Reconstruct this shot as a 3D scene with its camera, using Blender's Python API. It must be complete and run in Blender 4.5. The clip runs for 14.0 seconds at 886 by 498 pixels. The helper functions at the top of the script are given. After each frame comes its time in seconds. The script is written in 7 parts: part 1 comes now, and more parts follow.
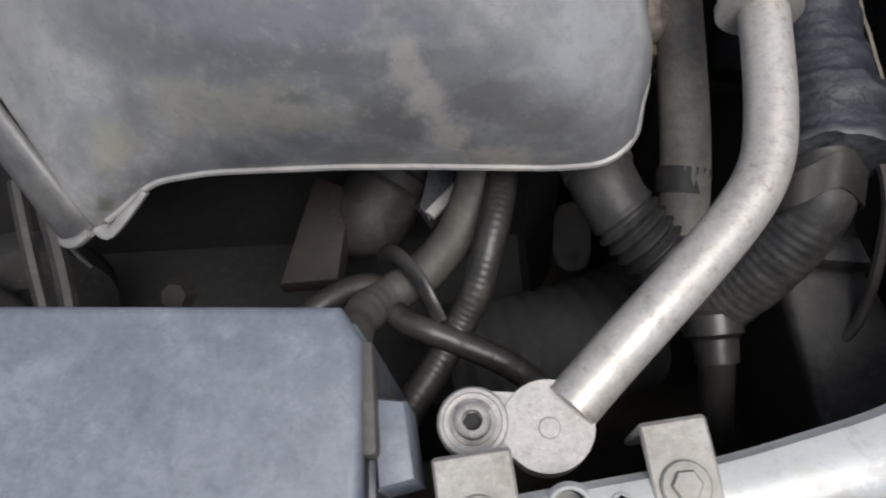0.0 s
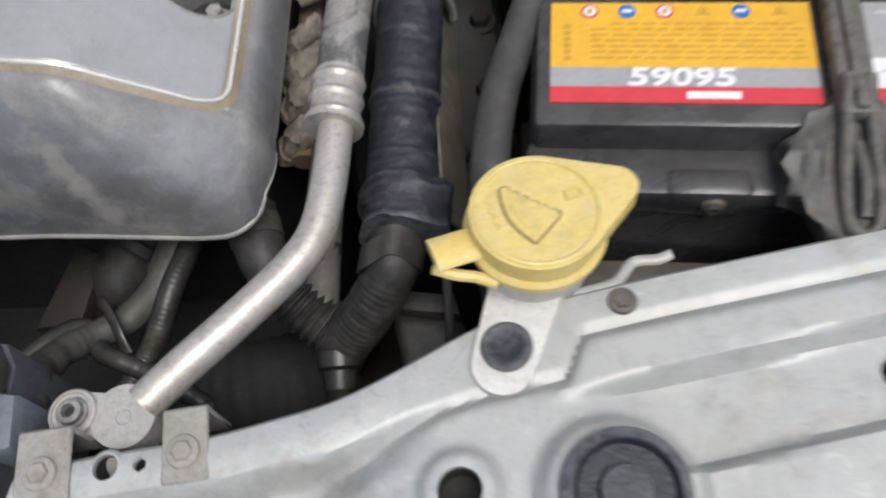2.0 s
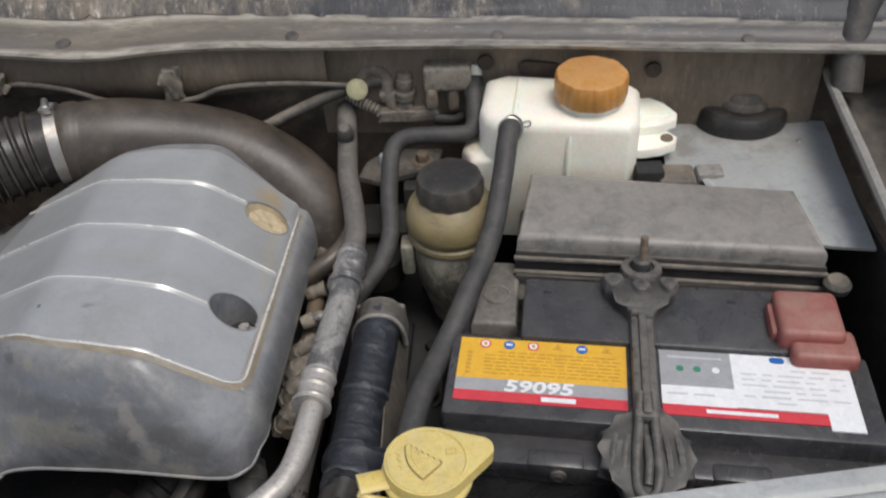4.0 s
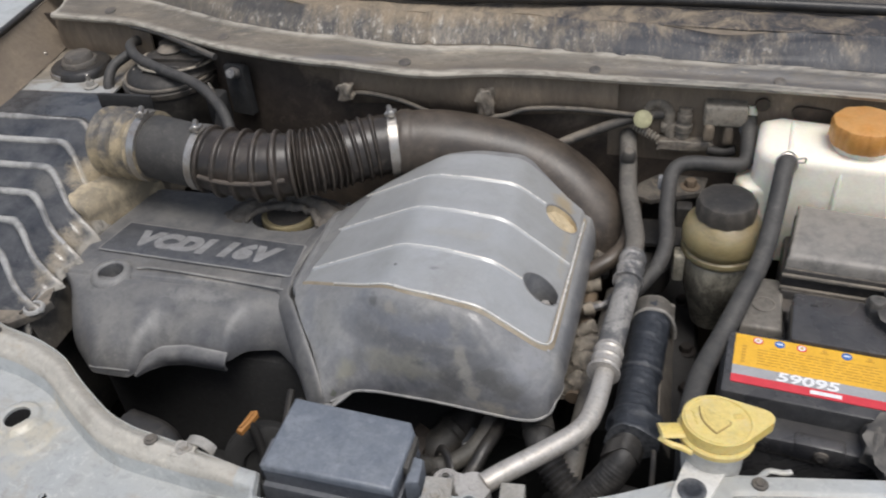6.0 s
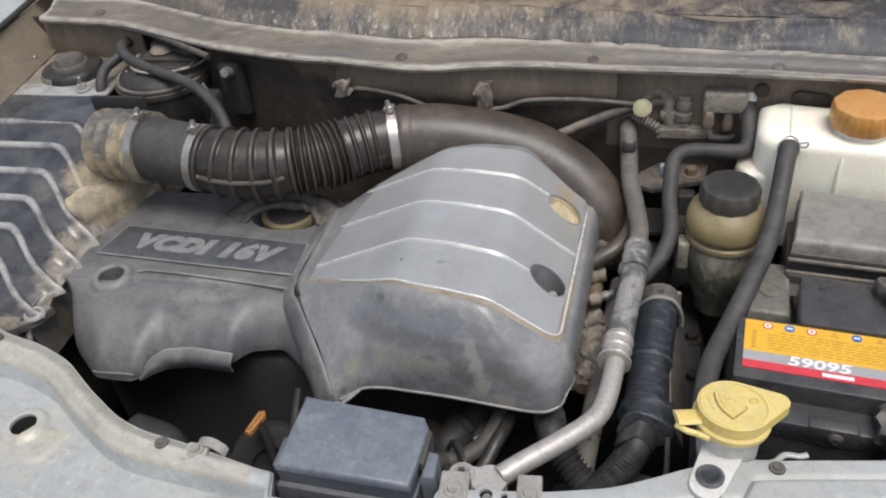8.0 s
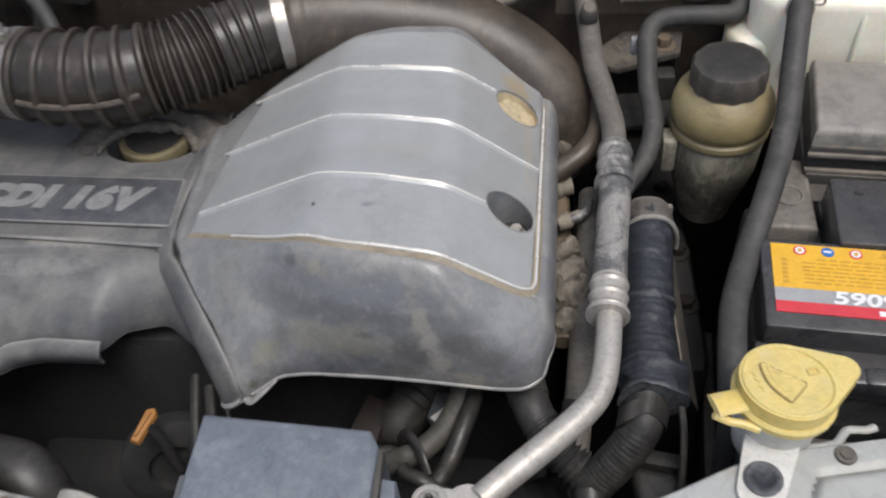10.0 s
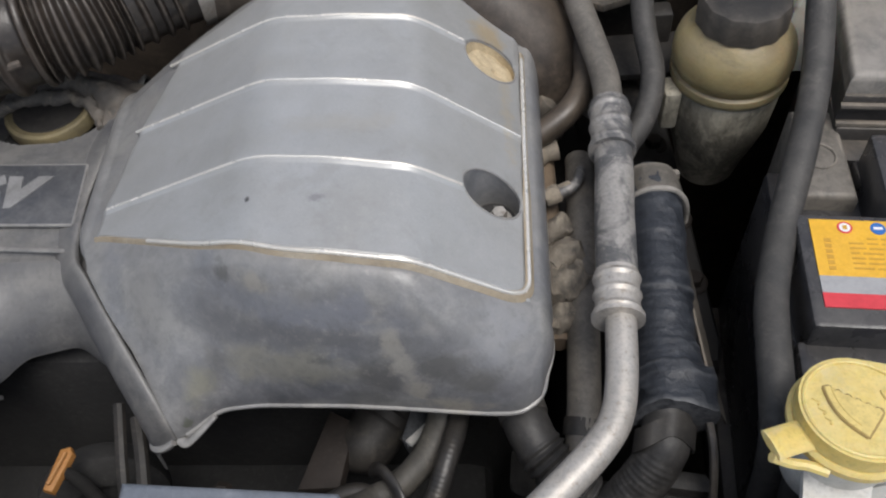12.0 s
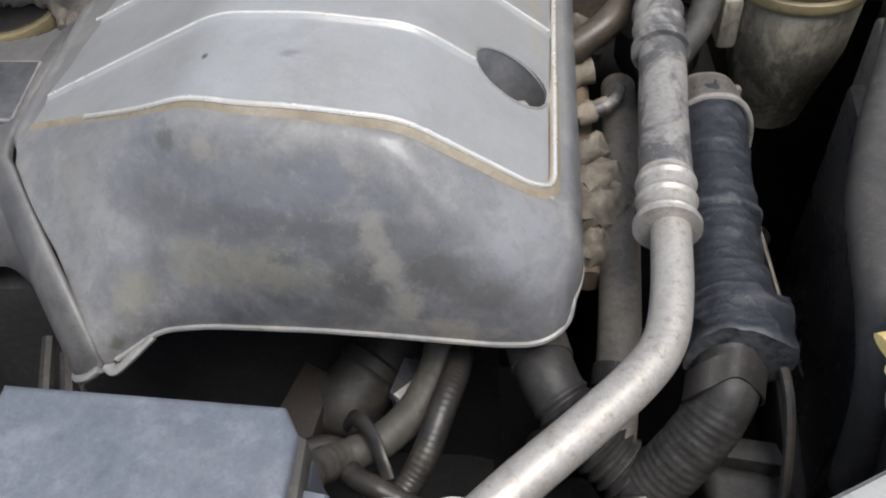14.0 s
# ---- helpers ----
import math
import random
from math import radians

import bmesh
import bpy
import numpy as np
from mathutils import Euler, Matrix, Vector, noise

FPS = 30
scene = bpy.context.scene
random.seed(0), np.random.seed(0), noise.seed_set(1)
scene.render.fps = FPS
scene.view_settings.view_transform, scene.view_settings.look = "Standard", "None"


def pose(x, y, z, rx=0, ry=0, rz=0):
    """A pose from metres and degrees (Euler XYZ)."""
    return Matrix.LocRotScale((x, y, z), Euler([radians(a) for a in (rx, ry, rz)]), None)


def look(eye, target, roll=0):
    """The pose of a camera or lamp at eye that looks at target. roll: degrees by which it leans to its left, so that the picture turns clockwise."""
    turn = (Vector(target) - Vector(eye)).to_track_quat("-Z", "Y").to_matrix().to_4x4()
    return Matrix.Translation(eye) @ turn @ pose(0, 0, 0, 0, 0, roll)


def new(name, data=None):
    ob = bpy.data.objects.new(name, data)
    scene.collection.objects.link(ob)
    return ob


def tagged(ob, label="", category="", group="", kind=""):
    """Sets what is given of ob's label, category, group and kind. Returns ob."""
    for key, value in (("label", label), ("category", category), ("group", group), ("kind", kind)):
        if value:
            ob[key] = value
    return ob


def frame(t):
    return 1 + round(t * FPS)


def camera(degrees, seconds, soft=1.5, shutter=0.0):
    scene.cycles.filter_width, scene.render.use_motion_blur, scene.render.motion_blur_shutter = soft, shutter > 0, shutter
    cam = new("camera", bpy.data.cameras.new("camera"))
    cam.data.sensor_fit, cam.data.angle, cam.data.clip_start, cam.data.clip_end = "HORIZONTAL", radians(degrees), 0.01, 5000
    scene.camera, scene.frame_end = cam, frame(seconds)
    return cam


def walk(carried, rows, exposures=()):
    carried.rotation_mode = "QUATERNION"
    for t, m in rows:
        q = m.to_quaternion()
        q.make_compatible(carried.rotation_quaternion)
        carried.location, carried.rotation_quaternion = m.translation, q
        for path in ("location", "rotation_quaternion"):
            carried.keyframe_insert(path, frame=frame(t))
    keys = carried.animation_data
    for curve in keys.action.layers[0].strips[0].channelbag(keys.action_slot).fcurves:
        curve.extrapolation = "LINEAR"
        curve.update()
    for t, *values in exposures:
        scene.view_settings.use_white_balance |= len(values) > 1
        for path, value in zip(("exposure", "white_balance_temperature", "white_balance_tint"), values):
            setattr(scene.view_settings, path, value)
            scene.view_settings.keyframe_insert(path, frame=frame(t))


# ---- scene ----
cam = camera(55.5, 14.0, soft=2.0, shutter=0.6)
PATH = [
    (0, (0.07, 0.054, 1.202), (-0.018, 0.758, -0.668), -11.9),
    (0.5, (0.084, 0.069, 1.2), (0.011, 0.696, -0.698), -12.1),
    (1, (0.111, 0.089, 1.197), (0.045, 0.693, -0.708), -12.4),
    (1.5, (0.165, 0.044, 1.239), (0.09, 0.795, -0.614), -11.6),
    (2, (0.244, -0.012, 1.286), (0.148, 0.878, -0.502), -10.3),
    (2.5, (0.286, -0.078, 1.348), (0.119, 1.011, -0.321), -10.7),
    (2.7, (0.306, -0.105, 1.367), (0.155, 1.086, -0.233), -8.9),
    (4.8, (0.283, -0.207, 1.465), (0.172, 1.336, 0.198), -2.2),
    (5, (0.266, -0.232, 1.475), (0.051, 1.306, 0.216), -3.3),
    (5.5, (0.239, -0.275, 1.487), (-0.072, 1.259, 0.242), -4.3),
    (6, (0.2, -0.304, 1.499), (-0.259, 1.214, 0.281), -5.7),
    (6.5, (0.189, -0.302, 1.5), (-0.265, 1.219, 0.283), -6.2),
    (7, (0.183, -0.296, 1.497), (-0.251, 1.22, 0.266), -6.5),
    (7.5, (0.182, -0.3, 1.495), (-0.244, 1.218, 0.265), -6.4),
    (8, (0.182, -0.307, 1.495), (-0.247, 1.215, 0.27), -6.6),
    (8.5, (0.176, -0.308, 1.492), (-0.238, 1.208, 0.255), -6.5),
    (8.7, (0.177, -0.305, 1.491), (-0.235, 1.203, 0.244), -6.6),
    (10.8, (0.098, -0.029, 1.363), (-0.009, 1.208, -0.206), -7.4),
    (11, (0.101, -0.026, 1.36), (-0.007, 1.212, -0.208), -7.7),
    (11.5, (0.098, -0.021, 1.354), (-0.004, 1.191, -0.233), -7.2),
    (12, (0.102, -0.02, 1.35), (0.009, 1.183, -0.246), -6.7),
    (12.5, (0.102, -0.014, 1.304), (0.044, 1.157, -0.316), -4.0),
    (13, (0.108, -0.018, 1.233), (0.023, 1.233, -0.326), -3.8),
    (13.5, (0.105, -0.025, 1.223), (-0.049, 1.3, -0.267), -6.2),
    (14, (0.105, -0.024, 1.219), (-0.043, 1.303, -0.27), -5.8),
]
walk(cam, [(t, look(eye, target, roll)) for t, eye, target, roll in PATH], exposures=[(0.0, 0.24), (1.5, 0.20), (2.0, 0.12), (2.5, -0.10), (5.0, -0.17), (5.5, -0.15), (6.0, 0.10), (6.5, 0.16), (7.5, 0.15), (8.5, 0.20), (11.0, 0.0), (12.5, 0.05), (13.0, 0.20), (14.0, 0.36)])

# ---------------------------------------------------------------- light
SUN_EL, SUN_AZ = radians(70), radians(140)
world = bpy.data.worlds.new("world")
scene.world = world
world.use_nodes = True
wn = world.node_tree.nodes
sky = wn.new("ShaderNodeTexSky")
sky.sky_type, sky.sun_disc = "NISHITA", False
sky.sun_elevation, sky.sun_rotation = SUN_EL, SUN_AZ
sky.dust_density, sky.air_density, sky.ozone_density = 3.0, 1.0, 1.0
pale = wn.new("ShaderNodeHueSaturation")  # thin cloud takes the blue out of the sky
pale.inputs["Saturation"].default_value = 0.66
world.node_tree.links.new(sky.outputs[0], pale.inputs["Color"])
world.node_tree.links.new(pale.outputs[0], wn["Background"].inputs[0])
wn["Background"].inputs[1].default_value = 0.15
sun = new("sun", bpy.data.lights.new("sun", "SUN"))
sun.data.energy, sun.data.angle, sun.data.color = 2.1, radians(30), (1.0, 0.98, 0.955)
sun.matrix_world = look((0, 0, 0), (-math.sin(SUN_AZ) * math.cos(SUN_EL), -math.cos(SUN_AZ) * math.cos(SUN_EL), -math.sin(SUN_EL)))


# ---------------------------------------------------------------- materials
def material(name, base, second=None, amount=0.5, rough=0.6, metal=0.0, size=30.0, fine=400.0, bump=0.15, spots=None,
             spot_amount=0.0, spot_size=60.0, up_dust=None, dust_amount=0.0, coat=0.0, sub=0.0, warp=0.6, edge=(0.35, 0.68), stretch=(1.0, 1.0, 1.0), worn=None, worn_at=(0.52, 0.60), worn_amount=0.7, smears=(), grime=0.3, grit=0.3, grit_size=1.0):
    """Base colour mixed by a broad noise with a second one, specks, dust on faces that look up, and fine relief."""
    m = bpy.data.materials.new(name)
    m.use_nodes = True
    nt = m.node_tree
    n, l = nt.nodes, nt.links
    b = n["Principled BSDF"]
    geo = n.new("ShaderNodeNewGeometry")

    place = n.new("ShaderNodeMapping")
    place.inputs["Scale"].default_value = stretch
    l.new(geo.outputs["Position"], place.inputs["Vector"])

    def grain(scale, detail=6, rough_=0.6):
        t = n.new("ShaderNodeTexNoise")
        t.inputs["Scale"].default_value, t.inputs["Detail"].default_value = scale, detail
        t.inputs["Roughness"].default_value = rough_
        t.inputs["Distortion"].default_value = warp if scale < 150 else 0.0
        l.new(place.outputs[0], t.inputs["Vector"])
        return t.outputs["Fac"]

    def ramp(fac, a, z):
        r = n.new("ShaderNodeMapRange")
        r.inputs[1].default_value, r.inputs[2].default_value = a, z
        l.new(fac, r.inputs[0])
        return r.outputs[0]

    def mix(fac, a, z):
        x = n.new("ShaderNodeMix")
        x.data_type = "RGBA"
        if isinstance(fac, float):
            x.inputs[0].default_value = fac
        else:
            l.new(fac, x.inputs[0])
        for i, c in ((6, a), (7, z)):
            if isinstance(c, tuple):
                x.inputs[i].default_value = (*c, 1)
            else:
                l.new(c, x.inputs[i])
        return x.outputs[2]

    def times(a, k):
        x = n.new("ShaderNodeMath")
        x.operation = "MULTIPLY"
        l.new(a, x.inputs[0])
        if isinstance(k, float):
            x.inputs[1].default_value = k
        else:
            l.new(k, x.inputs[1])
        return x.outputs[0]

    second = second or tuple(c * 0.7 for c in base)
    broad = grain(size)
    small = grain(fine, 3)
    col = mix(times(ramp(broad, *edge), amount), base, second)
    col = mix(times(ramp(small, 0.3, 0.75), 0.25), col, tuple(c * 0.6 for c in base))
    mid = grain(size * 4.3, 5, 0.7)
    col = mix(times(ramp(mid, 0.48, 0.72), grime), col, tuple(c * 0.55 for c in base))
    col = mix(times(ramp(mid, 0.50, 0.28), grime), col, tuple(min(0.8, c * 1.25 + 0.01) for c in second))
    if spots:
        sp = grain(spot_size, 8, 0.7)
        col = mix(times(ramp(sp, 0.55, 0.66), spot_amount), col, spots)
    for centre, radii, colour, amount_ in smears:
        v = n.new("ShaderNodeVectorMath")
        v.operation = "SUBTRACT"
        l.new(geo.outputs["Position"], v.inputs[0])
        v.inputs[1].default_value = centre
        w = n.new("ShaderNodeVectorMath")
        w.operation = "DIVIDE"
        l.new(v.outputs[0], w.inputs[0])
        w.inputs[1].default_value = radii
        d = n.new("ShaderNodeVectorMath")
        d.operation = "LENGTH"
        l.new(w.outputs[0], d.inputs[0])
        s_ = n.new("ShaderNodeMath")
        s_.operation = "MULTIPLY_ADD"
        l.new(grain(max(30.0, 0.6 / min(radii)), 8, 0.72), s_.inputs[0])
        s_.inputs[1].default_value = 2.4
        l.new(d.outputs["Value"], s_.inputs[2])
        col = mix(times(ramp(s_.outputs[0], 2.11, 1.59), amount_), col, colour)
    if grit:
        # fine dirt that gathers in patches: pale crumbs and dark stains with hard edges
        patch = ramp(grain(size * 0.8, 5, 0.6), 0.42, 0.60)
        crumbs = grain(size * 9 * grit_size, 8, 0.78)
        pale_ = tuple(min(0.7, 1.5 * max(a, b) + 0.035) for a, b in zip(base, second))
        col = mix(times(times(ramp(crumbs, 0.555, 0.60), patch), grit), col, tuple(c * k for c, k in zip(pale_, (1.04, 1.0, 0.93))))
        col = mix(times(ramp(crumbs, 0.455, 0.41), grit), col, tuple(c * 0.42 for c in base))
        stain = grain(size * 2.2, 9, 0.72)
        col = mix(times(ramp(stain, 0.47, 0.40), grit * 0.9), col, tuple(c * 0.5 for c in base))
    if up_dust:
        sep = n.new("ShaderNodeSeparateXYZ")
        l.new(geo.outputs["Normal"], sep.inputs[0])
        d = times(ramp(sep.outputs[2], 0.1, 0.95), ramp(grain(size * 1.7, 7, 0.65), 0.3, 0.62))
        col = mix(times(d, dust_amount), col, up_dust)
    if worn:
        col = mix(times(times(ramp(geo.outputs["Pointiness"], *worn_at), ramp(grain(size * 3, 6, 0.7), 0.30, 0.55)), worn_amount), col, worn)
    l.new(col, b.inputs["Base Color"])
    b.inputs["Metallic"].default_value = metal
    rg = n.new("ShaderNodeMapRange")
    rg.inputs[3].default_value, rg.inputs[4].default_value = max(0.05, rough - 0.12), min(1.0, rough + 0.15)
    l.new(broad, rg.inputs[0])
    l.new(rg.outputs[0], b.inputs["Roughness"])
    b.inputs["Coat Weight"].default_value = coat
    if sub:
        b.inputs["Subsurface Weight"].default_value, b.inputs["Subsurface Scale"].default_value = sub, 0.01
    bp = n.new("ShaderNodeBump")
    bp.inputs["Strength"].default_value, bp.inputs["Distance"].default_value = bump, 0.001
    l.new(small, bp.inputs["Height"])
    l.new(bp.outputs[0], b.inputs["Normal"])
    return m


DUST = (0.36, 0.30, 0.23)
COVER = material("cover_plastic", (0.078, 0.080, 0.088), (0.142, 0.139, 0.133), 0.9, 0.44, size=15, fine=600, bump=0.1, warp=0.5, edge=(0.40, 0.64),
                 spots=(0.07, 0.073, 0.083), spot_amount=0.7, spot_size=13, up_dust=(0.28, 0.265, 0.235), dust_amount=0.3, grime=0.4, worn=(0.34, 0.33, 0.31), worn_at=(0.515, 0.58), worn_amount=0.5, smears=(
    ((-0.35, 0.26, 0.91), (0.06, 0.04, 0.016), (0.085, 0.088, 0.10), 0.7), ((-0.22, 0.27, 0.92), (0.05, 0.03, 0.010), (0.095, 0.095, 0.098), 0.6),
    ((-0.30, 0.325, 0.935), (0.10, 0.012, 0.01), (0.085, 0.082, 0.078), 0.65), ((-0.25, 0.315, 0.935), (0.05, 0.007, 0.01), (0.30, 0.28, 0.25), 0.6), ((-0.33, 0.43, 0.935), (0.06, 0.03, 0.01), (0.12, 0.118, 0.115), 0.6), ((-0.26, 0.29, 0.93), (0.06, 0.012, 0.008), (0.24, 0.232, 0.22), 0.5)))
STAINED = dict(fine=600, bump=0.1, warp=0.5, edge=(0.40, 0.64), spots=(0.07, 0.073, 0.083), spot_amount=0.6, spot_size=13, up_dust=(0.28, 0.265, 0.235), dust_amount=0.3)
DOME = material("dome_plastic", (0.180, 0.184, 0.196), (0.240, 0.236, 0.226), 0.9, 0.36, size=17, **STAINED, coat=0.10, grime=0.45, grit=0.2, worn=(0.34, 0.32, 0.29), worn_at=(0.515, 0.58), worn_amount=0.5, smears=(
    ((0.000, 0.22, 0.984), (0.075, 0.06, 0.013), (0.158, 0.169, 0.198), 0.7),
    ((0.037, 0.22, 0.992), (0.012, 0.05, 0.010), (0.139, 0.148, 0.177), 0.7),
    ((0.057, 0.22, 0.990), (0.010, 0.05, 0.011), (0.158, 0.165, 0.191), 0.5),
    ((-0.005, 0.21, 0.948), (0.062, 0.05, 0.019), (0.224, 0.216, 0.182), 0.75),
    ((-0.035, 0.22, 0.968), (0.045, 0.06, 0.013), (0.112, 0.115, 0.125), 0.8),
    ((0.022, 0.21, 0.972), (0.060, 0.06, 0.010), (0.119, 0.120, 0.127), 0.75),
    ((0.012, 0.20, 0.956), (0.010, 0.05, 0.006), (0.108, 0.108, 0.106), 0.7),
    ((-0.050, 0.21, 0.946), (0.010, 0.05, 0.012), (0.112, 0.112, 0.114), 0.6),
    ((0.044, 0.20, 0.940), (0.019, 0.06, 0.024), (0.106, 0.104, 0.103), 0.85),
    ((0.030, 0.20, 0.925), (0.022, 0.05, 0.012), (0.119, 0.119, 0.116), 0.6),
    ((0.077, 0.20, 0.956), (0.018, 0.06, 0.013), (0.112, 0.110, 0.106), 0.8),
    ((0.096, 0.20, 0.943), (0.024, 0.06, 0.013), (0.112, 0.110, 0.106), 0.8),
    ((0.113, 0.20, 0.935), (0.014, 0.05, 0.009), (0.125, 0.125, 0.135), 0.6),
    ((0.0515, 0.21, 0.970), (0.0075, 0.06, 0.013), (0.290, 0.275, 0.245), 0.8),
    ((0.0565, 0.20, 0.955), (0.0080, 0.06, 0.015), (0.300, 0.285, 0.255), 0.85),
    ((0.0625, 0.20, 0.936), (0.0090, 0.06, 0.017), (0.310, 0.290, 0.255), 0.85),
    ((0.080, 0.20, 0.922), (0.028, 0.06, 0.009), (0.330, 0.305, 0.260), 0.85),
    ((0.110, 0.22, 0.966), (0.020, 0.05, 0.019), (0.235, 0.240, 0.255), 0.6),
    ((-0.018, 0.24, 0.998), (0.012, 0.05, 0.008), (0.260, 0.245, 0.215), 0.7),
    ((-0.036, 0.24, 0.995), (0.006, 0.03, 0.006), (0.086, 0.086, 0.086), 0.75),
    ((-0.085, 0.24, 0.958), (0.018, 0.05, 0.018), (0.245, 0.242, 0.235), 0.6),
    ((-0.062, 0.20, 0.934), (0.014, 0.03, 0.012), (0.200, 0.195, 0.150), 0.7),
    ((-0.072, 0.19, 0.915), (0.004, 0.02, 0.004), (0.066, 0.073, 0.050), 0.8),
    ((-0.118, 0.27, 0.955), (0.012, 0.06, 0.020), (0.158, 0.165, 0.185), 0.5)))
PLATE = material("silver_plate", (0.425, 0.43, 0.43), (0.35, 0.346, 0.33), 0.8, 0.34, 0.3, size=16, fine=900, bump=0.05, warp=0.5,
                 spots=(0.30, 0.29, 0.27), spot_amount=0.35, spot_size=34, grime=0.12, grit=0.07, smears=(
    ((-0.024, 0.278, 1.008), (0.002, 0.0025, 0.01), (0.05, 0.05, 0.05), 0.9),
    ((0.015, 0.275, 1.008), (0.006, 0.004, 0.02), (0.22, 0.22, 0.22), 0.7),
    ((0.02, 0.33, 1.006), (0.05, 0.012, 0.03), (0.37, 0.35, 0.31), 0.5),
    ((0.112, 0.450, 0.965), (0.018, 0.022, 0.03), (0.42, 0.33, 0.20), 0.8),
    ((0.122, 0.37, 0.953), (0.006, 0.07, 0.02), (0.42, 0.36, 0.26), 0.6)))
# near-white: the highlight on ribs and border crest is in this colour
RIB = material("highlit_rib", (0.80, 0.78, 0.74), (0.66, 0.60, 0.50), 0.6, 0.26, 0.4, size=20, grit=0.1)
PLATE_EDGE = material("plate_edge", (0.40, 0.35, 0.275), (0.30, 0.235, 0.15), 0.9, 0.45, 0.1, size=25, grit=0.3)
BADGE = material("badge_plastic", (0.044, 0.048, 0.058), (0.095, 0.096, 0.10), 0.8, 0.45, size=26, up_dust=(0.2, 0.19, 0.175), dust_amount=0.12, grime=0.4)
LETTER = material("badge_letter", (0.25, 0.25, 0.25), (0.15, 0.145, 0.14), 0.8, 0.5, size=60)
# near-black: shade in holes and deep castings put into colour; also black brackets
HOLE = material("black_and_deep_shade", (0.020, 0.0198, 0.0200), (0.030, 0.029, 0.028), 0.6, 0.8)
BLACK = material("black_plastic", (0.036, 0.035, 0.036), (0.085, 0.077, 0.067), 0.7, 0.5, size=25, up_dust=DUST, dust_amount=0.25)
DIRTY = material("dirty_black_plastic", (0.04, 0.038, 0.036), (0.105, 0.092, 0.075), 0.8, 0.65, size=22, spots=(0.22, 0.19, 0.15),
                 spot_amount=0.35, spot_size=45, up_dust=DUST, dust_amount=0.5)
DRUM = material("dust_filmed_drum", (0.020, 0.0185, 0.017), (0.046, 0.040, 0.033), 0.9, 0.55, size=24, grime=0.5, worn=(0.13, 0.11, 0.088), worn_at=(0.53, 0.60))
RUBBER = material("dusty_rubber", (0.014, 0.014, 0.015), (0.034, 0.031, 0.028), 0.7, 0.38, size=34, fine=500, spots=(0.075, 0.065, 0.052), spot_amount=0.5, spot_size=50, up_dust=(0.10, 0.088, 0.073), dust_amount=0.3)
TUBE = material("dusty_duct", (0.030, 0.024, 0.0195), (0.070, 0.055, 0.042), 0.9, 0.40, size=18, edge=(0.40, 0.62), spots=(0.125, 0.098, 0.073), spot_amount=0.5, spot_size=24, up_dust=(0.135, 0.107, 0.081), dust_amount=0.35, worn=(0.21, 0.168, 0.125), worn_at=(0.515, 0.58), worn_amount=0.5)
WRAP = material("tape_wrap", (0.010, 0.0125, 0.0175), (0.021, 0.025, 0.033), 0.8, 0.5, size=60, fine=300, bump=0.7, up_dust=(0.065, 0.072, 0.085), dust_amount=0.2, worn=(0.16, 0.163, 0.168), worn_at=(0.515, 0.58), worn_amount=0.7, grime=0.5, grit=0.4)
ALU = material("dull_aluminium", (0.54, 0.51, 0.47), (0.44, 0.40, 0.35), 0.7, 0.44, 0.5, size=45, fine=700, bump=0.15,
               spots=(0.24, 0.19, 0.14), spot_amount=0.6, spot_size=170, grime=0.4)
ALU_CAST = material("cast_aluminium", (0.46, 0.44, 0.42), (0.36, 0.34, 0.31), 0.7, 0.55, 0.3, size=60, fine=700, bump=0.3)
STEEL = material("dull_steel", (0.50, 0.48, 0.45), (0.27, 0.22, 0.17), 0.8, 0.32, 0.8, size=70, fine=500)
ALU_DIRT = material("stained_aluminium", (0.36, 0.34, 0.315), (0.085, 0.087, 0.092), 0.95, 0.48, 0.3, size=42, fine=600, bump=0.2, warp=0.6, edge=(0.46, 0.56), grime=0.45)
CLIPM = material("dull_zinc", (0.36, 0.345, 0.315), (0.25, 0.225, 0.19), 0.8, 0.55, 0.2, size=60, fine=500, bump=0.15, spots=(0.22, 0.17, 0.12), spot_amount=0.5, spot_size=90, grime=0.4)
PAINT = material("greenish_silver_paint", (0.415, 0.432, 0.432), (0.345, 0.355, 0.345), 0.8, 0.42, 0.1, size=9, fine=500, bump=0.04,
                 spots=(0.30, 0.265, 0.21), spot_amount=0.5, spot_size=24, up_dust=(0.42, 0.395, 0.34), dust_amount=0.25, coat=0.15, grime=0.2, worn=(0.50, 0.46, 0.39), worn_at=(0.515, 0.57), worn_amount=0.3, smears=(
    ((-0.30, 0.150, 0.96), (0.10, 0.010, 0.02), (0.40, 0.35, 0.27), 0.6), ((0.36, 0.11, 0.95), (0.12, 0.012, 0.02), (0.33, 0.30, 0.25), 0.5), ((0.16, 0.06, 0.945), (0.06, 0.01, 0.02), (0.27, 0.25, 0.21), 0.5), ((0.56, 0.545, 0.98), (0.075, 0.07, 0.03), (0.22, 0.205, 0.18), 0.75), ((0.50, 0.50, 0.98), (0.02, 0.02, 0.02), (0.16, 0.15, 0.135), 0.6), ((-0.325, 0.083, 0.955), (0.05, 0.05, 0.05), (0.46, 0.41, 0.31), 0.75)))
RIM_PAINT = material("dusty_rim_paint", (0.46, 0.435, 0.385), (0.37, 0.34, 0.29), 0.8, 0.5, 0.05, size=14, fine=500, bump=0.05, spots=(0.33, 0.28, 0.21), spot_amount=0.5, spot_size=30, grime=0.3)
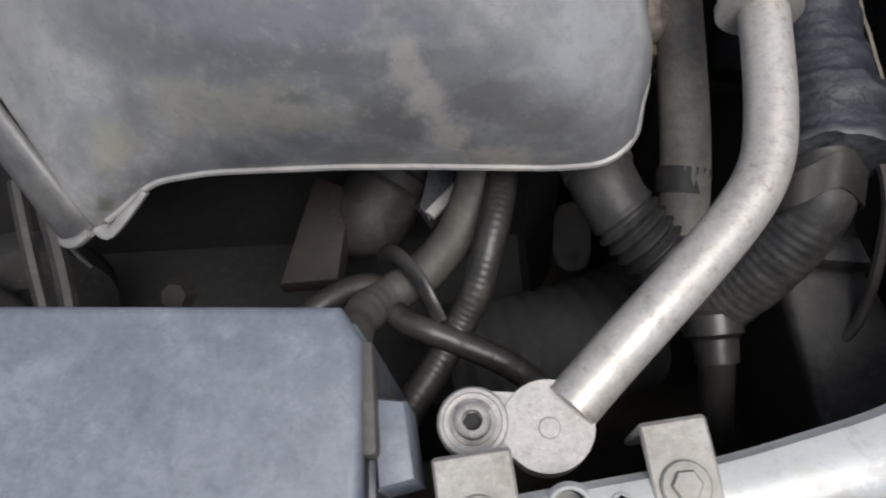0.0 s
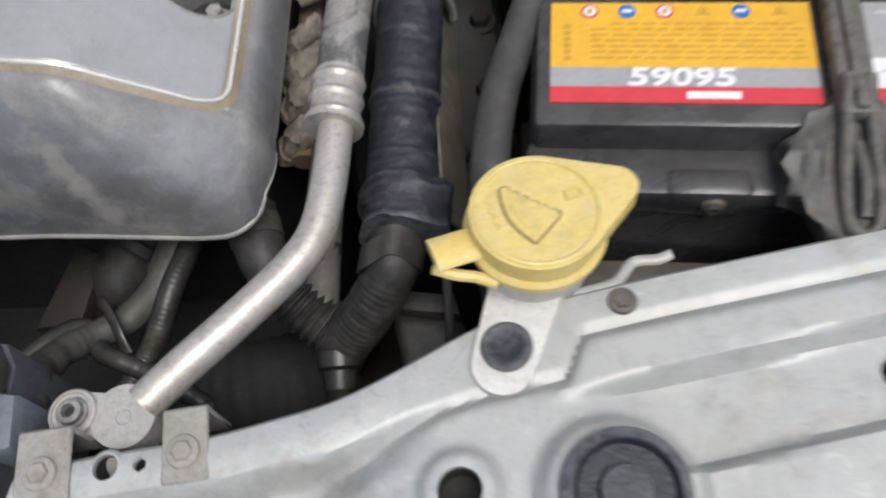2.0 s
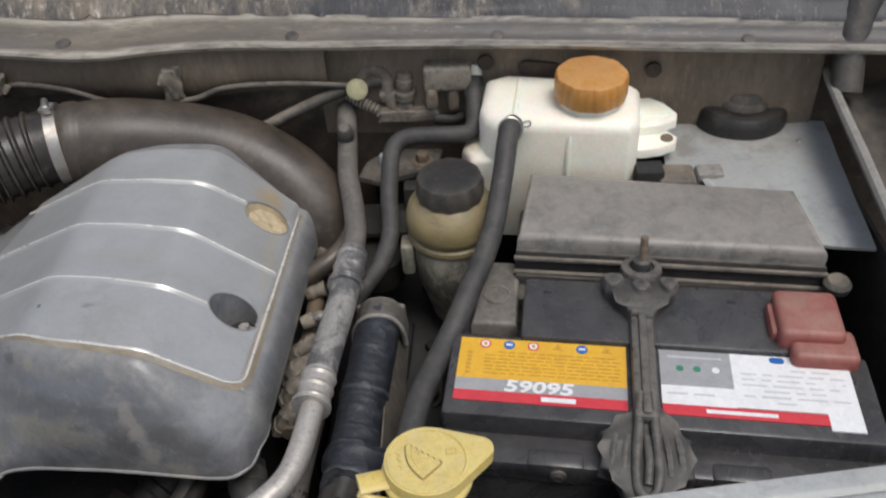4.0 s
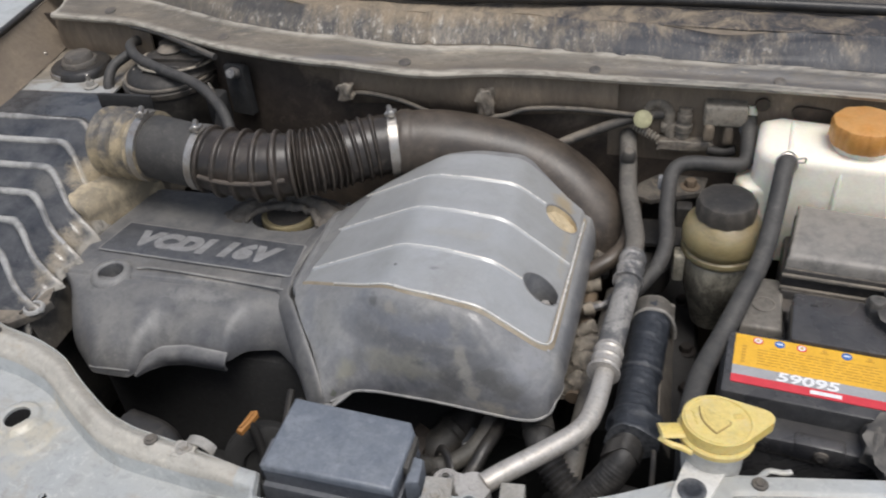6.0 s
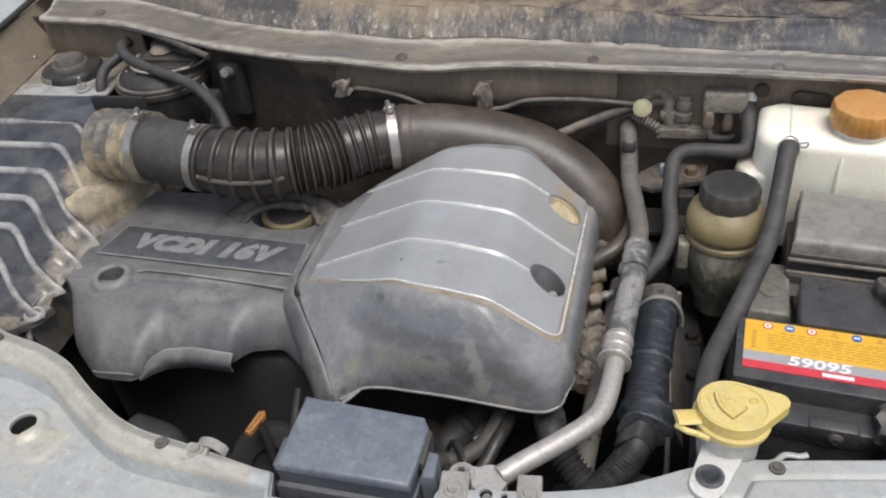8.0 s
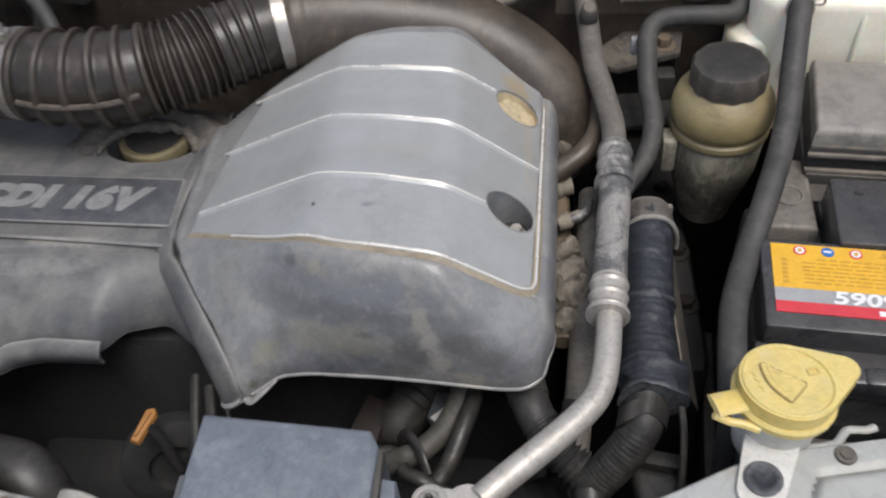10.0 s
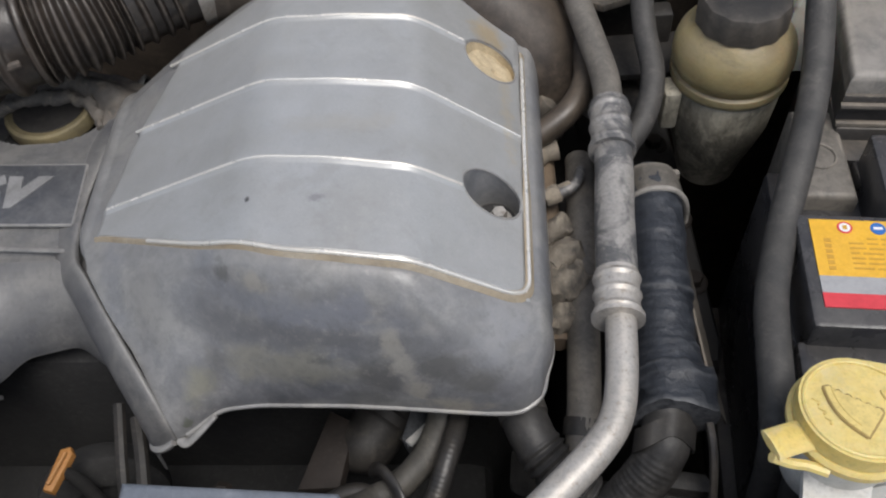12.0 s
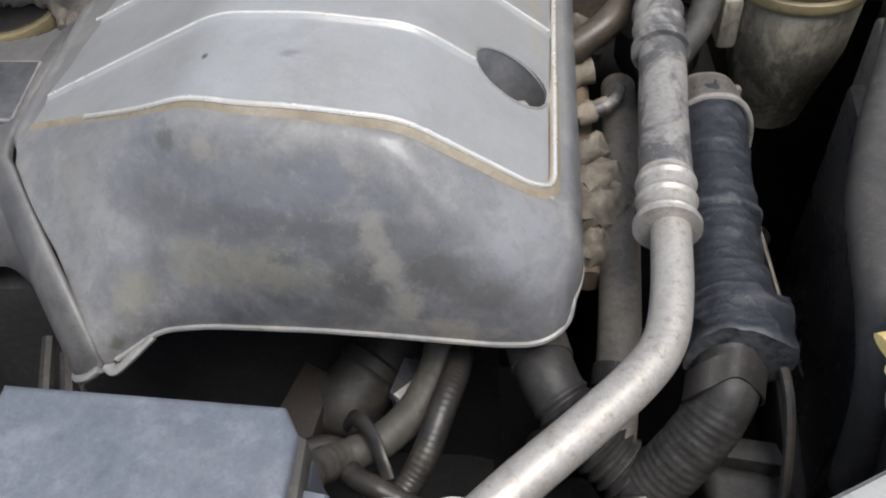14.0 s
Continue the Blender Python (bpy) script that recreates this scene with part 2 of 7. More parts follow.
COWL = material("dusty_cowl_paint", (0.195, 0.170, 0.135), (0.074, 0.068, 0.062), 0.9, 0.5, 0.05, size=26, fine=350, bump=0.2, warp=0.4, edge=(0.38, 0.66), stretch=(0.35, 1.6, 1.6),
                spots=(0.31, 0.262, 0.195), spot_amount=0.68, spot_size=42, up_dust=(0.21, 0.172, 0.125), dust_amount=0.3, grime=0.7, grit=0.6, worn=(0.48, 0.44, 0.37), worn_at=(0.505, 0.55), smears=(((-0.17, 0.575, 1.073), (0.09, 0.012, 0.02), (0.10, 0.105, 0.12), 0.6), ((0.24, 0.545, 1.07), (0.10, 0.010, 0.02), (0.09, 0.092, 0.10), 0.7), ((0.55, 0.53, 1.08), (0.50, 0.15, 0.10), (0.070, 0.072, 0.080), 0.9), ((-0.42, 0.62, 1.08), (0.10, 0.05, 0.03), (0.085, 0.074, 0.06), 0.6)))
SHELF = material("dusty_shelf_paint", (0.25, 0.22, 0.175), (0.15, 0.122, 0.09), 0.9, 0.55, 0.05, size=14, fine=400, bump=0.1, spots=(0.27, 0.215, 0.15), spot_amount=0.6, spot_size=22,
                 smears=(((-0.57, 0.56, 1.01), (0.15, 0.10, 0.05), (0.36, 0.37, 0.365), 0.85),))
PALE = material("pale_grey_plastic", (0.66, 0.65, 0.62), (0.54, 0.52, 0.47), 0.8, 0.5, size=40, fine=500, bump=0.05, spots=(0.40, 0.35, 0.27), spot_amount=0.4, spot_size=50)
WIPER = material("faded_cowl_plastic", (0.082, 0.077, 0.072), (0.235, 0.195, 0.145), 0.9, 0.5, size=34, fine=200, bump=0.5, warp=0.4, edge=(0.40, 0.62),
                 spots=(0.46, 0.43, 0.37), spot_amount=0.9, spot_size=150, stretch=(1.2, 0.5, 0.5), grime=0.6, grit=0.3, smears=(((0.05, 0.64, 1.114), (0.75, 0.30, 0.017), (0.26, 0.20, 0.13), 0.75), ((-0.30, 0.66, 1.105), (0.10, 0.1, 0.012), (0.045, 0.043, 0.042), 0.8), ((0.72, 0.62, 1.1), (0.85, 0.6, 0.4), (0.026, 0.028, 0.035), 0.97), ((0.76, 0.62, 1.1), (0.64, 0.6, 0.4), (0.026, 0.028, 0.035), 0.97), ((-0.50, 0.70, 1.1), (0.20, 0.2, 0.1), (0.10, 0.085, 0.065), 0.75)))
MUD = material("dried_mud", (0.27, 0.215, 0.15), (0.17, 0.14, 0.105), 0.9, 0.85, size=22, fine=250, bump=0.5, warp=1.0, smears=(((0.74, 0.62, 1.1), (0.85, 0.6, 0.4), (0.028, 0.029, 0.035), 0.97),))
# pale film on upward faces is dust and also painted sky reflection
AIRBOX = material("airbox_plastic", (0.020, 0.023, 0.030), (0.046, 0.046, 0.048), 0.8, 0.2, size=20, warp=0.3, worn=(0.42, 0.39, 0.34), worn_at=(0.503, 0.545), worn_amount=0.9,
                  up_dust=(0.17, 0.168, 0.165), dust_amount=0.35, smears=(((-0.452, 0.43, 0.985), (0.032, 0.042, 0.05), (0.40, 0.32, 0.20), 0.9), ((-0.44, 0.36, 0.945), (0.018, 0.13, 0.026), (0.34, 0.285, 0.205), 0.75), ((-0.50, 0.40, 0.985), (0.03, 0.03, 0.03), (0.16, 0.15, 0.13), 0.5)))
CLAMP = material("clamp_iron", (0.020, 0.0195, 0.0195), (0.060, 0.056, 0.051), 0.8, 0.55, size=40, up_dust=(0.12, 0.108, 0.092), dust_amount=0.22, worn=(0.16, 0.145, 0.125), worn_at=(0.51, 0.57))
VALVE = material("oxidised_alloy", (0.25, 0.21, 0.165), (0.085, 0.073, 0.06), 1.0, 0.65, 0.05, size=70, fine=400, bump=0.5, edge=(0.40, 0.60), worn=(0.42, 0.38, 0.31), worn_at=(0.51, 0.57))
PLENUM = material("dusty_plenum_paint", (0.225, 0.177, 0.127), (0.125, 0.10, 0.075), 0.9, 0.7, size=14, spots=(0.23, 0.185, 0.135), spot_amount=0.5, spot_size=22, stretch=(2.0, 1.0, 0.6), grime=0.5,
                  smears=(((-0.185, 0.58, 1.03), (0.045, 0.06, 0.05), (0.065, 0.049, 0.037), 0.85), ((0.02, 0.575, 1.008), (0.25, 0.06, 0.016), (0.07, 0.054, 0.041), 0.7)))
# dark brown, with paler patches near the top and to the right
FIREWALL = material("dark_brown_firewall", (0.040, 0.030, 0.023), (0.085, 0.064, 0.047), 0.9, 0.75, size=9, spots=(0.125, 0.098, 0.07), spot_amount=0.4, spot_size=14,
                    smears=(((-0.16, 0.60, 1.045), (0.10, 0.08, 0.03), (0.175, 0.135, 0.095), 0.75), ((0.16, 0.58, 1.02), (0.10, 0.08, 0.05), (0.16, 0.125, 0.09), 0.6)))
GRIMY = material("brown_engine_grime", (0.019, 0.0178, 0.0165), (0.040, 0.035, 0.030), 0.9, 0.6, size=35, spots=(0.09, 0.078, 0.063), spot_amount=0.4, spot_size=60)
SOIL = material("engine_grime", (0.022, 0.0215, 0.022), (0.038, 0.036, 0.034), 0.8, 0.7, size=20, up_dust=(0.04, 0.035, 0.03), dust_amount=0.3)
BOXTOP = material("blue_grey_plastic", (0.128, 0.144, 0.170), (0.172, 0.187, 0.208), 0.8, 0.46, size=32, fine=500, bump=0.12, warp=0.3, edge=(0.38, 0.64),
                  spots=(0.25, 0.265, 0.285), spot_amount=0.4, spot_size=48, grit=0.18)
# the base's own blue-black, also used as shade on the lid's skirt
BOXSIDE = material("blue_black_base_and_skirt_shade", (0.06, 0.066, 0.08), (0.10, 0.105, 0.115), 0.8, 0.5, size=30, up_dust=(0.2, 0.2, 0.2), dust_amount=0.3)
YELLOW = material("yellow_plastic", (0.70, 0.53, 0.15), (0.60, 0.45, 0.15), 0.8, 0.42, size=40, fine=500, bump=0.05,
                  spots=(0.50, 0.40, 0.22), spot_amount=0.55, spot_size=60, sub=0.1, grime=0.2, worn=(0.68, 0.60, 0.34), worn_at=(0.52, 0.60), worn_amount=0.5, smears=(((0.275, 0.142, 1.002), (0.016, 0.018, 0.006), (0.46, 0.345, 0.15), 0.7),))
SYMBOL = material("dirty_yellow_relief", (0.68, 0.53, 0.19), (0.56, 0.43, 0.15), 0.8, 0.5, size=60, fine=500, bump=0.1, grime=0.4)
# edge dirt and the shadow of the raised symbol in one colour
OCHRE_DIRT_SHADOW = material("ochre_dirt_and_shadow", (0.36, 0.26, 0.10), (0.26, 0.19, 0.08), 0.8, 0.8, size=60)
ORANGE = material("orange_plastic", (0.52, 0.225, 0.035), (0.44, 0.20, 0.055), 0.8, 0.38, size=40, up_dust=(0.50, 0.30, 0.13), dust_amount=0.45, sub=0.1, worn=(0.62, 0.33, 0.10), worn_at=(0.515, 0.58))
# tan patch puts the shade of the tank's left face into the colour
TANK = material("milky_tank_plastic", (0.93, 0.895, 0.79), (0.88, 0.82, 0.67), 0.7, 0.42, size=12, fine=300, bump=0.03, sub=0.3, grime=0.06, grit=0.05,
                spots=(0.74, 0.66, 0.50), spot_amount=0.3, spot_size=18, smears=(((0.29, 0.50, 0.96), (0.02, 0.06, 0.08), (0.50, 0.42, 0.29), 0.6),))
FLUID = material("yellowed_tank_plastic", (0.30, 0.235, 0.10), (0.16, 0.12, 0.06), 0.9, 0.4, size=25, sub=0.1, up_dust=DUST, dust_amount=0.35, worn=(0.40, 0.34, 0.2), worn_at=(0.51, 0.57), stretch=(1, 1, 2.5), spots=(0.12, 0.10, 0.06), spot_amount=0.6, spot_size=30)
CAPRIM = material("tan_dusted_plastic", (0.25, 0.205, 0.11), (0.10, 0.083, 0.050), 0.9, 0.6, size=45, fine=400, bump=0.3, grime=0.5)
COLLAR = material("grimy_hump", (0.135, 0.118, 0.098), (0.055, 0.051, 0.048), 0.9, 0.75, size=34, fine=300, bump=0.4, edge=(0.40, 0.62), spots=(0.26, 0.215, 0.16), spot_amount=0.6, spot_size=70, grime=0.5)
FLUID_DIRT = material("grimy_tank_plastic", (0.085, 0.075, 0.055), (0.33, 0.30, 0.23), 0.9, 0.55, size=34, edge=(0.50, 0.60), spots=(0.05, 0.045, 0.036),
                      spot_amount=0.6, spot_size=50, stretch=(1.3, 1.3, 0.8), grime=0.4, worn=(0.36, 0.33, 0.26), worn_at=(0.51, 0.57))
FUSE = material("dusty_box_lid", (0.115, 0.112, 0.108), (0.19, 0.18, 0.165), 0.8, 0.55, size=18, up_dust=(0.24, 0.22, 0.195), dust_amount=0.5, grime=0.45, worn=(0.36, 0.33, 0.29), worn_at=(0.515, 0.58))
BATT = material("battery_case", (0.034, 0.034, 0.038), (0.072, 0.070, 0.068), 0.7, 0.26, size=25, up_dust=(0.11, 0.10, 0.09), dust_amount=0.25)
LAB_Y = material("label_amber", (0.74, 0.41, 0.03), (0.68, 0.38, 0.05), 0.5, 0.4, size=30, bump=0.02, grit=0.06)
LAB_G = material("label_grey", (0.34, 0.34, 0.345), (0.30, 0.30, 0.30), 0.5, 0.4, size=30, bump=0.02, grit=0.06)
LAB_R = material("label_red", (0.62, 0.045, 0.06), (0.52, 0.05, 0.06), 0.5, 0.4, size=30, bump=0.02, grit=0.06)
LAB_W = material("label_white", (0.78, 0.78, 0.78), (0.70, 0.69, 0.67), 0.5, 0.4, size=30, bump=0.02, grit=0.06)
LAB_B = material("label_blue", (0.02, 0.13, 0.42), None, 0.3, 0.4, size=30, bump=0.02, grit=0.06)
INK = material("label_ink", (0.55, 0.30, 0.035), None, 0.3, 0.5, grit=0.06)
GREYINK = material("label_grey_ink", (0.55, 0.55, 0.56), None, 0.3, 0.5, grit=0.06)
GREENINK = material("label_green_ink", (0.04, 0.22, 0.12), None, 0.3, 0.5, grit=0.06)
REDCAP = material("faded_red_plastic", (0.30, 0.075, 0.062), (0.24, 0.09, 0.075), 0.8, 0.5, size=25, up_dust=DUST, dust_amount=0.35)
RUST = material("rusty_dusty_metal", (0.20, 0.145, 0.095), (0.11, 0.085, 0.065), 0.8, 0.75, size=30)
RUSTDARK = material("dark_rust", (0.019, 0.0125, 0.009), (0.012, 0.0095, 0.008), 0.8, 0.75, size=30)
CLAY = material("clay_caked_plastic", (0.20, 0.173, 0.138), (0.075, 0.068, 0.060), 0.9, 0.8, size=60, fine=300, bump=0.5, edge=(0.42, 0.60), worn=(0.33, 0.28, 0.215), worn_at=(0.51, 0.58))
CUFF = material("mud_caked_cuff", (0.10, 0.093, 0.085), (0.32, 0.26, 0.165), 1.0, 0.55, size=16, fine=300, bump=0.4, edge=(0.44, 0.56), grime=0.45, smears=(((-0.440, 0.42, 0.975), (0.06, 0.03, 0.022), (0.40, 0.32, 0.20), 0.9),))
NECK = material("sandy_mud", (0.44, 0.365, 0.25), (0.19, 0.165, 0.125), 0.9, 0.85, edge=(0.46, 0.62), size=26, fine=250, bump=0.5, grime=0.4)
# bead colour holds dust and the bright highlight along the beads
BEAD = material("dusty_highlit_bead", (0.36, 0.355, 0.34), (0.07, 0.071, 0.076), 0.9, 0.32, size=26, edge=(0.44, 0.60), grime=0.5, worn=(0.45, 0.43, 0.39), worn_at=(0.52, 0.6), worn_amount=0.4, smears=(((-0.45, 0.43, 0.985), (0.035, 0.04, 0.05), (0.40, 0.33, 0.22), 0.8),))
SHELL = material("grey_dusty_shell", (0.13, 0.124, 0.115), (0.20, 0.185, 0.165), 0.9, 0.6, size=30, fine=400, grime=0.5, worn=(0.32, 0.30, 0.27), worn_at=(0.51, 0.57))
CORR = material("dusty_corrugated_plastic", (0.026, 0.025, 0.0245), (0.056, 0.052, 0.048), 0.9, 0.55, size=40, fine=400, grime=0.5)
PIPE = material("dusty_dark_pipe", (0.085, 0.079, 0.071), (0.15, 0.135, 0.115), 0.9, 0.55, size=34, fine=400, grime=0.5, worn=(0.26, 0.235, 0.20), worn_at=(0.51, 0.57))
HOSE = material("matt_hose_rubber", (0.030, 0.029, 0.028), (0.060, 0.055, 0.050), 0.8, 0.62, size=30, fine=500, spots=(0.13, 0.12, 0.105), spot_amount=0.4, spot_size=60, up_dust=(0.12, 0.112, 0.10), dust_amount=0.25)
BELLOWS = material("brown_dusted_rubber", (0.013, 0.0115, 0.0105), (0.040, 0.030, 0.023), 0.9, 0.33, size=30, fine=500, spots=(0.085, 0.068, 0.052), spot_amount=0.5, spot_size=45, up_dust=(0.075, 0.060, 0.048), dust_amount=0.3, worn=(0.14, 0.113, 0.09), worn_at=(0.515, 0.58), worn_amount=0.7)
PLUG = material("faded_yellow_plug", (0.46, 0.44, 0.26), (0.34, 0.31, 0.19), 0.8, 0.6, size=60)
SAND = material("dried_sand_fill", (0.52, 0.42, 0.27), (0.42, 0.34, 0.22), 0.8, 0.85, size=70, fine=300, bump=0.4)
CLAY2 = material("dusty_loom_tape", (0.095, 0.087, 0.074), (0.022, 0.0218, 0.0216), 0.9, 0.6, size=40, fine=300, bump=0.4)
OCHRE = material("ochre_dipstick", (0.42, 0.19, 0.05), (0.3, 0.15, 0.05), 0.8, 0.5)
UNDER = material("dusty_undertray", (0.085, 0.078, 0.070), (0.13, 0.115, 0.098), 0.9, 0.85, size=12)
GROUND = material("dry_earth", (0.21, 0.17, 0.125), (0.15, 0.12, 0.09), 0.8, 0.9, size=2, fine=60, bump=0.5)
GLASS = material("dark_windscreen", (0.015, 0.017, 0.02), None, 0.3, 0.12, grit=0.06)


# ---------------------------------------------------------------- mesh helpers
def part(name, bm, mat, parent=None, label="", smooth=True, sharp=40):
    me = bpy.data.meshes.new(name)
    bmesh.ops.recalc_face_normals(bm, faces=bm.faces)
    for fc in bm.faces:
        fc.smooth = smooth
    if smooth:
        lim = radians(sharp)
        for e in bm.edges:
            if len(e.link_faces) == 2 and e.calc_face_angle(0) > lim:
                e.smooth = False
    bm.to_mesh(me)
    bm.free()
    me.materials.append(mat)
    return hang(new(name, me), parent, label)


STANDS, LOCAL = {}, set()


def hang(ob, parent, label=""):
    """Put a part under its thing. Its mesh is in the world's metres, or in the thing's own where the thing is local."""
    STANDS[ob.name] = Matrix()
    if parent:
        ob.parent = parent
        if parent.name in LOCAL:
            LOCAL.add(ob.name)
        else:
            ob.matrix_parent_inverse = STANDS[parent.name].inverted()
    return tagged(ob, label) if label else ob


def thing(name, label, category, at=(0, 0, 0), rz=0.0, kind="", group="", local=False):
    ob = new(name)
    ob.matrix_basis = STANDS[ob.name] = pose(*at, 0, 0, rz)
    ob.empty_display_size = 0.02
    if local:
        LOCAL.add(ob.name)
    return tagged(ob, label, category, group, kind)


def add_box(bm, lo, hi, bevel=0.003, seg=2, m=None):
    c = [(a + b) / 2 for a, b in zip(lo, hi)]
    s = [abs(b - a) for a, b in zip(lo, hi)]
    g = bmesh.ops.create_cube(bm, size=1, matrix=Matrix.LocRotScale(c, None, s))
    vs = g["verts"]
    if bevel:
        es = list({e for v in vs for e in v.link_edges})
        r = bmesh.ops.bevel(bm, geom=es, offset=min(bevel, min(s) * 0.45), segments=seg, affect="EDGES", profile=0.5)
        vs = list({v for f_ in r["faces"] for v in f_.verts} | {v for v in vs if v.is_valid})
    if m is not None:
        bmesh.ops.transform(bm, matrix=m, verts=vs)
    return vs


def box(lo, hi, bevel=0.003, seg=2, m=None):
    bm = bmesh.new()
    add_box(bm, lo, hi, bevel, seg, m)
    return bm


def add_lathe(bm, profile, seg=32, m=None, wob=None, caps=(True, True)):
    """Rings of (radius, z) turned about z. wob(angle) scales the radius."""
    rings = []
    for r, z in profile:
        rings.append([bm.verts.new((max(r, 1e-5) * (wob(a) if wob else 1) * math.cos(a), max(r, 1e-5) * (wob(a) if wob else 1) * math.sin(a), z))
                      for a in (2 * math.pi * i / seg for i in range(seg))])
    for a, b in zip(rings, rings[1:]):
        for i in range(seg):
            bm.faces.new((a[i], a[(i + 1) % seg], b[(i + 1) % seg], b[i]))
    for ring, on in zip((rings[0], rings[-1]), caps):
        if on:
            bm.faces.new(ring)
    vs = [v for r in rings for v in r]
    if m is not None:
        bmesh.ops.transform(bm, matrix=m, verts=vs)
    return vs


def lathe(profile, seg=32, m=None, wob=None, caps=(True, True)):
    bm = bmesh.new()
    add_lathe(bm, profile, seg, m, wob, caps)
    return bm


def spline(pts, n):
    """n points along a Catmull-Rom curve through pts, evenly by length."""
    p = [Vector(q) for q in pts]
    p = [p[0] * 2 - p[1]] + p + [p[-1] * 2 - p[-2]]
    out = []
    for i in range(1, len(p) - 2):
        for k in range(24):
            t = k / 24
            a, b, c, d = p[i - 1], p[i], p[i + 1], p[i + 2]
            out.append(0.5 * ((2 * b) + (c - a) * t + (2 * a - 5 * b + 4 * c - d) * t * t + (3 * b - a - 3 * c + d) * t ** 3))
    out.append(p[-2])
    ln = np.concatenate(([0], np.cumsum([(b - a).length for a, b in zip(out, out[1:])])))
    arr = np.array([list(v) for v in out])
    s = np.linspace(0, ln[-1], n)
    return [Vector([np.interp(x, ln, arr[:, k]) for k in range(3)]) for x in s], ln[-1]


def add_tube(bm, pts, radius, n=40, seg=16, rad=None, flat=1.0, closed=True):
    """A tube along a curve through pts. rad(u, length) gives the radius where it changes on the way; flat squashes it in z."""
    path, length = spline(pts, n)
    tang = [(path[min(i + 1, n - 1)] - path[max(i - 1, 0)]).normalized() for i in range(n)]
    ref = Vector((0, 0, 1)) if abs(tang[0].z) < 0.9 else Vector((1, 0, 0))
    side = tang[0].cross(ref).normalized()
    rings = []
    for i in range(n):
        side = (side - tang[i] * side.dot(tang[i])).normalized()
        up = side.cross(tang[i])
        r = rad(i / (n - 1), length) if rad else radius
        rings.append([bm.verts.new(path[i] + side * (r * math.cos(a)) + up * (r * flat * math.sin(a))) for a in (2 * math.pi * k / seg for k in range(seg))])
    for a, b in zip(rings, rings[1:]):
        for i in range(seg):
            bm.faces.new((a[i], a[(i + 1) % seg], b[(i + 1) % seg], b[i]))
    if closed:
        bm.faces.new(rings[0])
        bm.faces.new(rings[-1])
    return bm


def tube(pts, radius, n=40, seg=16, rad=None, flat=1.0):
    return add_tube(bmesh.new(), pts, radius, n, seg, rad, flat)


def add_prism(bm, outline, z0, z1, bevel=0.0, seg=2, m=None):
    lo = [bm.verts.new((x, y, z0)) for x, y in outline]
    hi = [bm.verts.new((x, y, z1)) for x, y in outline]
    bm.faces.new(lo)
    top = bm.faces.new(hi)
    k = len(outline)
    for i in range(k):
        bm.faces.new((lo[i], lo[(i + 1) % k], hi[(i + 1) % k], hi[i]))
    vs = lo + hi
    if bevel:
        r = bmesh.ops.bevel(bm, geom=list(top.edges), offset=bevel, segments=seg, affect="EDGES", profile=0.5)
        vs = list({v for f_ in r["faces"] for v in f_.verts} | {v for v in vs if v.is_valid})
    if m is not None:
        bmesh.ops.transform(bm, matrix=m, verts=vs)
    return vs


def prism(outline, z0, z1, bevel=0.0, seg=2, m=None):
    bm = bmesh.new()
    add_prism(bm, outline, z0, z1, bevel, seg, m)
    return bm


def stadium(p, q, r, k=10):
    """Outline of a slot from p to q of half width r."""
    p, q = Vector(p), Vector(q)
    a0 = math.atan2(q.y - p.y, q.x - p.x)
    return [(q.x + r * math.cos(a0 - math.pi / 2 + math.pi * i / k), q.y + r * math.sin(a0 - math.pi / 2 + math.pi * i / k)) for i in range(k + 1)] + \
           [(p.x + r * math.cos(a0 + math.pi / 2 + math.pi * i / k), p.y + r * math.sin(a0 + math.pi / 2 + math.pi * i / k)) for i in range(k + 1)]


def circle(c, r, k=24):
    return [(c[0] + r * math.cos(2 * math.pi * i / k), c[1] + r * math.sin(2 * math.pi * i / k)) for i in range(k)]


def grid(nu, nv, fn, thick=0.0, closed_ends=False):
    """A sheet of nu x nv points fn(u, v); thick gives it a second skin below."""
    bm = bmesh.new()
    vs = [[bm.verts.new(fn(i / (nu - 1), j / (nv - 1))) for j in range(nv)] for i in range(nu)]
    for i in range(nu - 1):
        for j in range(nv - 1):
            bm.faces.new((vs[i][j], vs[i + 1][j], vs[i + 1][j + 1], vs[i][j + 1]))
    if thick:
        bmesh.ops.recalc_face_normals(bm, faces=bm.faces)
        if sum(f_.normal.z for f_ in bm.faces) < 0:
            bmesh.ops.reverse_faces(bm, faces=bm.faces)
        bmesh.ops.solidify(bm, geom=bm.faces[:], thickness=thick)
    return bm


def letters(name, body, size, m, mat, parent, bold=0.0, shear=0.0, depth=0.0004, spacing=1.0, stretch=1.0, label=""):
    cu = bpy.data.curves.new(name, "FONT")
    cu.body, cu.size, cu.offset, cu.shear, cu.extrude, cu.space_character = body, size, bold, shear, depth, spacing
    cu.resolution_u = 4
    tmp = new(name, cu)
    me = bpy.data.meshes.new_from_object(tmp.evaluated_get(bpy.context.evaluated_depsgraph_get()))
    bpy.data.objects.remove(tmp)
    me.transform(m @ Matrix.Diagonal((stretch, 1, 1, 1)))
    me.materials.clear()
    me.materials.append(mat)
    return hang(new(name, me), parent, label)


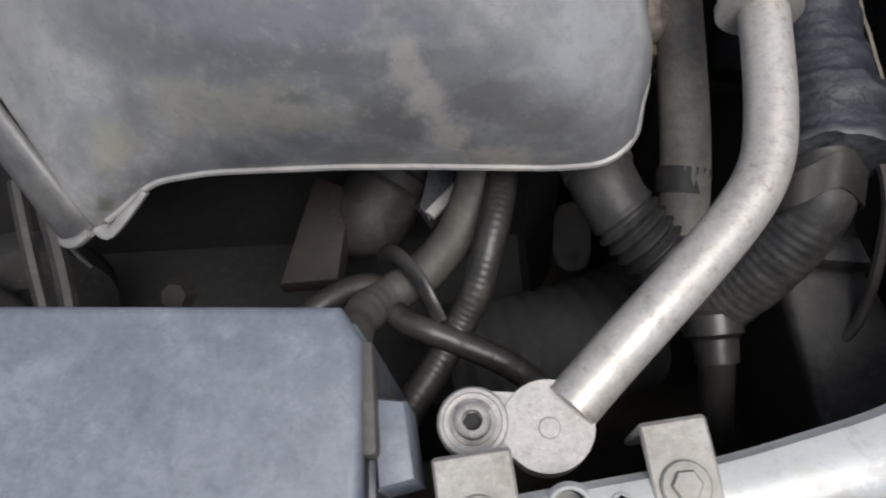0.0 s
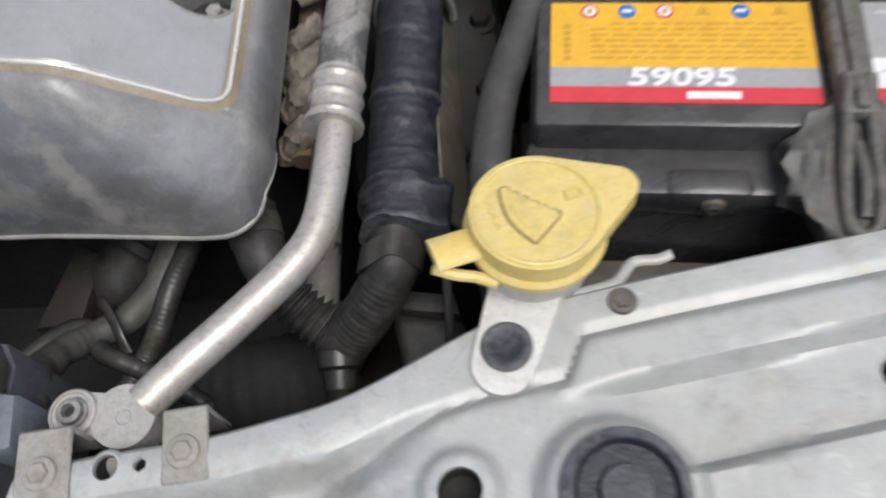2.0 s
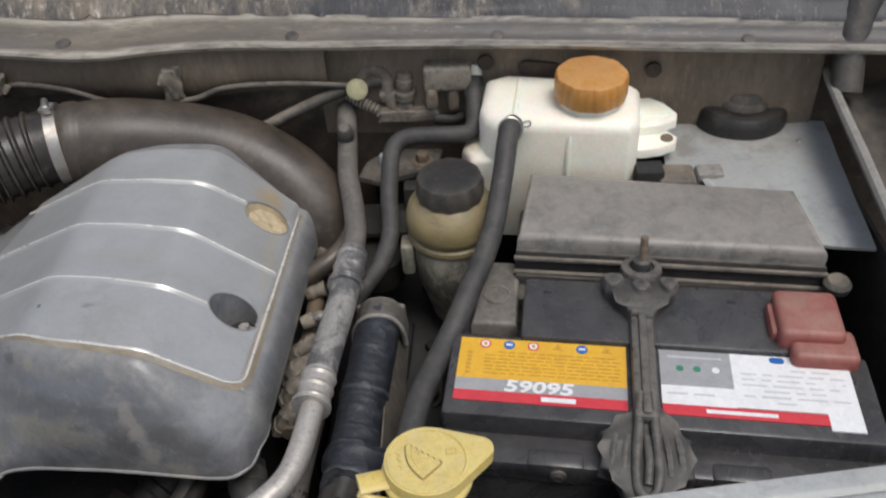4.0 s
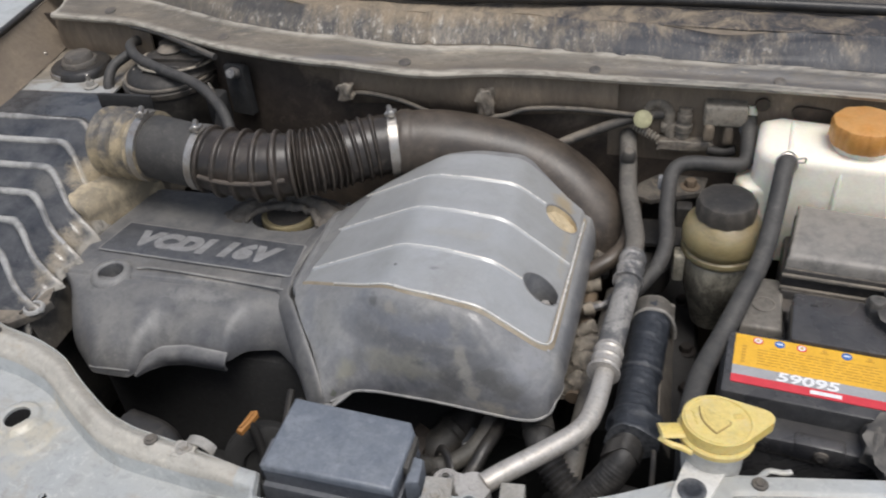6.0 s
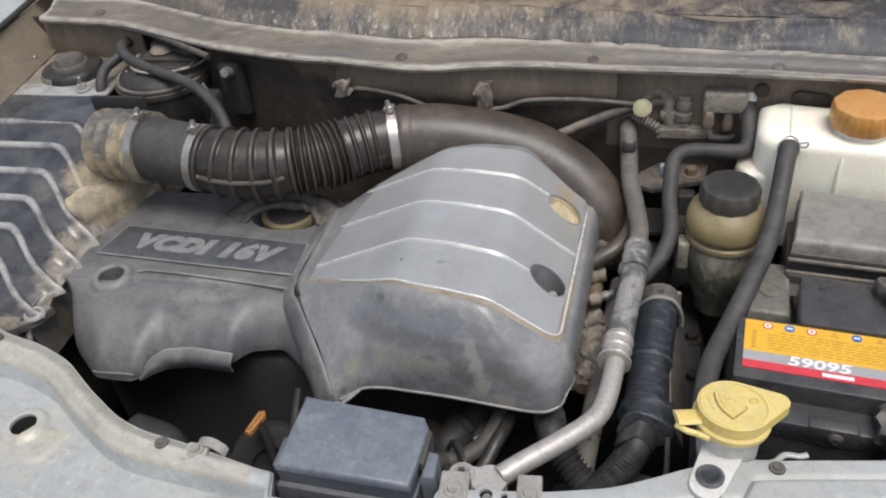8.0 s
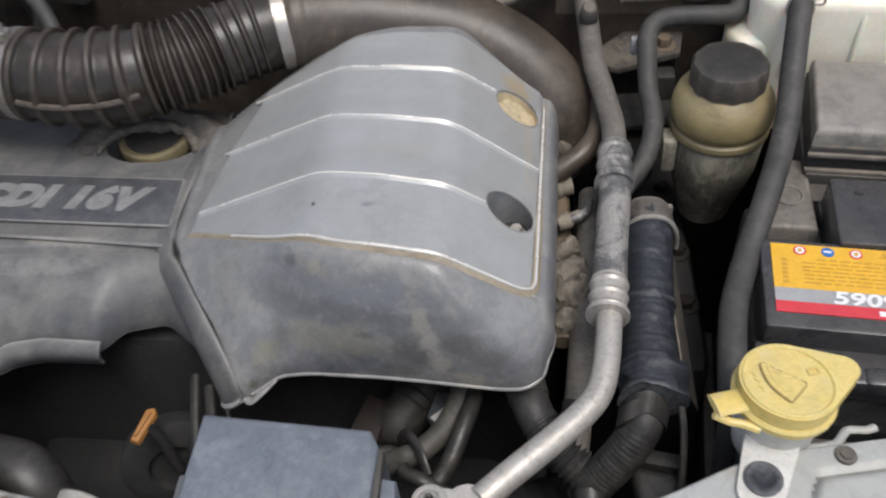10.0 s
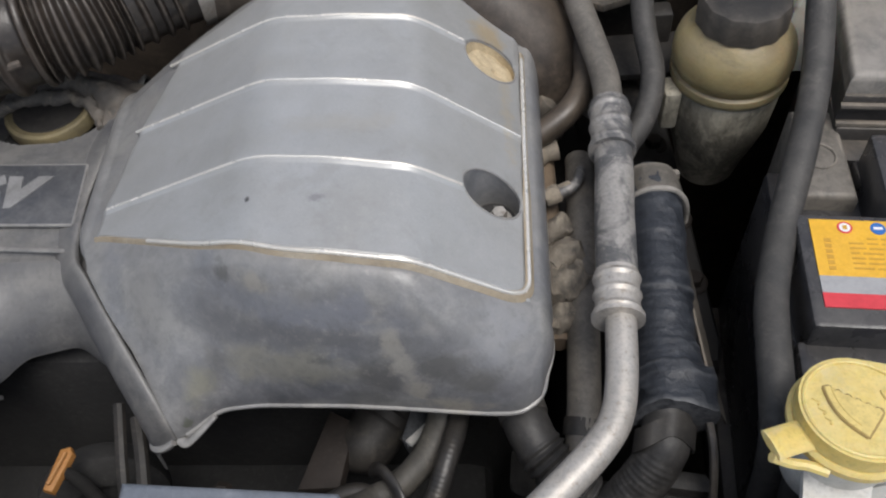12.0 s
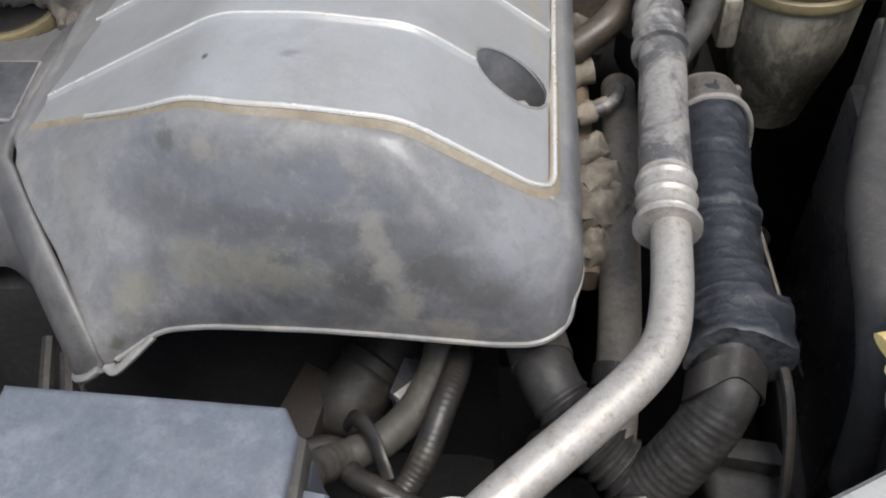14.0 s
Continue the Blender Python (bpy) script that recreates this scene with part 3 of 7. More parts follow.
def hull(c1, r1, c2, r2, k=14):
    """Outline round two circles, like a belt."""
    d = math.hypot(c2[0] - c1[0], c2[1] - c1[1])
    a0, b_ = math.atan2(c2[1] - c1[1], c2[0] - c1[0]), math.acos((r1 - r2) / d)
    one = [(c1[0] + r1 * math.cos(a0 + b_ + (2 * math.pi - 2 * b_) * i / k), c1[1] + r1 * math.sin(a0 + b_ + (2 * math.pi - 2 * b_) * i / k)) for i in range(k + 1)]
    two = [(c2[0] + r2 * math.cos(a0 - b_ + 2 * b_ * i / k), c2[1] + r2 * math.sin(a0 - b_ + 2 * b_ * i / k)) for i in range(k + 1)]
    return one + two


def hexbolt(bm, c, r=0.006, h=0.005, washer=True):
    m = Matrix.Translation(c)
    if washer:
        add_lathe(bm, [(r * 1.55, 0), (r * 1.6, 0.0008), (r * 1.45, 0.0018), (r * 1.1, 0.002)], 24, m)
    add_lathe(bm, [(r, 0.001), (r, h * 0.8), (r * 0.86, h)], 6, m)
    return bm


def lerp(xs, ys):
    return lambda x: float(np.interp(x, xs, ys))


def soft_lerp(xs, ys, w):
    """Straight pieces between knots with the kinks rounded over a width w."""
    f_ = lerp(xs, ys)
    return lambda x: sum(f_(x + w * k / 4) for k in range(-4, 5)) / 9


def smooth01(a, b, x):
    t = min(1, max(0, (x - a) / (b - a)))
    return t * t * (3 - 2 * t)


# ---------------------------------------------------------------- setting
tagged(part("ground", grid(40, 40, lambda u, v: (400 * (u - 0.5) ** 3 * 4, 400 * (v - 0.5) ** 3 * 4, 0)), GROUND),
       "dry dusty earth around the parked car", "ground", kind="structure")

lip_y = soft_lerp([-0.75, -0.51, -0.35, -0.23, -0.07, 0.0, 0.11, 0.34, 0.59, 0.75], [0.70, 0.672, 0.602, 0.570, 0.549, 0.560, 0.553, 0.538, 0.508, 0.49], 0.03)


def bay_wall(name, bm, mat, label):
    return tagged(part(name, bm, mat), label, "car body", kind="structure")


bay_wall("wall_north", grid(60, 14, lambda u, v: (-0.78 + 1.6 * u, lip_y(-0.78 + 1.6 * u) + 0.035 - 0.012 * math.sin(v * 3), 0.35 + 0.71 * v), 0.004), FIREWALL,
         "dark brown dust-streaked sheet metal firewall behind the engine")
bay_wall("floor", grid(30, 20, lambda u, v: (-0.8 + 1.6 * u, -0.2 + 0.95 * v, 0.42 + 0.02 * math.sin(9 * u) * math.sin(7 * v)), 0.004), UNDER,
         "dark grimy undertray deep below the engine")
bay_wall("wall_west", grid(12, 20, lambda u, v: (-0.80 + 0.02 * u, -0.2 + 1.0 * v, 0.36 + 0.6 * u), 0.004), UNDER, "dark inner fender wall")
bay_wall("wall_east", grid(12, 20, lambda u, v: (0.66 - 0.02 * u, -0.2 + 0.9 * v, 0.36 + 0.6 * u), 0.004), UNDER, "dark inner fender wall in shade")
bay_wall("wall_south", grid(30, 10, lambda u, v: (-0.8 + 1.6 * u, -0.19, 0.3 + 0.62 * v), 0.004), UNDER, "dark radiator side behind the bumper")

# the ledge under the windscreen, its lip, and the cowl that rises behind it
ledge_w = soft_lerp([-0.7, -0.25, 0.0, 0.12, 0.28, 0.6], [0.85, 0.80, 0.70, 0.50, 0.38, 0.38], 0.05)


def ledge(u, v):
    x = -0.652 + 1.332 * u
    y0 = lip_y(x)
    d = [0.002, 0.0, 0.0012, 0.005, 0.016, 0.030, 0.042, 0.052, 0.06][round(v * 8)] * (ledge_w(x) if v > 0.3 else 1)
    z = 1.070 + [-0.005, -0.001, 0.002, 0.0035, 0.003, 0.004, 0.007, 0.012, 0.017][round(v * 8)]
    return x, y0 + d, z + 0.002 * noise.noise((x * 9, v * 2, 0)) * (0.4 + 0.6 * v) + 0.0010 * noise.noise((x * 40, v * 3, 2)) * v - 0.004 * max(0, 1 - abs(x + 0.04) / 0.12)


cowl = thing("cowl_panel", "dusty stained grey sheet metal cowl ledge below windscreen", "car body", (-0.02, 0.58, 1.05))
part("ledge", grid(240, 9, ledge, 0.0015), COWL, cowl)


def rise(u, v):
    x = -0.72 + 1.40 * u
    y0 = lip_y(x) + 0.058 * ledge_w(x)
    sag = 0.008 * math.exp(-((x - 0.27) / 0.05) ** 2)
    return x, y0 + 0.036 * v ** 1.1, 1.086 + 0.024 * v ** 0.8 - sag * v + 0.0025 * noise.noise((x * 14, v * 5, 3)) + 0.005 * math.exp(-((x + 0.065) / 0.004) ** 2)


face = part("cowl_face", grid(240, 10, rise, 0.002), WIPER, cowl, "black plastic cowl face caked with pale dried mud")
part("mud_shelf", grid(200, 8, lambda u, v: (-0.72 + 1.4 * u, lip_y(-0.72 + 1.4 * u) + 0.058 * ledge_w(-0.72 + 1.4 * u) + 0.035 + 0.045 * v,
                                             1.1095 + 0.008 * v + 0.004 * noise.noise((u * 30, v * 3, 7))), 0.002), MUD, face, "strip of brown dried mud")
# black discs on the ledge stand in for the shade in its clip holes
for x in (-0.56, -0.348, -0.089, 0.133, 0.325, 0.545):
    at = Vector(ledge((x + 0.652) / 1.332, 0.625))
    q = 0.42 + 0.38 * ledge_w(x)
    bm = lathe([(0.0105 * q, -0.004), (0.0105 * q, -0.0002), (0.0095 * q, 0.0001), (0.001, 0.0001)], 24, Matrix.Translation(at + Vector((0, -0.002, 0.0012))) @ pose(0, 0, 0, math.degrees(math.atan2(*reversed([(Vector(ledge((x + 0.652) / 1.332, 0.75)) - Vector(ledge((x + 0.652) / 1.332, 0.5)))[k] for k in (1, 2)])))))
    part("grommet", bm, BLACK, cowl, "empty clip hole, its shade put into a black disc")
grille_plate = grid(40, 4, lambda u, v: (-0.72 + 1.4 * u, lip_y(-0.72 + 1.4 * u) + 0.095 + 0.12 * v, 1.116 + 0.016 * v), 0.003)
wiper_cowl = thing("wiper_cowl", "black plastic wiper cowl with fine grille slats", "car trim", (0.1, 0.72, 1.14))
part("cowl_cover", grille_plate, BLACK, wiper_cowl)
grille = part("grille", box((0.195, lip_y(0.42) + 0.140, 1.126), (0.665, lip_y(0.42) + 0.146, 1.132), 0.001, 1), BLACK, wiper_cowl)
for k in range(46):
    x = 0.20 + k * 0.010
    part("slat", box((x, lip_y(x) + 0.145, 1.131), (x + 0.005, lip_y(x) + 0.20, 1.139), 0.001, 1), BLACK, grille)
part("seal", tube([(x, lip_y(x) + 0.100, 1.122) for x in (-0.7, -0.4, -0.1, 0.2, 0.45, 0.66)], 0.006, 60, 10), RUBBER, wiper_cowl, "black rubber weather seal")
tagged(part("windscreen", grid(20, 6, lambda u, v: (-0.72 + 1.4 * u, 0.79 + 0.05 * (2 * u - 1) ** 2 + 0.5 * v, 1.14 + 0.32 * v), 0.005), GLASS),
       "dark windscreen behind the wiper cowl", "windscreen", kind="structure")

part("plenum_face", grid(60, 14, lambda u, v: (0.15 + 0.47 * u, lip_y(0.15 + 0.47 * u) + 0.032 - 0.006 * math.sin(v * 3), 0.92 + 0.142 * v), 0.003), PLENUM, cowl, "dusty brown sheet metal below the ledge")
# discs darker than the wall paint the shade of the punched holes
for x, z, w in ((0.314, 1.040, 0.0), (0.352, 1.034, 0.028), (0.47, 1.035, 0.0)):
    y = lip_y(x) + 0.0225
    part("wall_hole", prism(stadium((x, z), (x + w + 0.0001, z - w * 0.1), 0.0075), -0.002, 0.002, 0.0, 2, Matrix.Translation((0, y, 0)) @ pose(0, 0, 0, 90)), FIREWALL, cowl, "dusty punched hole, its shade put into a dark disc")
part("back_face", grid(40, 8, lambda u, v: (-0.66 + 0.17 * u, lip_y(-0.66 + 0.17 * u) + 0.020 - 0.004 * math.sin(v * 3), 1.0 + 0.066 * v), 0.003), PLENUM, cowl, "dusty wall behind the shelf")
part("edge_bar", tube([(-0.515, 0.676, 1.064), (-0.46, 0.655, 1.064), (-0.40, 0.623, 1.062), (-0.352, 0.599, 1.058)], 0.0042, 30, 8), BLACK, cowl, "black rubber strip on the lip")

# ---------------------------------------------------------------- inner fenders with strut towers
def fender(name, sx, label):
    th = thing(name, label, "car body", (sx, 0.5, 0.9))
    return th


fl = fender("inner_fender", -0.68, "grey painted inner fender shelf under dust")
part("shelf", grid(24, 40, lambda u, v: (-0.82 + 0.305 * u, 0.560 + 0.17 * v, 1.003 + 0.012 * (1 - u) + 0.006 * v + 0.002 * noise.noise((u * 5, v * 6, 1))), 0.003), SHELF, fl)
part("gutter", grid(14, 40, lambda u, v: (-0.688 - 0.03 * (v - 0.6) + 0.036 * u ** 1.4, 0.30 + 0.52 * v, 1.066 + 0.02 * (v - 0.6) - 0.054 * u), 0.003), PLENUM, fl, "brown dusty rain gutter wall")
part("fender_top", grid(16, 40, lambda u, v: (-0.692 - 0.03 * (v - 0.6) - 0.25 * u, 0.30 + 0.52 * v, 1.070 + 0.02 * (v - 0.6) + 0.012 * math.sin(1.5 * u)), 0.003), PAINT, fl, "painted outer fender edge")
part("rail", tube([(-0.670, 0.30, 1.055), (-0.681, 0.5, 1.066), (-0.692, 0.66, 1.0735), (-0.704, 0.80, 1.078)], 0.0045, 40, 10), RUBBER, fl, "thin black rubber edge seal")
fr = fender("inner_fender", 0.6, "pale grey painted inner fender shelf beside the battery")
part("shelf", grid(40, 40, lambda u, v: (0.475 + 0.145 * u + 0.02 * v, 0.63 - 0.02 * u - (0.158 + 0.10 * smooth01(0.500, 0.515, 0.475 + 0.145 * u)) * (1 - v), 0.975 + 0.010 * u * v + 0.002 * noise.noise((u * 5, v * 6, 2))), 0.003), PAINT, fr)
part("seal", grid(8, 30, lambda u, v: (0.604 + 0.055 * u + 0.025 * v, 0.16 + 0.45 * v, 1.000 + 0.035 * v - 0.012 * math.sin(3.14 * u)), 0.004), BLACK, fr, "wide black rubber edge strip")
part("trim_strip", tube([(0.606, 0.22, 1.01), (0.611, 0.36, 1.026), (0.6135, 0.404, 1.03), (0.621, 0.496, 1.033), (0.633, 0.59, 1.036)], 0.0045, 40, 8), CLIPM, fr, "pale thin edge strip")
part("gutter", grid(10, 40, lambda u, v: (0.652 + 0.10 * u + 0.02 * v, 0.12 + 0.50 * v, 1.045 + 0.03 * v + 0.02 * math.sin(3 * u)), 0.003), PAINT, fr, "painted fender edge")


def strut(c, label, lift=-0.020):
    th = thing("strut_mount", label, "strut mount", c)
    m = Matrix.Translation(c)
    part("bearing", lathe([(0.0435, -0.02), (0.0438, 0.003), (0.0425, 0.0105), (0.0395, 0.0142), (0.034, 0.0152), (0.024, 0.0145)], 40, m), RUBBER, th)
    part("cap", lathe([(0.0255, 0.012), (0.0255, 0.018), (0.0238, 0.0205), (0.0205, 0.021), (0.0195, 0.026), (0.0175, 0.0285), (0.0125, 0.0295), (0.001, 0.0300)], 40, m), COLLAR, th, "dusty stepped rubber cap")
    for a in (1.0, 2.9, 5.4):
        x, y = c[0] + 0.068 * math.cos(a), c[1] + 0.062 * math.sin(a)
        part("stud", hexbolt(bmesh.new(), (x, y, c[2] + lift), 0.0062, 0.009), CLIPM, th)
        part("stud", lathe([(0.0028, 0), (0.0028, 0.018), (0.0018, 0.019), (0.0005, 0.019)], 14, Matrix.Translation((x, y, c[2] + lift))), STEEL, th)
    return th


strut((-0.598, 0.650, 1.004), "round black rubber strut mount with dusty cap on the shelf", 0.003)
part("bright_clip", prism([(-0.634, 0.628), (-0.624, 0.614), (-0.606, 0.607), (-0.603, 0.612), (-0.618, 0.622), (-0.628, 0.634)], 1.010, 1.0165, 0.001), STEEL, bpy.data.objects["strut_mount"], "bent bright metal tab")
strut((0.560, 0.549, 0.982), "round black rubber strut mount with dusty cap beside the tank")
part("brake_line", tube([(0.545, 0.606, 1.004), (0.562, 0.603, 1.003), (0.60, 0.596, 1.0), (0.626, 0.575, 0.998), (0.634, 0.54, 0.996)], 0.0045, 40, 10), DIRTY, fr, "dusty bent line")

# ---------------------------------------------------------------- front panel
edge_y = soft_lerp([-0.75, -0.42, -0.37, -0.33, -0.29, -0.245, -0.215, -0.165, -0.09, 0.0, 0.13, 0.18, 0.21, 0.24, 0.27, 0.32, 0.43, 0.52, 0.75],
                   [0.36, 0.192, 0.180, 0.163, 0.133, 0.104, 0.093, 0.084, 0.066, 0.064, 0.0765, 0.087, 0.1005, 0.1155, 0.1235, 0.1315, 0.1465, 0.157, 0.185], 0.012)
HOLES = [((0.402, 0.082), 0.0065), ((0.228, 0.046), 0.0085), ((-0.342, 0.0975), 0.012), ((-0.268, 0.026), 0.0035), ((0.088, 0.066), 0.0052), ((0.102, 0.066), 0.0028)]


whole_edge = edge_y


def edge_y(x):
    """Rear edge of the panel, with the notch in which the relay box stands."""
    return whole_edge(x) - 0.022 * smooth01(-0.085, -0.078, x) * (1 - smooth01(0.045, 0.052, x))


def bump_at(x, y, c, r, w):
    """1 inside radius r of c, falling to 0 over w."""
    d = math.hypot(x - c[0], y - c[1])
    return 1 - smooth01(r, r + w, d)


def slot_at(x, y, p, q, r, w):
    px, py, dx, dy = x - p[0], y - p[1], q[0] - p[0], q[1] - p[1]
    t = min(1, max(0, (px * dx + py * dy) / (dx * dx + dy * dy)))
    d = math.hypot(px - t * dx, py - t * dy)
    s = min(1.0, max(0.0, (r + w - d) / w))
    return s * s * (3 - 2 * s)


rim_w = soft_lerp([-0.5, -0.2, -0.1, 0.1, 0.2, 0.3, 0.5], [0.034, 0.026, 0.018, 0.02, 0.026, 0.018, 0.018], 0.03)


crease_d = lerp([0.16, 0.2, 0.223, 0.25, 0.273], [0.026, 0.028, 0.030, 0.0355, 0.0378])


def panel_z(x, y):
    d = edge_y(x) - y
    w = rim_w(x)
    left = 1 - smooth01(-0.15, -0.11, x)
    z = 0.962 - 0.019 * smooth01(w * (0.82 + 0.06 * left), w * (1.22 - 0.10 * left), d) - (0.0015 + 0.0065 * left) * smooth01(0.0, 0.6, abs(d / w - 0.45) * 1.2)
    z += (0.019 * smooth01(0.026, 0.044, d) + 0.004 * smooth01(0.06, 0.075, d)) * smooth01(0.16, 0.2, x)
    # past the filler the sheet steps up from a flat rear strip, with a jog beside the tab
    jog = smooth01(0.271, 0.283, x)
    step = crease_d(x) * (1 - jog) + 0.0210 * jog
    flat = 0.9605 + 0.0060 * smooth01(step - 0.003, step + 0.004, d) - 0.0018 * math.exp(-((d - step + 0.002) / 0.0028) ** 2)
    k = smooth01(0.17, 0.225, x)
    z += (flat - z) * k
    z -= 0.0035 * (1 - smooth01(0, 0.003, d)) ** 2
    z -= 0.012 * slot_at(x, y, (0.27, 0.060), (0.402, 0.082), 0.0155, 0.006) * smooth01(0.262, 0.315, x)
    z += 0.006 * bump_at(x, y, (0.228, 0.046), 0.012, 0.006) + 0.009 * bump_at(x, y, (0.287, 0.040), 0.026, 0.008)
    z += 0.0045 * bump_at(x, y, (-0.342, 0.0975), 0.0185, 0.004) + 0.0025 * bump_at(x, y, (-0.319, 0.0805), 0.0175, 0.0035)
    z += 0.012 * slot_at(x, y, (-0.125, 0.028), (-0.118, -0.05), 0.012, 0.010)
    z -= 0.25 * smooth01(0.20, 0.34, d) ** 2
    return z + 0.0008 * noise.noise((x * 9, y * 9, 5))


DEEP = [0, 0.0008, 0.002, 0.0035, 0.005] + [0.005 + 0.002 * k for k in range(1, 60)] + [0.13, 0.15, 0.17, 0.2, 0.23, 0.26, 0.3, 0.34]


def row_k(x):
    """Spreads the rows of points so that they follow the rim's width on the wide side."""
    return 1 + (rim_w(x) / 0.026 - 1) * (1 - smooth01(-0.10, -0.06, x))


def panel(u, v):
    x = -0.72 + 1.38 * u
    y = edge_y(x) - DEEP[round(v * (len(DEEP) - 1))] * row_k(x)
    return x, y, panel_z(x, y)


front = thing("front_panel", "dusty pale greenish-silver painted sheet metal crossmember", "car body", (0, 0, 0.94))
bm = grid(691, len(DEEP), panel)
for c, r in HOLES:
    # open the sheet round each hole: the ring of points just inside moves out to its edge
    near = {v for v in bm.verts if math.hypot(v.co.x - c[0], v.co.y - c[1]) < r}
    gone = [f_ for f_ in {f_ for v in near for f_ in v.link_faces} if all(v in near for v in f_.verts)]
    for v in near:
        d = Vector((v.co.x - c[0], v.co.y - c[1]))
        k = max(d.length, 1e-5)
        v.co.x, v.co.y = c[0] + d.x / k * r, c[1] + d.y / k * r
    bmesh.ops.delete(bm, geom=gone, context="FACES")
sheet = part("sheet", bm, PAINT, front)
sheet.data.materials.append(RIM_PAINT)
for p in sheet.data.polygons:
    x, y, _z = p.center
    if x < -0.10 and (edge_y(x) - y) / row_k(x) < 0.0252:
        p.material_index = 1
part("flange", grid(240, 4, lambda u, v: (-0.72 + 1.38 * u, edge_y(-0.72 + 1.38 * u) - 0.0008 - 0.022 * v, 0.9565 - 0.05 * v), 0.0012), PAINT, front, "turned-down rear edge of the crossmember")
for c, r in HOLES:
    z = np.median([panel_z(c[0] + (r * 1.3 + 0.003) * math.cos(a), c[1] + (r * 1.3 + 0.003) * math.sin(a)) for a in (0, 1, 2, 3, 4, 5, 6)])
    part("hole_rim", lathe([(r, -0.003), (r, 0.0002), (r * 1.06, 0.0005), (r * 1.2, 0.0003), (r * 1.25 + 0.0012, -0.002)], 36, Matrix.Translation((*c, z)), None, (False, False)), PAINT, front)
    # near-black cup: the shade inside the hole is put into its colour
    part("hole_cup", lathe([(0.001, -0.018), (r * 1.02, -0.018), (r * 1.02, 0.0)], 24, Matrix.Translation((*c, z - 0.0005)), None, (True, False)), HOLE, front, "hole, its shade put into a near-black cup")
for c in ((0.299, 0.1190), (-0.187, 0.0785), (-0.415, 0.178)):
    part("clip", hexbolt(bmesh.new(), (c[0], c[1], panel_z(*c)), 0.0038, 0.003), BLACK, front, "small black push clip")
# rubber stop
m = Matrix.Translation((0.287, 0.040, panel_z(0.287, 0.040) - 0.001))
part("rubber_stop", lathe([(0.024, 0), (0.023, 0.006), (0.019, 0.008), (0.017, 0.004), (0.010, 0.004), (0.009, 0.008), (0.001, 0.0085)], 40, m), WRAP, front, "round dark rubber bonnet stop")
# black corrugated pad
pad = part("corrugated_pad", box((0.455, 0.02, 0.950), (0.51, 0.102, 0.962), 0.003), DIRTY, front, "dark dirty corrugated plastic pad")
for k in range(7):
    part("pad_rib", box((0.459 + k * 0.0065, 0.02, 0.961), (0.4625 + k * 0.0065, 0.088, 0.966), 0.001, 1), DIRTY, pad)
part("pad_bolt", hexbolt(bmesh.new(), (0.482, 0.094, 0.962), 0.005, 0.005), RUST, pad)


def rail_clip(c, w):
    """Sheet metal clip that wraps the panel's rear edge, with a bolt on it."""
    bm = bmesh.new()
    add_box(bm, (-w, -0.018, 0), (w, 0.012, 0.0022), 0.0008, 1)
    add_box(bm, (-w, 0.010, -0.030), (w, 0.0125, 0.0015), 0.0008, 1)
    bmesh.ops.transform(bm, matrix=pose(*c, 0, 0, 4), verts=bm.verts)
    o = part("edge_clip", bm, CLIPM, front, "dull metal edge clip")
    part("clip_bolt", hexbolt(bmesh.new(), (c[0], c[1] - 0.006, c[2] + 0.002), 0.0044, 0.0035), CLIPM, o)


rail_clip((0.0630, 0.0707, 0.9615), 0.0112)
rail_clip((0.1195, 0.0757, 0.9600), 0.0094)
# the small strap on the rounded rim
cl = Vector((-0.1555, 0.0770, panel_z(-0.1555, 0.077)))
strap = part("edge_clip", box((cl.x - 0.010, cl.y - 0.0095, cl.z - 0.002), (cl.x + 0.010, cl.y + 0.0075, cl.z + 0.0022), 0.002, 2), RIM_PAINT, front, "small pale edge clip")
part("clip_bolt", hexbolt(bmesh.new(), (cl.x, cl.y - 0.001, cl.z + 0.002), 0.0046, 0.0045), CLIPM, strap)
part("clip_strap", grid(20, 6, lambda u, v: (cl.x - 0.002 + 0.026 * u, cl.y + 0.004 + 0.009 * v - 0.004 * u, cl.z - 0.004 + 0.0095 * math.sin(math.pi * (0.12 + 0.88 * u)) ** 0.6), 0.0014), CLIPM, strap, "bent metal strap")

# ---------------------------------------------------------------- engine cover
crest = soft_lerp([-0.17, -0.14, -0.024, 0.018, 0.066, 0.131, 0.14], [0.935, 0.951, 1.008, 1.010, 1.006, 0.955, 0.948], 0.010)
KX = [-0.14, -0.05, 0.0, 0.066, 0.128]
front_y = soft_lerp(KX, [0.303, 0.2565, 0.2385, 0.2295, 0.2335], 0.015)
rib_c = soft_lerp(KX, [0.321, 0.3115, 0.3045, 0.2955, 0.300], 0.015)
rib_b = soft_lerp(KX, [0.386, 0.3755, 0.3675, 0.362, 0.361], 0.015)
rib_a = soft_lerp(KX, [0.442, 0.435, 0.4275, 0.426, 0.430], 0.015)
back_y = soft_lerp([-0.16, -0.104, -0.01, 0.08, 0.13], [0.41, 0.446, 0.475, 0.478, 0.460], 0.02)
low_y = soft_lerp([-0.098, -0.089, -0.078, -0.066, -0.055, -0.03, 0.02, 0.05, 0.1, 0.117, 0.127, 0.133], [0.193, 0.188, 0.188, 0.194, 0.2015, 0.203, 0.200, 0.197, 0.191, 0.1895, 0.1935, 0.201], 0.005)
low_z = soft_lerp([-0.098, -0.085, -0.06, -0.045, 0.1, 0.133], [0.902, 0.903, 0.912, 0.914, 0.914, 0.918], 0.006)
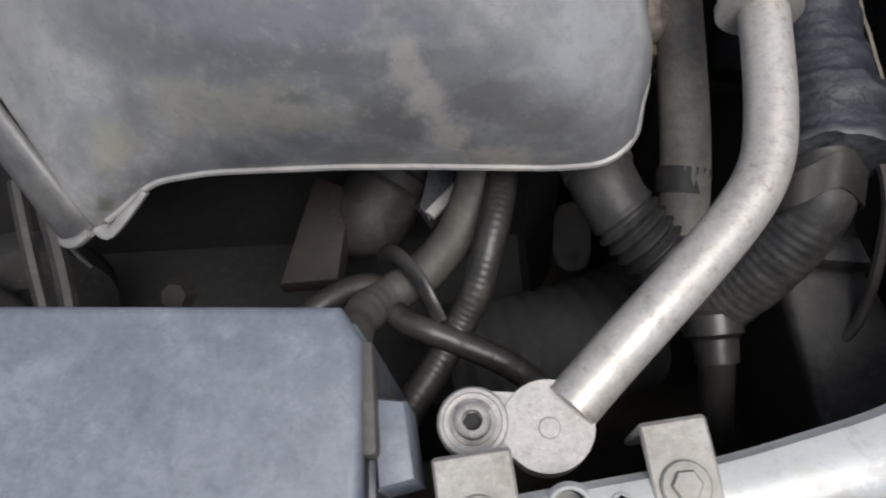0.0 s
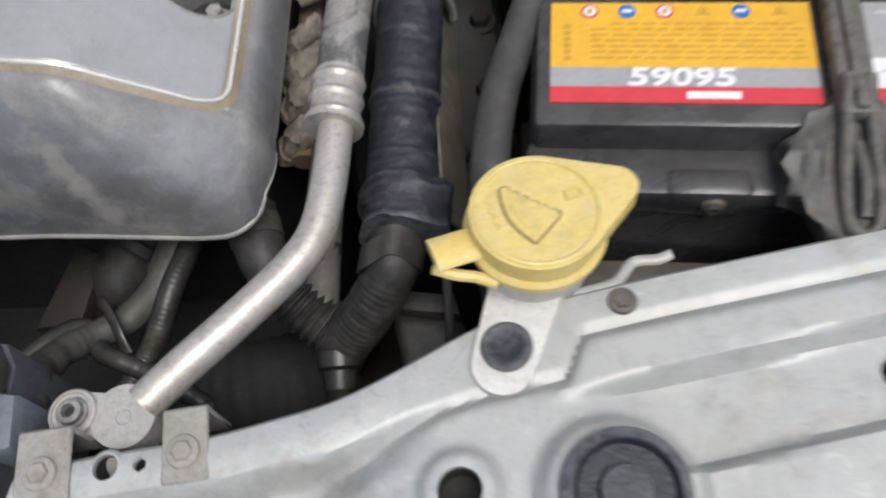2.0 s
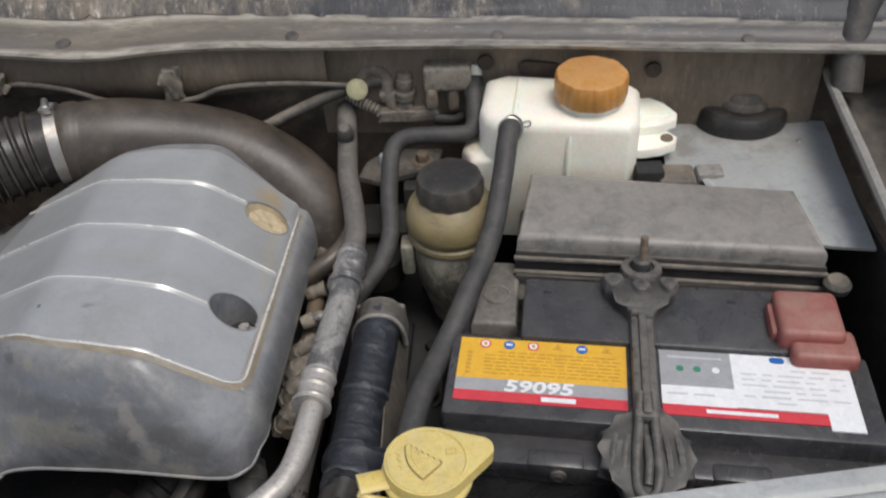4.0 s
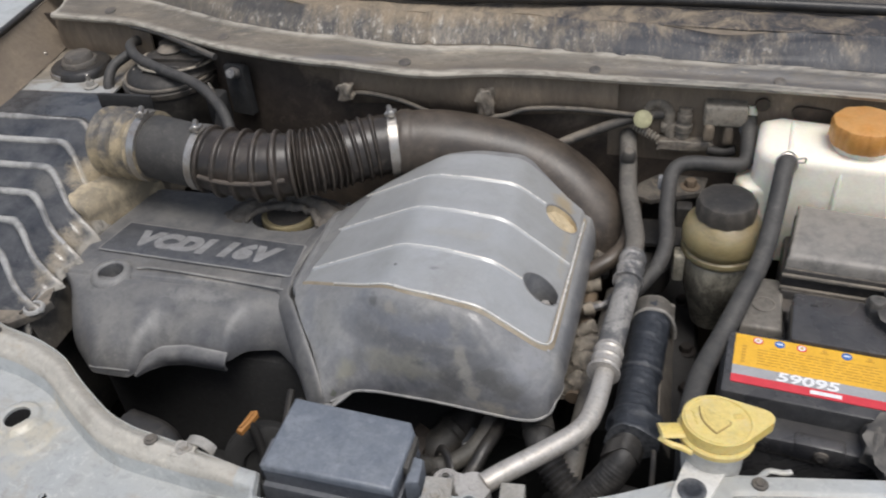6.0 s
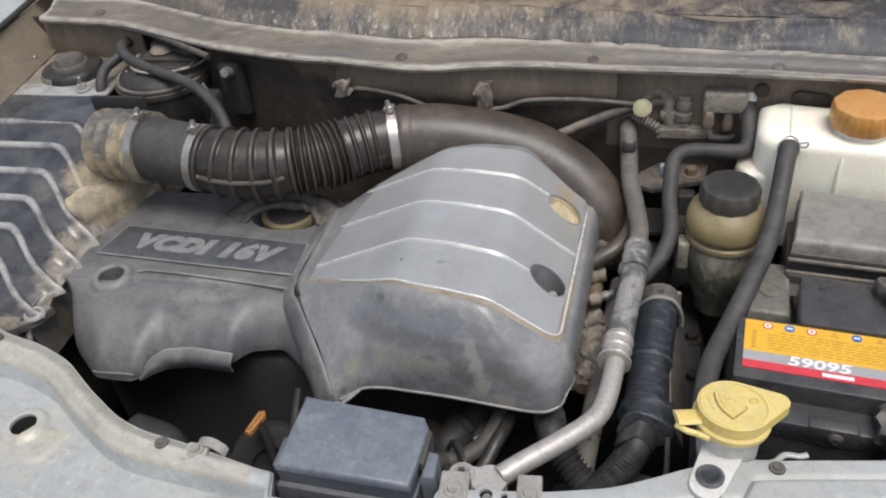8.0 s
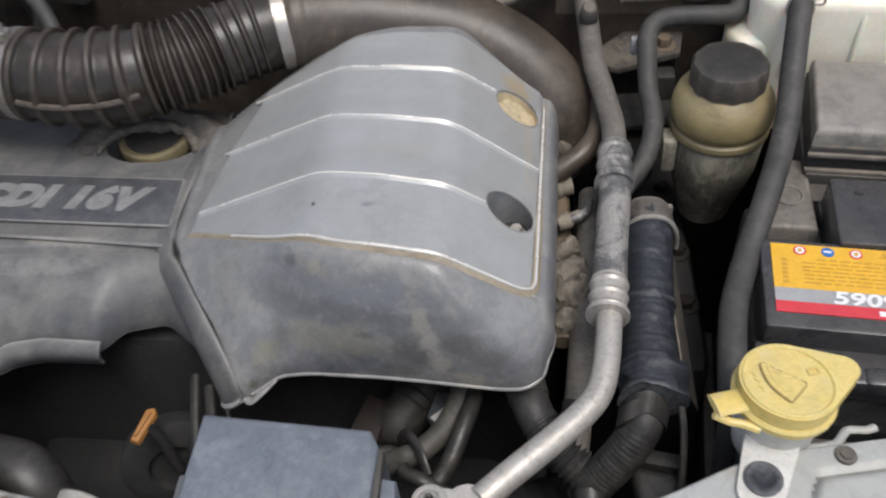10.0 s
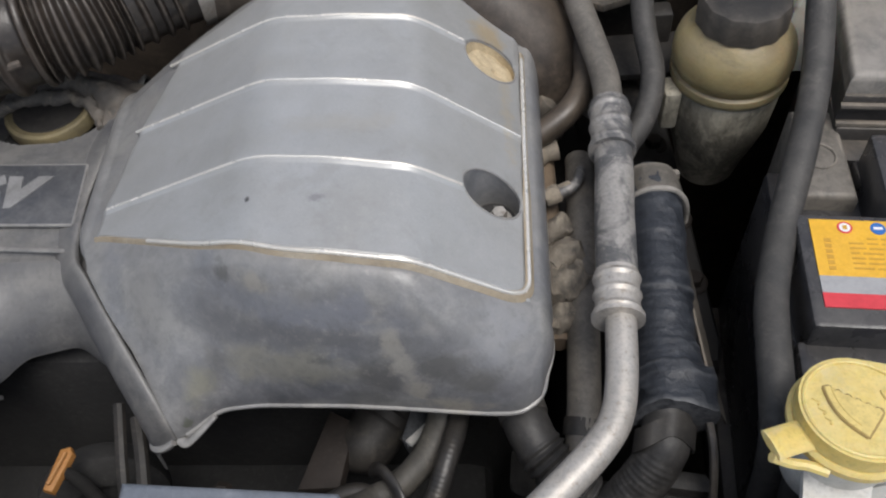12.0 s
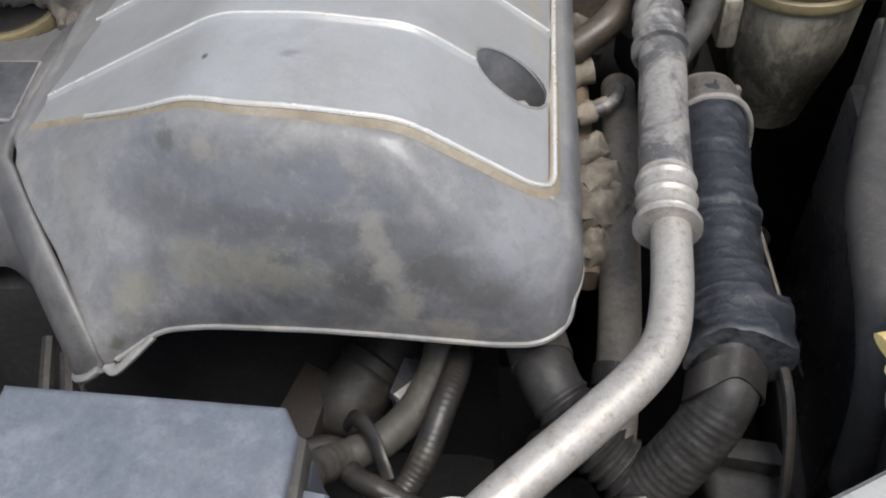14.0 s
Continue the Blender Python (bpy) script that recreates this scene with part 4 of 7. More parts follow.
left_x = lerp([0.0, 0.136, 0.3, 0.5, 0.69, 0.85, 1.0], [-0.0800, -0.0828, -0.0908, -0.1055, -0.1240, -0.1385, -0.1435])


RECESS = ((0.1095, 0.302), (0.1145, 0.422))
RECESS_R = 0.0165


def open_recess(bm, k=1.0):
    """Cut the bolt recesses out of a sheet and draw the cut's edge out to a clean oval."""
    for c in RECESS:
        off = {v: Vector((v.co.x - c[0], v.co.y - c[1])) / (RECESS_R * k) for v in bm.verts if v.co.z > 0.93}
        near = {v for v, d in off.items() if d.length < 1}
        gone = [f_ for f_ in {f_ for v in near for f_ in v.link_faces} if all(v in near for v in f_.verts)]
        for v in near:
            d = off[v].normalized()
            v.co.x, v.co.y = c[0] + d.x * RECESS_R * k, c[1] + d.y * RECESS_R * k
        bmesh.ops.delete(bm, geom=gone, context="FACES")
    return bm


def dome_point(u, s):
    """s 0..1 up the front skirt, 1..2 over the top, 2..3 down the back; u across."""
    if s <= 1:
        xl = left_x(s)
        x = xl + (0.131 - 0.002 * s - xl) * u
        xt = -0.143 + 0.273 * u
        yb, zb, yt, zt = low_y(x), low_z(x), front_y(xt), crest(xt)
        h = math.sin(s * math.pi / 2)
        y = yb + (yt - yb) * (1 - math.cos(s * math.pi / 2)) ** 0.85
        z = zb + (zt - zb) * h ** 0.92
        return x, y, z
    x = -0.143 + (0.273 + 0.010 * min(1, s - 1)) * u
    if s <= 2:
        y = front_y(x) + (back_y(x) + 0.012 - front_y(x)) * (s - 1)
        return x, y, crest(x) - 0.002 * smooth01(1.93, 2.0, s)
    t = s - 2
    y = back_y(x) + 0.012 + 0.028 * math.sin(t * math.pi / 2)
    return x, y, crest(x) - 0.002 - (crest(x) - 0.905) * (1 - math.cos(t * math.pi / 2))


def dome(u, v):
    a = u * 1.16 - 0.09
    s = v * 3
    if 0 <= a <= 1:
        return dome_point(a, s)
    e = -a / 0.09 if a < 0 else (a - 1) / 0.07
    x, y, z = dome_point(0 if a < 0 else 1, s)
    k = math.sin(e * math.pi / 2)
    c = 1 - math.cos(e * math.pi / 2)
    if a < 0:
        f_ = smooth01(0.85, 1.15, s)
        return x - (0.001 + 0.015 * f_) * k, y + 0.002 * k * (1 - f_), z - (0.006 + 0.016 * f_) * c
    f_ = smooth01(0.0, 0.7, s)
    return x + 0.004 * k + 0.007 * k * f_, y + 0.012 * k * (1 - smooth01(0.7, 1.4, s)), z - c * (z - 0.920 - 0.003 * s if s < 1 else 0.032)


cover = thing("engine_cover", "dusty grey plastic engine cover with silver ribbed plate", "engine cover", (-0.1, 0.33, 0.88))
part("dome", open_recess(grid(150, 170, dome, 0.003), 1.02), DOME, cover, sharp=60)
part("rim", tube([Vector(dome(i / 40, 0.0)) for i in range(4, 41)] + [Vector(dome(1.0, 0.012 * k)) for k in range(1, 22)], 0.0016, 240, 8, lambda u, ln: 0.0003 + 0.0013 * (1 - smooth01(0.84, 0.99, u))), DOME, cover, "rolled lower edge")


plate_left = soft_lerp([0.0, 0.5, 0.85, 1.0], [-0.137, -0.128, -0.111, -0.098], 0.08)


def plate(u, v):
    xl = plate_left(v)
    x = xl + (0.1265 + 0.009 * v - xl) * u
    y0, y1 = front_y(x) + 0.002, back_y(x) + 0.002
    y = y0 + (y1 - y0) * v
    lift = 0.0022 * min(1, min(u, 1 - u) / 0.012) * min(1, min(v, 1 - v) / 0.008)
    r = 0.0
    for rib in (rib_a, rib_b, rib_c):
        d = y - rib(x)
        r += 0.0020 * smooth01(-0.0035, 0.0, d) * (1 - smooth01(0.0, 0.030, d))
    return x, y, crest(x) + lift + r


plate_ob = part("plate", open_recess(grid(170, 230, plate)), PLATE, cover, "silver-grey painted plate with three cross ribs", sharp=50)
for rib, x0, x1 in ((rib_a, -0.108, 0.097), (rib_b, -0.124, 0.130), (rib_c, -0.131, 0.0925)):
    pts = [(x, rib(x), crest(x) + 0.0034) for x in np.linspace(x0, x1, 30)]
    # pale tube carries the rib's highlight in its colour
    part("rib", tube(pts, 0.0011, 80, 8), RIB, plate_ob, "rib edge, its bright highlight put into the colour")
def plate_border():
    pts = [(x, front_y(x) + 0.0015, crest(x) + 0.0006) for x in np.linspace(-0.136, 0.114, 30)]
    pts += [(0.114 + 0.0125 * math.sin(a), front_y(0.118) + 0.002 + 0.0125 * (1 - math.cos(a)), crest(0.114 + 0.0125 * math.sin(a)) + 0.0006) for a in (0.3, 0.6, 0.9, 1.2, 1.5)]
    pts += [(0.1272 + 0.0095 * t, 0.258 + 0.190 * t, crest(0.1272 + 0.0095 * t) + 0.0006) for t in np.linspace(0, 1, 12)]
    return pts


edge_line, _ = spline(plate_border(), 220)
fillet = [(-0.0016, 0.0022), (-0.0006, 0.0032), (0.0005, 0.0033), (0.0014, 0.0026), (0.0022, 0.0014), (0.0030, 0.0002), (0.0038, -0.0012)]


def edge_strip(u, v):
    """Rolled edge of the plate: a crest and a slope that falls outwards, thinner at the wing's end."""
    i = round(u * 219)
    p, q = edge_line[max(0, i - 1)], edge_line[min(219, i + 1)]
    out = Vector((q.y - p.y, p.x - q.x, 0)).normalized()
    d, h = fillet[round(v * 6)]
    k = 0.55 + 0.45 * smooth01(0.10, 0.40, u) - 0.35 * smooth01(0.72, 0.80, u)
    slope = crest(edge_line[i].x + out.x * d * k) - crest(edge_line[i].x)
    return Vector((edge_line[i].x + out.x * d * k, edge_line[i].y + out.y * d * k, edge_line[i].z + h * k + slope))


part("border", grid(220, 7, edge_strip), PLATE_EDGE, plate_ob, "worn tan edge of the plate", sharp=80)
# pale tube paints the highlight along the plate's edge
part("border_crest", tube([edge_strip(i / 219, 2 / 6) - Vector((0, 0, 0.0004)) for i in range(24, 218, 3)], 0.0013, 200, 8), RIB, plate_ob, "crest of the edge, its bright highlight put into the colour")
for c in RECESS:
    bm = tube([(c[0] + (RECESS_R + 0.0003) * math.cos(a), c[1] + (RECESS_R + 0.0003) * math.sin(a), crest(c[0] + RECESS_R * math.cos(a)) + 0.0020) for a in (2 * math.pi * i / 40 for i in range(41))], 0.0008, 120, 8)
    rec = part("bolt_recess", bm, DOME, plate_ob, "rim of a bolt recess")
    mud = c[1] > 0.4
    base_z = crest(c[0] + RECESS_R) - (0.001 if mud else 0.012)

    def cup(u, v, c=c, base_z=base_z, mud=mud):
        """Upright wall down to a level floor; the dried sand lies higher against the upper side."""
        a, q = 2 * math.pi * u, min(1.0, v * 1.6)
        r = (1 - 0.08 * q if v < 0.625 else 0.92 * (1 - v) / 0.375 + 0.01) * (RECESS_R - 0.0002)
        x_, y_ = r * math.cos(a), r * math.sin(a)
        rim_z = crest(c[0] + RECESS_R * math.cos(a)) + 0.0016
        low_ = base_z + (-0.75 * (x_ - RECESS_R) + 0.002 * noise.noise((x_ * 200, y_ * 200, 1)) - 0.003 if mud else 0.0)
        return c[0] + x_, c[1] + y_, rim_z + (min(low_, rim_z) - rim_z) * q
    part("recess_cup", grid(61, 25, cup), SAND if mud else DOME, rec, "recess filled with dried sand" if mud else "recess, its shade put into a near-black disc wall")
    if not mud:
        # near-black floor puts the shade of the recess into its colour
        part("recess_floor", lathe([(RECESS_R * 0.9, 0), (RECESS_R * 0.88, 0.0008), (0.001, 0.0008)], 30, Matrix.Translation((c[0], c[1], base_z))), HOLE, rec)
        part("recess_bolt", hexbolt(bmesh.new(), (c[0] + 0.004, c[1] + 0.001, base_z + 0.0005), 0.0050, 0.009), ALU, rec)

lo_bot_y = soft_lerp([-0.43, -0.40, -0.354, -0.308, -0.290, -0.21, -0.198, -0.163, -0.136, -0.105], [0.30, 0.245, 0.207, 0.207, 0.236, 0.236, 0.256, 0.264, 0.244, 0.206], 0.006)
lo_bot_z = soft_lerp([-0.43, -0.308, -0.290, -0.21, -0.19, -0.163, -0.105], [0.885, 0.882, 0.890, 0.890, 0.890, 0.890, 0.879], 0.01)


def low(u, v):
    s = v * 3
    xr = -0.099 - 0.050 * min(1, s)
    xl = -0.405 - 0.038 * min(1, s) + 0.020 * smooth01(1.4, 2.6, s)
    x = xl + (xr - xl) * u
    yb, zb = lo_bot_y(x), lo_bot_z(x)
    if s <= 1:
        h = math.sin(s * math.pi / 2)
        y = yb + (0.302 - yb) * (1 - math.cos(s * math.pi / 2)) ** 0.8
        z = zb + (0.934 - zb) * h
    elif s <= 2.6:
        t = (s - 1) / 1.6
        y = 0.302 + (0.470 - 0.302) * t
        z = 0.9305 + 0.003 * math.sin(t * math.pi) + 0.003 * smooth01(0.0, 0.004, y - 0.308 - 0.03 * (x + 0.18) * 0.3)
        if math.hypot(x + 0.373, y - 0.309) < 0.0135:
            z -= 0.022
        if ((x + 0.2095) / 0.0415) ** 2 + ((y - 0.428) / 0.0225) ** 2 < 1:
            z -= 0.017
    else:
        t = (s - 2.6) / 0.4
        y, z = 0.470 + 0.02 * math.sin(t * 1.57), 0.934 - 0.03 * (1 - math.cos(t * 1.57))
    if u < 0.06:
        k = 1 - u / 0.06
        z -= (z - 0.885) * (1 - math.cos(k * 1.5)) * 0.9
        x -= 0.004 * k
        y += 0.03 * k * k * (1 - smooth01(0, 1, s))
    if u > 0.93 and s > 0.3:
        z -= 0.006 * math.sin((u - 0.93) / 0.07 * 3.14)
    return x, y, z


part("side_cover", grid(190, 190, low, 0.003), COVER, cover, "flat grey plastic wing of the cover", sharp=60)
LIP_U = [0.0, 0.10, 0.28, 0.55, 1.0]
lip_top = [soft_lerp(LIP_U, c, 0.05) for c in ([-0.306, -0.298, -0.280, -0.249, -0.203], [0.2125, 0.2210, 0.2305, 0.2325, 0.2325], [0.884, 0.898, 0.9065, 0.9110, 0.9060])]
lip_low = [soft_lerp(LIP_U, c, 0.05) for c in ([-0.301, -0.292, -0.277, -0.254, -0.206], [0.2085, 0.2150, 0.2255, 0.2295, 0.2300], [0.8825, 0.8865, 0.8865, 0.8875, 0.8845])]


def lip(u, v):
    """Folded edge that arches over the opening, with a rounded front."""
    x, y, z = (t(u) + (q(u) - t(u)) * v for t, q in zip(lip_top, lip_low))
    return x, y - 0.0045 * math.sin(math.pi * v) + 0.004 * (1 - v) ** 4, z + 0.0015 * math.sin(math.pi * v)


part("lip", grid(70, 14, lip, 0.0025), COVER, cover, "folded curved lip over an opening")
part("corner_step", tube([(-0.357, 0.2105, 0.8885), (-0.345, 0.2090, 0.8895), (-0.325, 0.2090, 0.8905), (-0.308, 0.2090, 0.8905)], 0.0011, 30, 8), COVER, cover, "fine step near the lower corner")
# raised seam between both halves of the cover
seam_pts = [Vector(p) for p in ((-0.0800, 0.1885, 0.9045), (-0.0825, 0.194, 0.917), (-0.0905, 0.2075, 0.931), (-0.105, 0.229, 0.940), (-0.124, 0.257, 0.9445), (-0.140, 0.281, 0.9455), (-0.153, 0.300, 0.941), (-0.159, 0.335, 0.9385), (-0.157, 0.38, 0.939), (-0.146, 0.425, 0.942))]
seam_line, _ = spline(seam_pts, 80)
cross = [(-0.0185, -0.034), (-0.0178, -0.021), (-0.0165, -0.0155), (-0.0135, -0.0105), (-0.0100, -0.0062), (-0.0065, -0.0026), (-0.0035, -0.0004), (-0.0020, -0.0002), (-0.0010, -0.0016), (-0.0004, -0.0060)]


def seam_strip(u, v):
    """Flat band of the wing that ends in a groove against the dome; it runs out into the wing at its upper end."""
    p, (dx, dz) = seam_line[round(u * 79)], cross[round(v * 9)]
    f_ = smooth01(0.45, 0.68, u)
    return p.x + dx * (1 + 0.1 * f_), p.y + 0.20 * dx, p.z + dz * (1 - 0.75 * f_) - 0.0005


part("seam", grid(80, 10, seam_strip, 0.0015), COVER, cover, "raised moulded seam", sharp=70)
bm = tube([(-0.0985, 0.196, 0.893), (-0.0965, 0.1895, 0.894), (-0.0895, 0.1865, 0.898), (-0.0830, 0.1885, 0.902)], 0.0042, 24, 12, flat=0.55)
add_tube(bm, [(-0.0795, 0.1895, 0.903), (-0.0750, 0.1865, 0.903), (-0.068, 0.190, 0.907), (-0.058, 0.199, 0.912)], 0.0034, 24, 12, flat=0.6)
part("lug", bm, DOME, cover, "rounded corner lugs")
quad = [(-0.409, 0.344), (-0.164, 0.327), (-0.167, 0.380), (-0.397, 0.396)]
part("badge_panel", prism(quad, 0.930, 0.9388, 0.0008), BADGE, cover, "dark recessed name panel")
bp_ob = bpy.data.objects["badge_panel"]
letters("engine_lettering", "VCDI 16V", 0.033, pose(-0.374, 0.3580, 0.9390, 0, 0, -4.0), LETTER, bp_ob, bold=0.0028, shear=0.25, spacing=1.12, stretch=1.14, label="pale worn italic letters VCDI 16V")
part("ridge", tube([(-0.345, 0.318, 0.9362), (-0.33, 0.3205, 0.9368), (-0.29, 0.3185, 0.9370), (-0.24, 0.314, 0.9368), (-0.19, 0.3095, 0.9362), (-0.160, 0.307, 0.9355)], 0.0016, 80, 8, flat=0.7), COVER, cover, "moulded ridge below the name panel")
bm = bmesh.new()
for p, q in zip(quad, quad[1:] + quad[:1]):
    add_tube(bm, [(*p, 0.9375), (*q, 0.9375)], 0.0013, 12, 8)
part("panel_edge", bm, COVER, bp_ob)
part("recess_wall", lathe([(0.0122, -0.020), (0.0131, 0.0008)], 36, pose(-0.373, 0.309, 0.9352), None, (False, False)), COVER, cover)
cup = part("bolt_recess", lathe([(0.0135, 0.000), (0.0138, 0.0016), (0.0150, 0.0026), (0.0185, 0.0030), (0.022, 0.0012), (0.025, -0.003)], 36, pose(-0.373, 0.309, 0.9352), None, (False, False)), COVER, cover, "round bolt recess")
part("recess_floor", lathe([(0.0135, 0), (0.013, 0.001), (0.001, 0.001)], 24, pose(-0.373, 0.309, 0.9185)), COVER, cup)
part("recess_bolt", hexbolt(bmesh.new(), (-0.371, 0.312, 0.919), 0.005, 0.004), CLIPM, cup)

# oil filler
oil = thing("oil_filler_cap", "dusty brown oil filler cap inside a grimy raised collar", "filler cap", (-0.212, 0.432, 0.925))


def saddle(u, v):
    """Crusted raised border behind the opening, which runs out into the cover on both sides."""
    a = -0.10 + (math.pi + 0.20) * u
    r = 0.0355 + 0.038 * v
    back = max(0.0, math.sin(a)) ** 0.7
    z = 0.9365 + back * (0.0050 + 0.0105 * math.sin(math.pi * min(1.0, v * 1.25)) ** 1.5) - 0.006 * v * v
    x, y = -0.211 + 1.24 * r * math.cos(a), 0.419 + 0.86 * r * math.sin(a)
    return x, y, z + 0.0022 * noise.noise((x * 70, y * 70, 3)) + 0.0012 * noise.noise((x * 210, y * 210, 7))


part("saddle", grid(130, 34, saddle, 0.003), COLLAR, oil, "grimy raised border of the opening")
bm = tube([(-0.211 + 0.0445 * math.cos(a), 0.417 + 0.031 * math.sin(a), 0.9375 + 0.0045 * max(0, math.sin(a)) ** 0.7) for a in np.linspace(-0.05, math.pi + 0.05, 30)], 0.0050, 170, 14, lambda u, ln: 0.0022 + 0.0026 * math.sin(math.pi * u) ** 0.6)
for v in bm.verts:
    v.co += Vector((1, 1, 1)) * (0.0020 * noise.noise(v.co * 90) + 0.0012 * noise.noise(v.co * 240))
part("collar", bm, COLLAR, oil, "rough dirt-crusted edge")
# near-black disc paints the shade at the bottom of the pit
part("pit", lathe([(0.001, 0), (0.041, 0)], 32, pose(-0.211, 0.428, 0.9190) @ Matrix.Diagonal((1, 0.52, 1, 1)), None, (True, False)), HOLE, oil, "recess, its shade put into a near-black disc")
cap = part("cap", lathe([(0.0315, 0), (0.0330, 0.0015), (0.0330, 0.0090), (0.0320, 0.0115), (0.0300, 0.0122), (0.0285, 0.0112), (0.001, 0.0112)], 60, pose(-0.213, 0.4475, 0.9235, 3) @ Matrix.Diagonal((1.05, 1.05, 1, 1)), lambda a: 1 + 0.008 * math.cos(26 * a)), CAPRIM, oil, "olive dusted cap")
part("cap_top", lathe([(0.0280, 0.0), (0.0275, 0.0012), (0.001, 0.0014)], 40, pose(-0.213, 0.4475, 0.9345, 3)), GRIMY, cap, "dull dark cap face")

# ---------------------------------------------------------------- blue-grey box behind the front panel
cbox = thing("relay_box", "scuffed blue-grey plastic relay box with dark base", "relay box", (-0.03, 0.1, 0.9))
lid_pts = [(-0.078, 0.137), (0.028, 0.127), (0.034, 0.116), (0.031, 0.059), (-0.080, 0.065)]
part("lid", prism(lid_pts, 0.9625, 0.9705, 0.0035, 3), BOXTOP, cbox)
# skirt takes the dark base colour to paint the shade on the lid's sides
part("lid_skirt", prism([(-0.0772, 0.1362), (0.0275, 0.1262), (0.0332, 0.1155), (0.0302, 0.0598), (-0.0792, 0.0658)], 0.946, 0.9645, 0.0012), BOXSIDE, cbox, "skirt of the lid, the shade on its sides put into the colour")
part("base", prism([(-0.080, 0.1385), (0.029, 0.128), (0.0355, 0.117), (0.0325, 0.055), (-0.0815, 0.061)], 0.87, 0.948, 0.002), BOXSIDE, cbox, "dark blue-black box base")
part("side_latch", prism([(0.034, 0.102), (0.0445, 0.100), (0.0465, 0.077), (0.035, 0.075)], 0.932, 0.960, 0.003), BOXTOP, cbox, "grey clip on the side")
part("edge_strip", box((0.0315, 0.084, 0.954), (0.0365, 0.117, 0.9660), 0.0015), CLAY2, cbox, "dusty seam of the lid")
part("foot", box((-0.089, 0.074, 0.935), (-0.077, 0.104, 0.955), 0.002), BOXSIDE, cbox)

# ---------------------------------------------------------------- aluminium pipe
acp = thing("refrigerant_pipe", "dull silver aluminium pipe with crimped collars and hose", "pipe", (0.12, 0.12, 0.93))
part("lower_pipe", tube([(0.093, 0.0965, 0.943), (0.108, 0.1105, 0.944), (0.138, 0.1375, 0.944), (0.157, 0.1565, 0.944), (0.167, 0.172, 0.944), (0.1723, 0.193, 0.945), (0.176, 0.222, 0.946), (0.1772, 0.235, 0.946)], 0.0088, 90, 24), ALU, acp)


def collar(p, q, r):
    """Crimped sleeve from p to q with three rolled beads."""
    def rad(u, _):
        b = max(0.0, math.cos((u - 0.16) * 2 * math.pi * 2.9)) ** 2 * 0.0012 if u > 0.08 else 0
        return r + b + (0.0022 if u < 0.10 else 0)
    p, q = Vector(p), Vector(q)
    return tube([p, p.lerp(q, 0.33), p.lerp(q, 0.67), q], r, 46, 28, rad)


part("collar", collar((0.1752, 0.228, 0.946), (0.1785, 0.259, 0.947), 0.0128), ALU, acp, "crimped aluminium collar")
part("hose_section", tube([(0.1785, 0.257, 0.947), (0.183, 0.30, 0.947), (0.1875, 0.335, 0.948), (0.191, 0.372, 0.950)], 0.0122, 40, 24), ALU_DIRT, acp, "stained flexible hose with peeling coat")
part("collar", collar((0.1885, 0.352, 0.949), (0.1918, 0.393, 0.951), 0.0130), ALU_DIRT, acp, "crimped aluminium collar")
part("upper_pipe", tube([(0.1915, 0.39, 0.951), (0.192, 0.42, 0.953), (0.187, 0.455, 0.957), (0.180, 0.49, 0.966), (0.177, 0.53, 0.976), (0.174, 0.565, 0.988), (0.173, 0.585, 0.985), (0.173, 0.60, 0.96)], 0.0098, 70, 20), PIPE, acp, "dusty grey upper pipe")
part("port_cap", lathe([(0.008, 0), (0.0085, 0.004), (0.007, 0.014), (0.005, 0.016), (0.001, 0.016)], 20, pose(0.177, 0.527, 0.984, 20)), BLACK, acp, "small black service cap")
bm = prism(circle((0.0855, 0.0912), 0.0140, 40), 0.930, 0.9455, 0.0034, 4)
add_prism(bm, hull((0.0845, 0.0912), 0.0098, (0.0632, 0.0940), 0.0098), 0.931, 0.9446, 0.0026, 3)
flange = part("flange", bm, ALU_CAST, acp, "cast aluminium end flange")
part("boss", lathe([(0.0110, -0.010), (0.0110, 0.0008), (0.0102, 0.0018), (0.0090, 0.0020), (0.0088, 0.0012), (0.0070, 0.0010)], 36, pose(0.0630, 0.0940, 0.9445), None, (True, False)), ALU_CAST, flange, "raised seat of the bolt")
part("dimple", lathe([(0.0034, 0), (0.0030, 0.0005), (0.001, 0.0006)], 20, pose(0.0858, 0.0905, 0.9455)), ALU_CAST, flange, "small cast dimple")
bm = lathe([(0.0070, 0), (0.0070, 0.0014), (0.0056, 0.0016), (0.0054, 0.0044), (0.0046, 0.0050), (0.0031, 0.0050), (0.0029, 0.0018), (0.0002, 0.0018)], 32, pose(0.0630, 0.0940, 0.9452))
bolt_ = part("socket_bolt", bm, ALU_DIRT, flange, "bright socket head bolt")
# black disc paints the shade inside the hex socket
part("socket", lathe([(0.0030, 0), (0.001, 0.0002)], 6, pose(0.0630, 0.0940, 0.9471)), HOLE, bolt_, "hex socket, its shade put into a black disc")

# ---------------------------------------------------------------- wrapped hose and its elbow
wh = thing("wrapped_hose", "black hose wrapped in creased blue-black tape", "hose", (0.205, 0.25, 0.9))
def creased(u, ln):
    k = noise.noise((u * 9, 2, 0)) * 0.0012 + noise.noise((u * 40, 5, 0)) * 0.0006
    return 0.0186 + k + 0.0022 * (1 - smooth01(0.14, 0.17, u)) + 0.0012 * math.exp(-((u - 0.45) / 0.012) ** 2)


part("sleeve", tube([(0.2025, 0.185, 0.910), (0.2065, 0.24, 0.913), (0.211, 0.29, 0.916), (0.215, 0.338, 0.918), (0.2160, 0.352, 0.912)], 0.0175, 120, 30, creased), WRAP, wh)
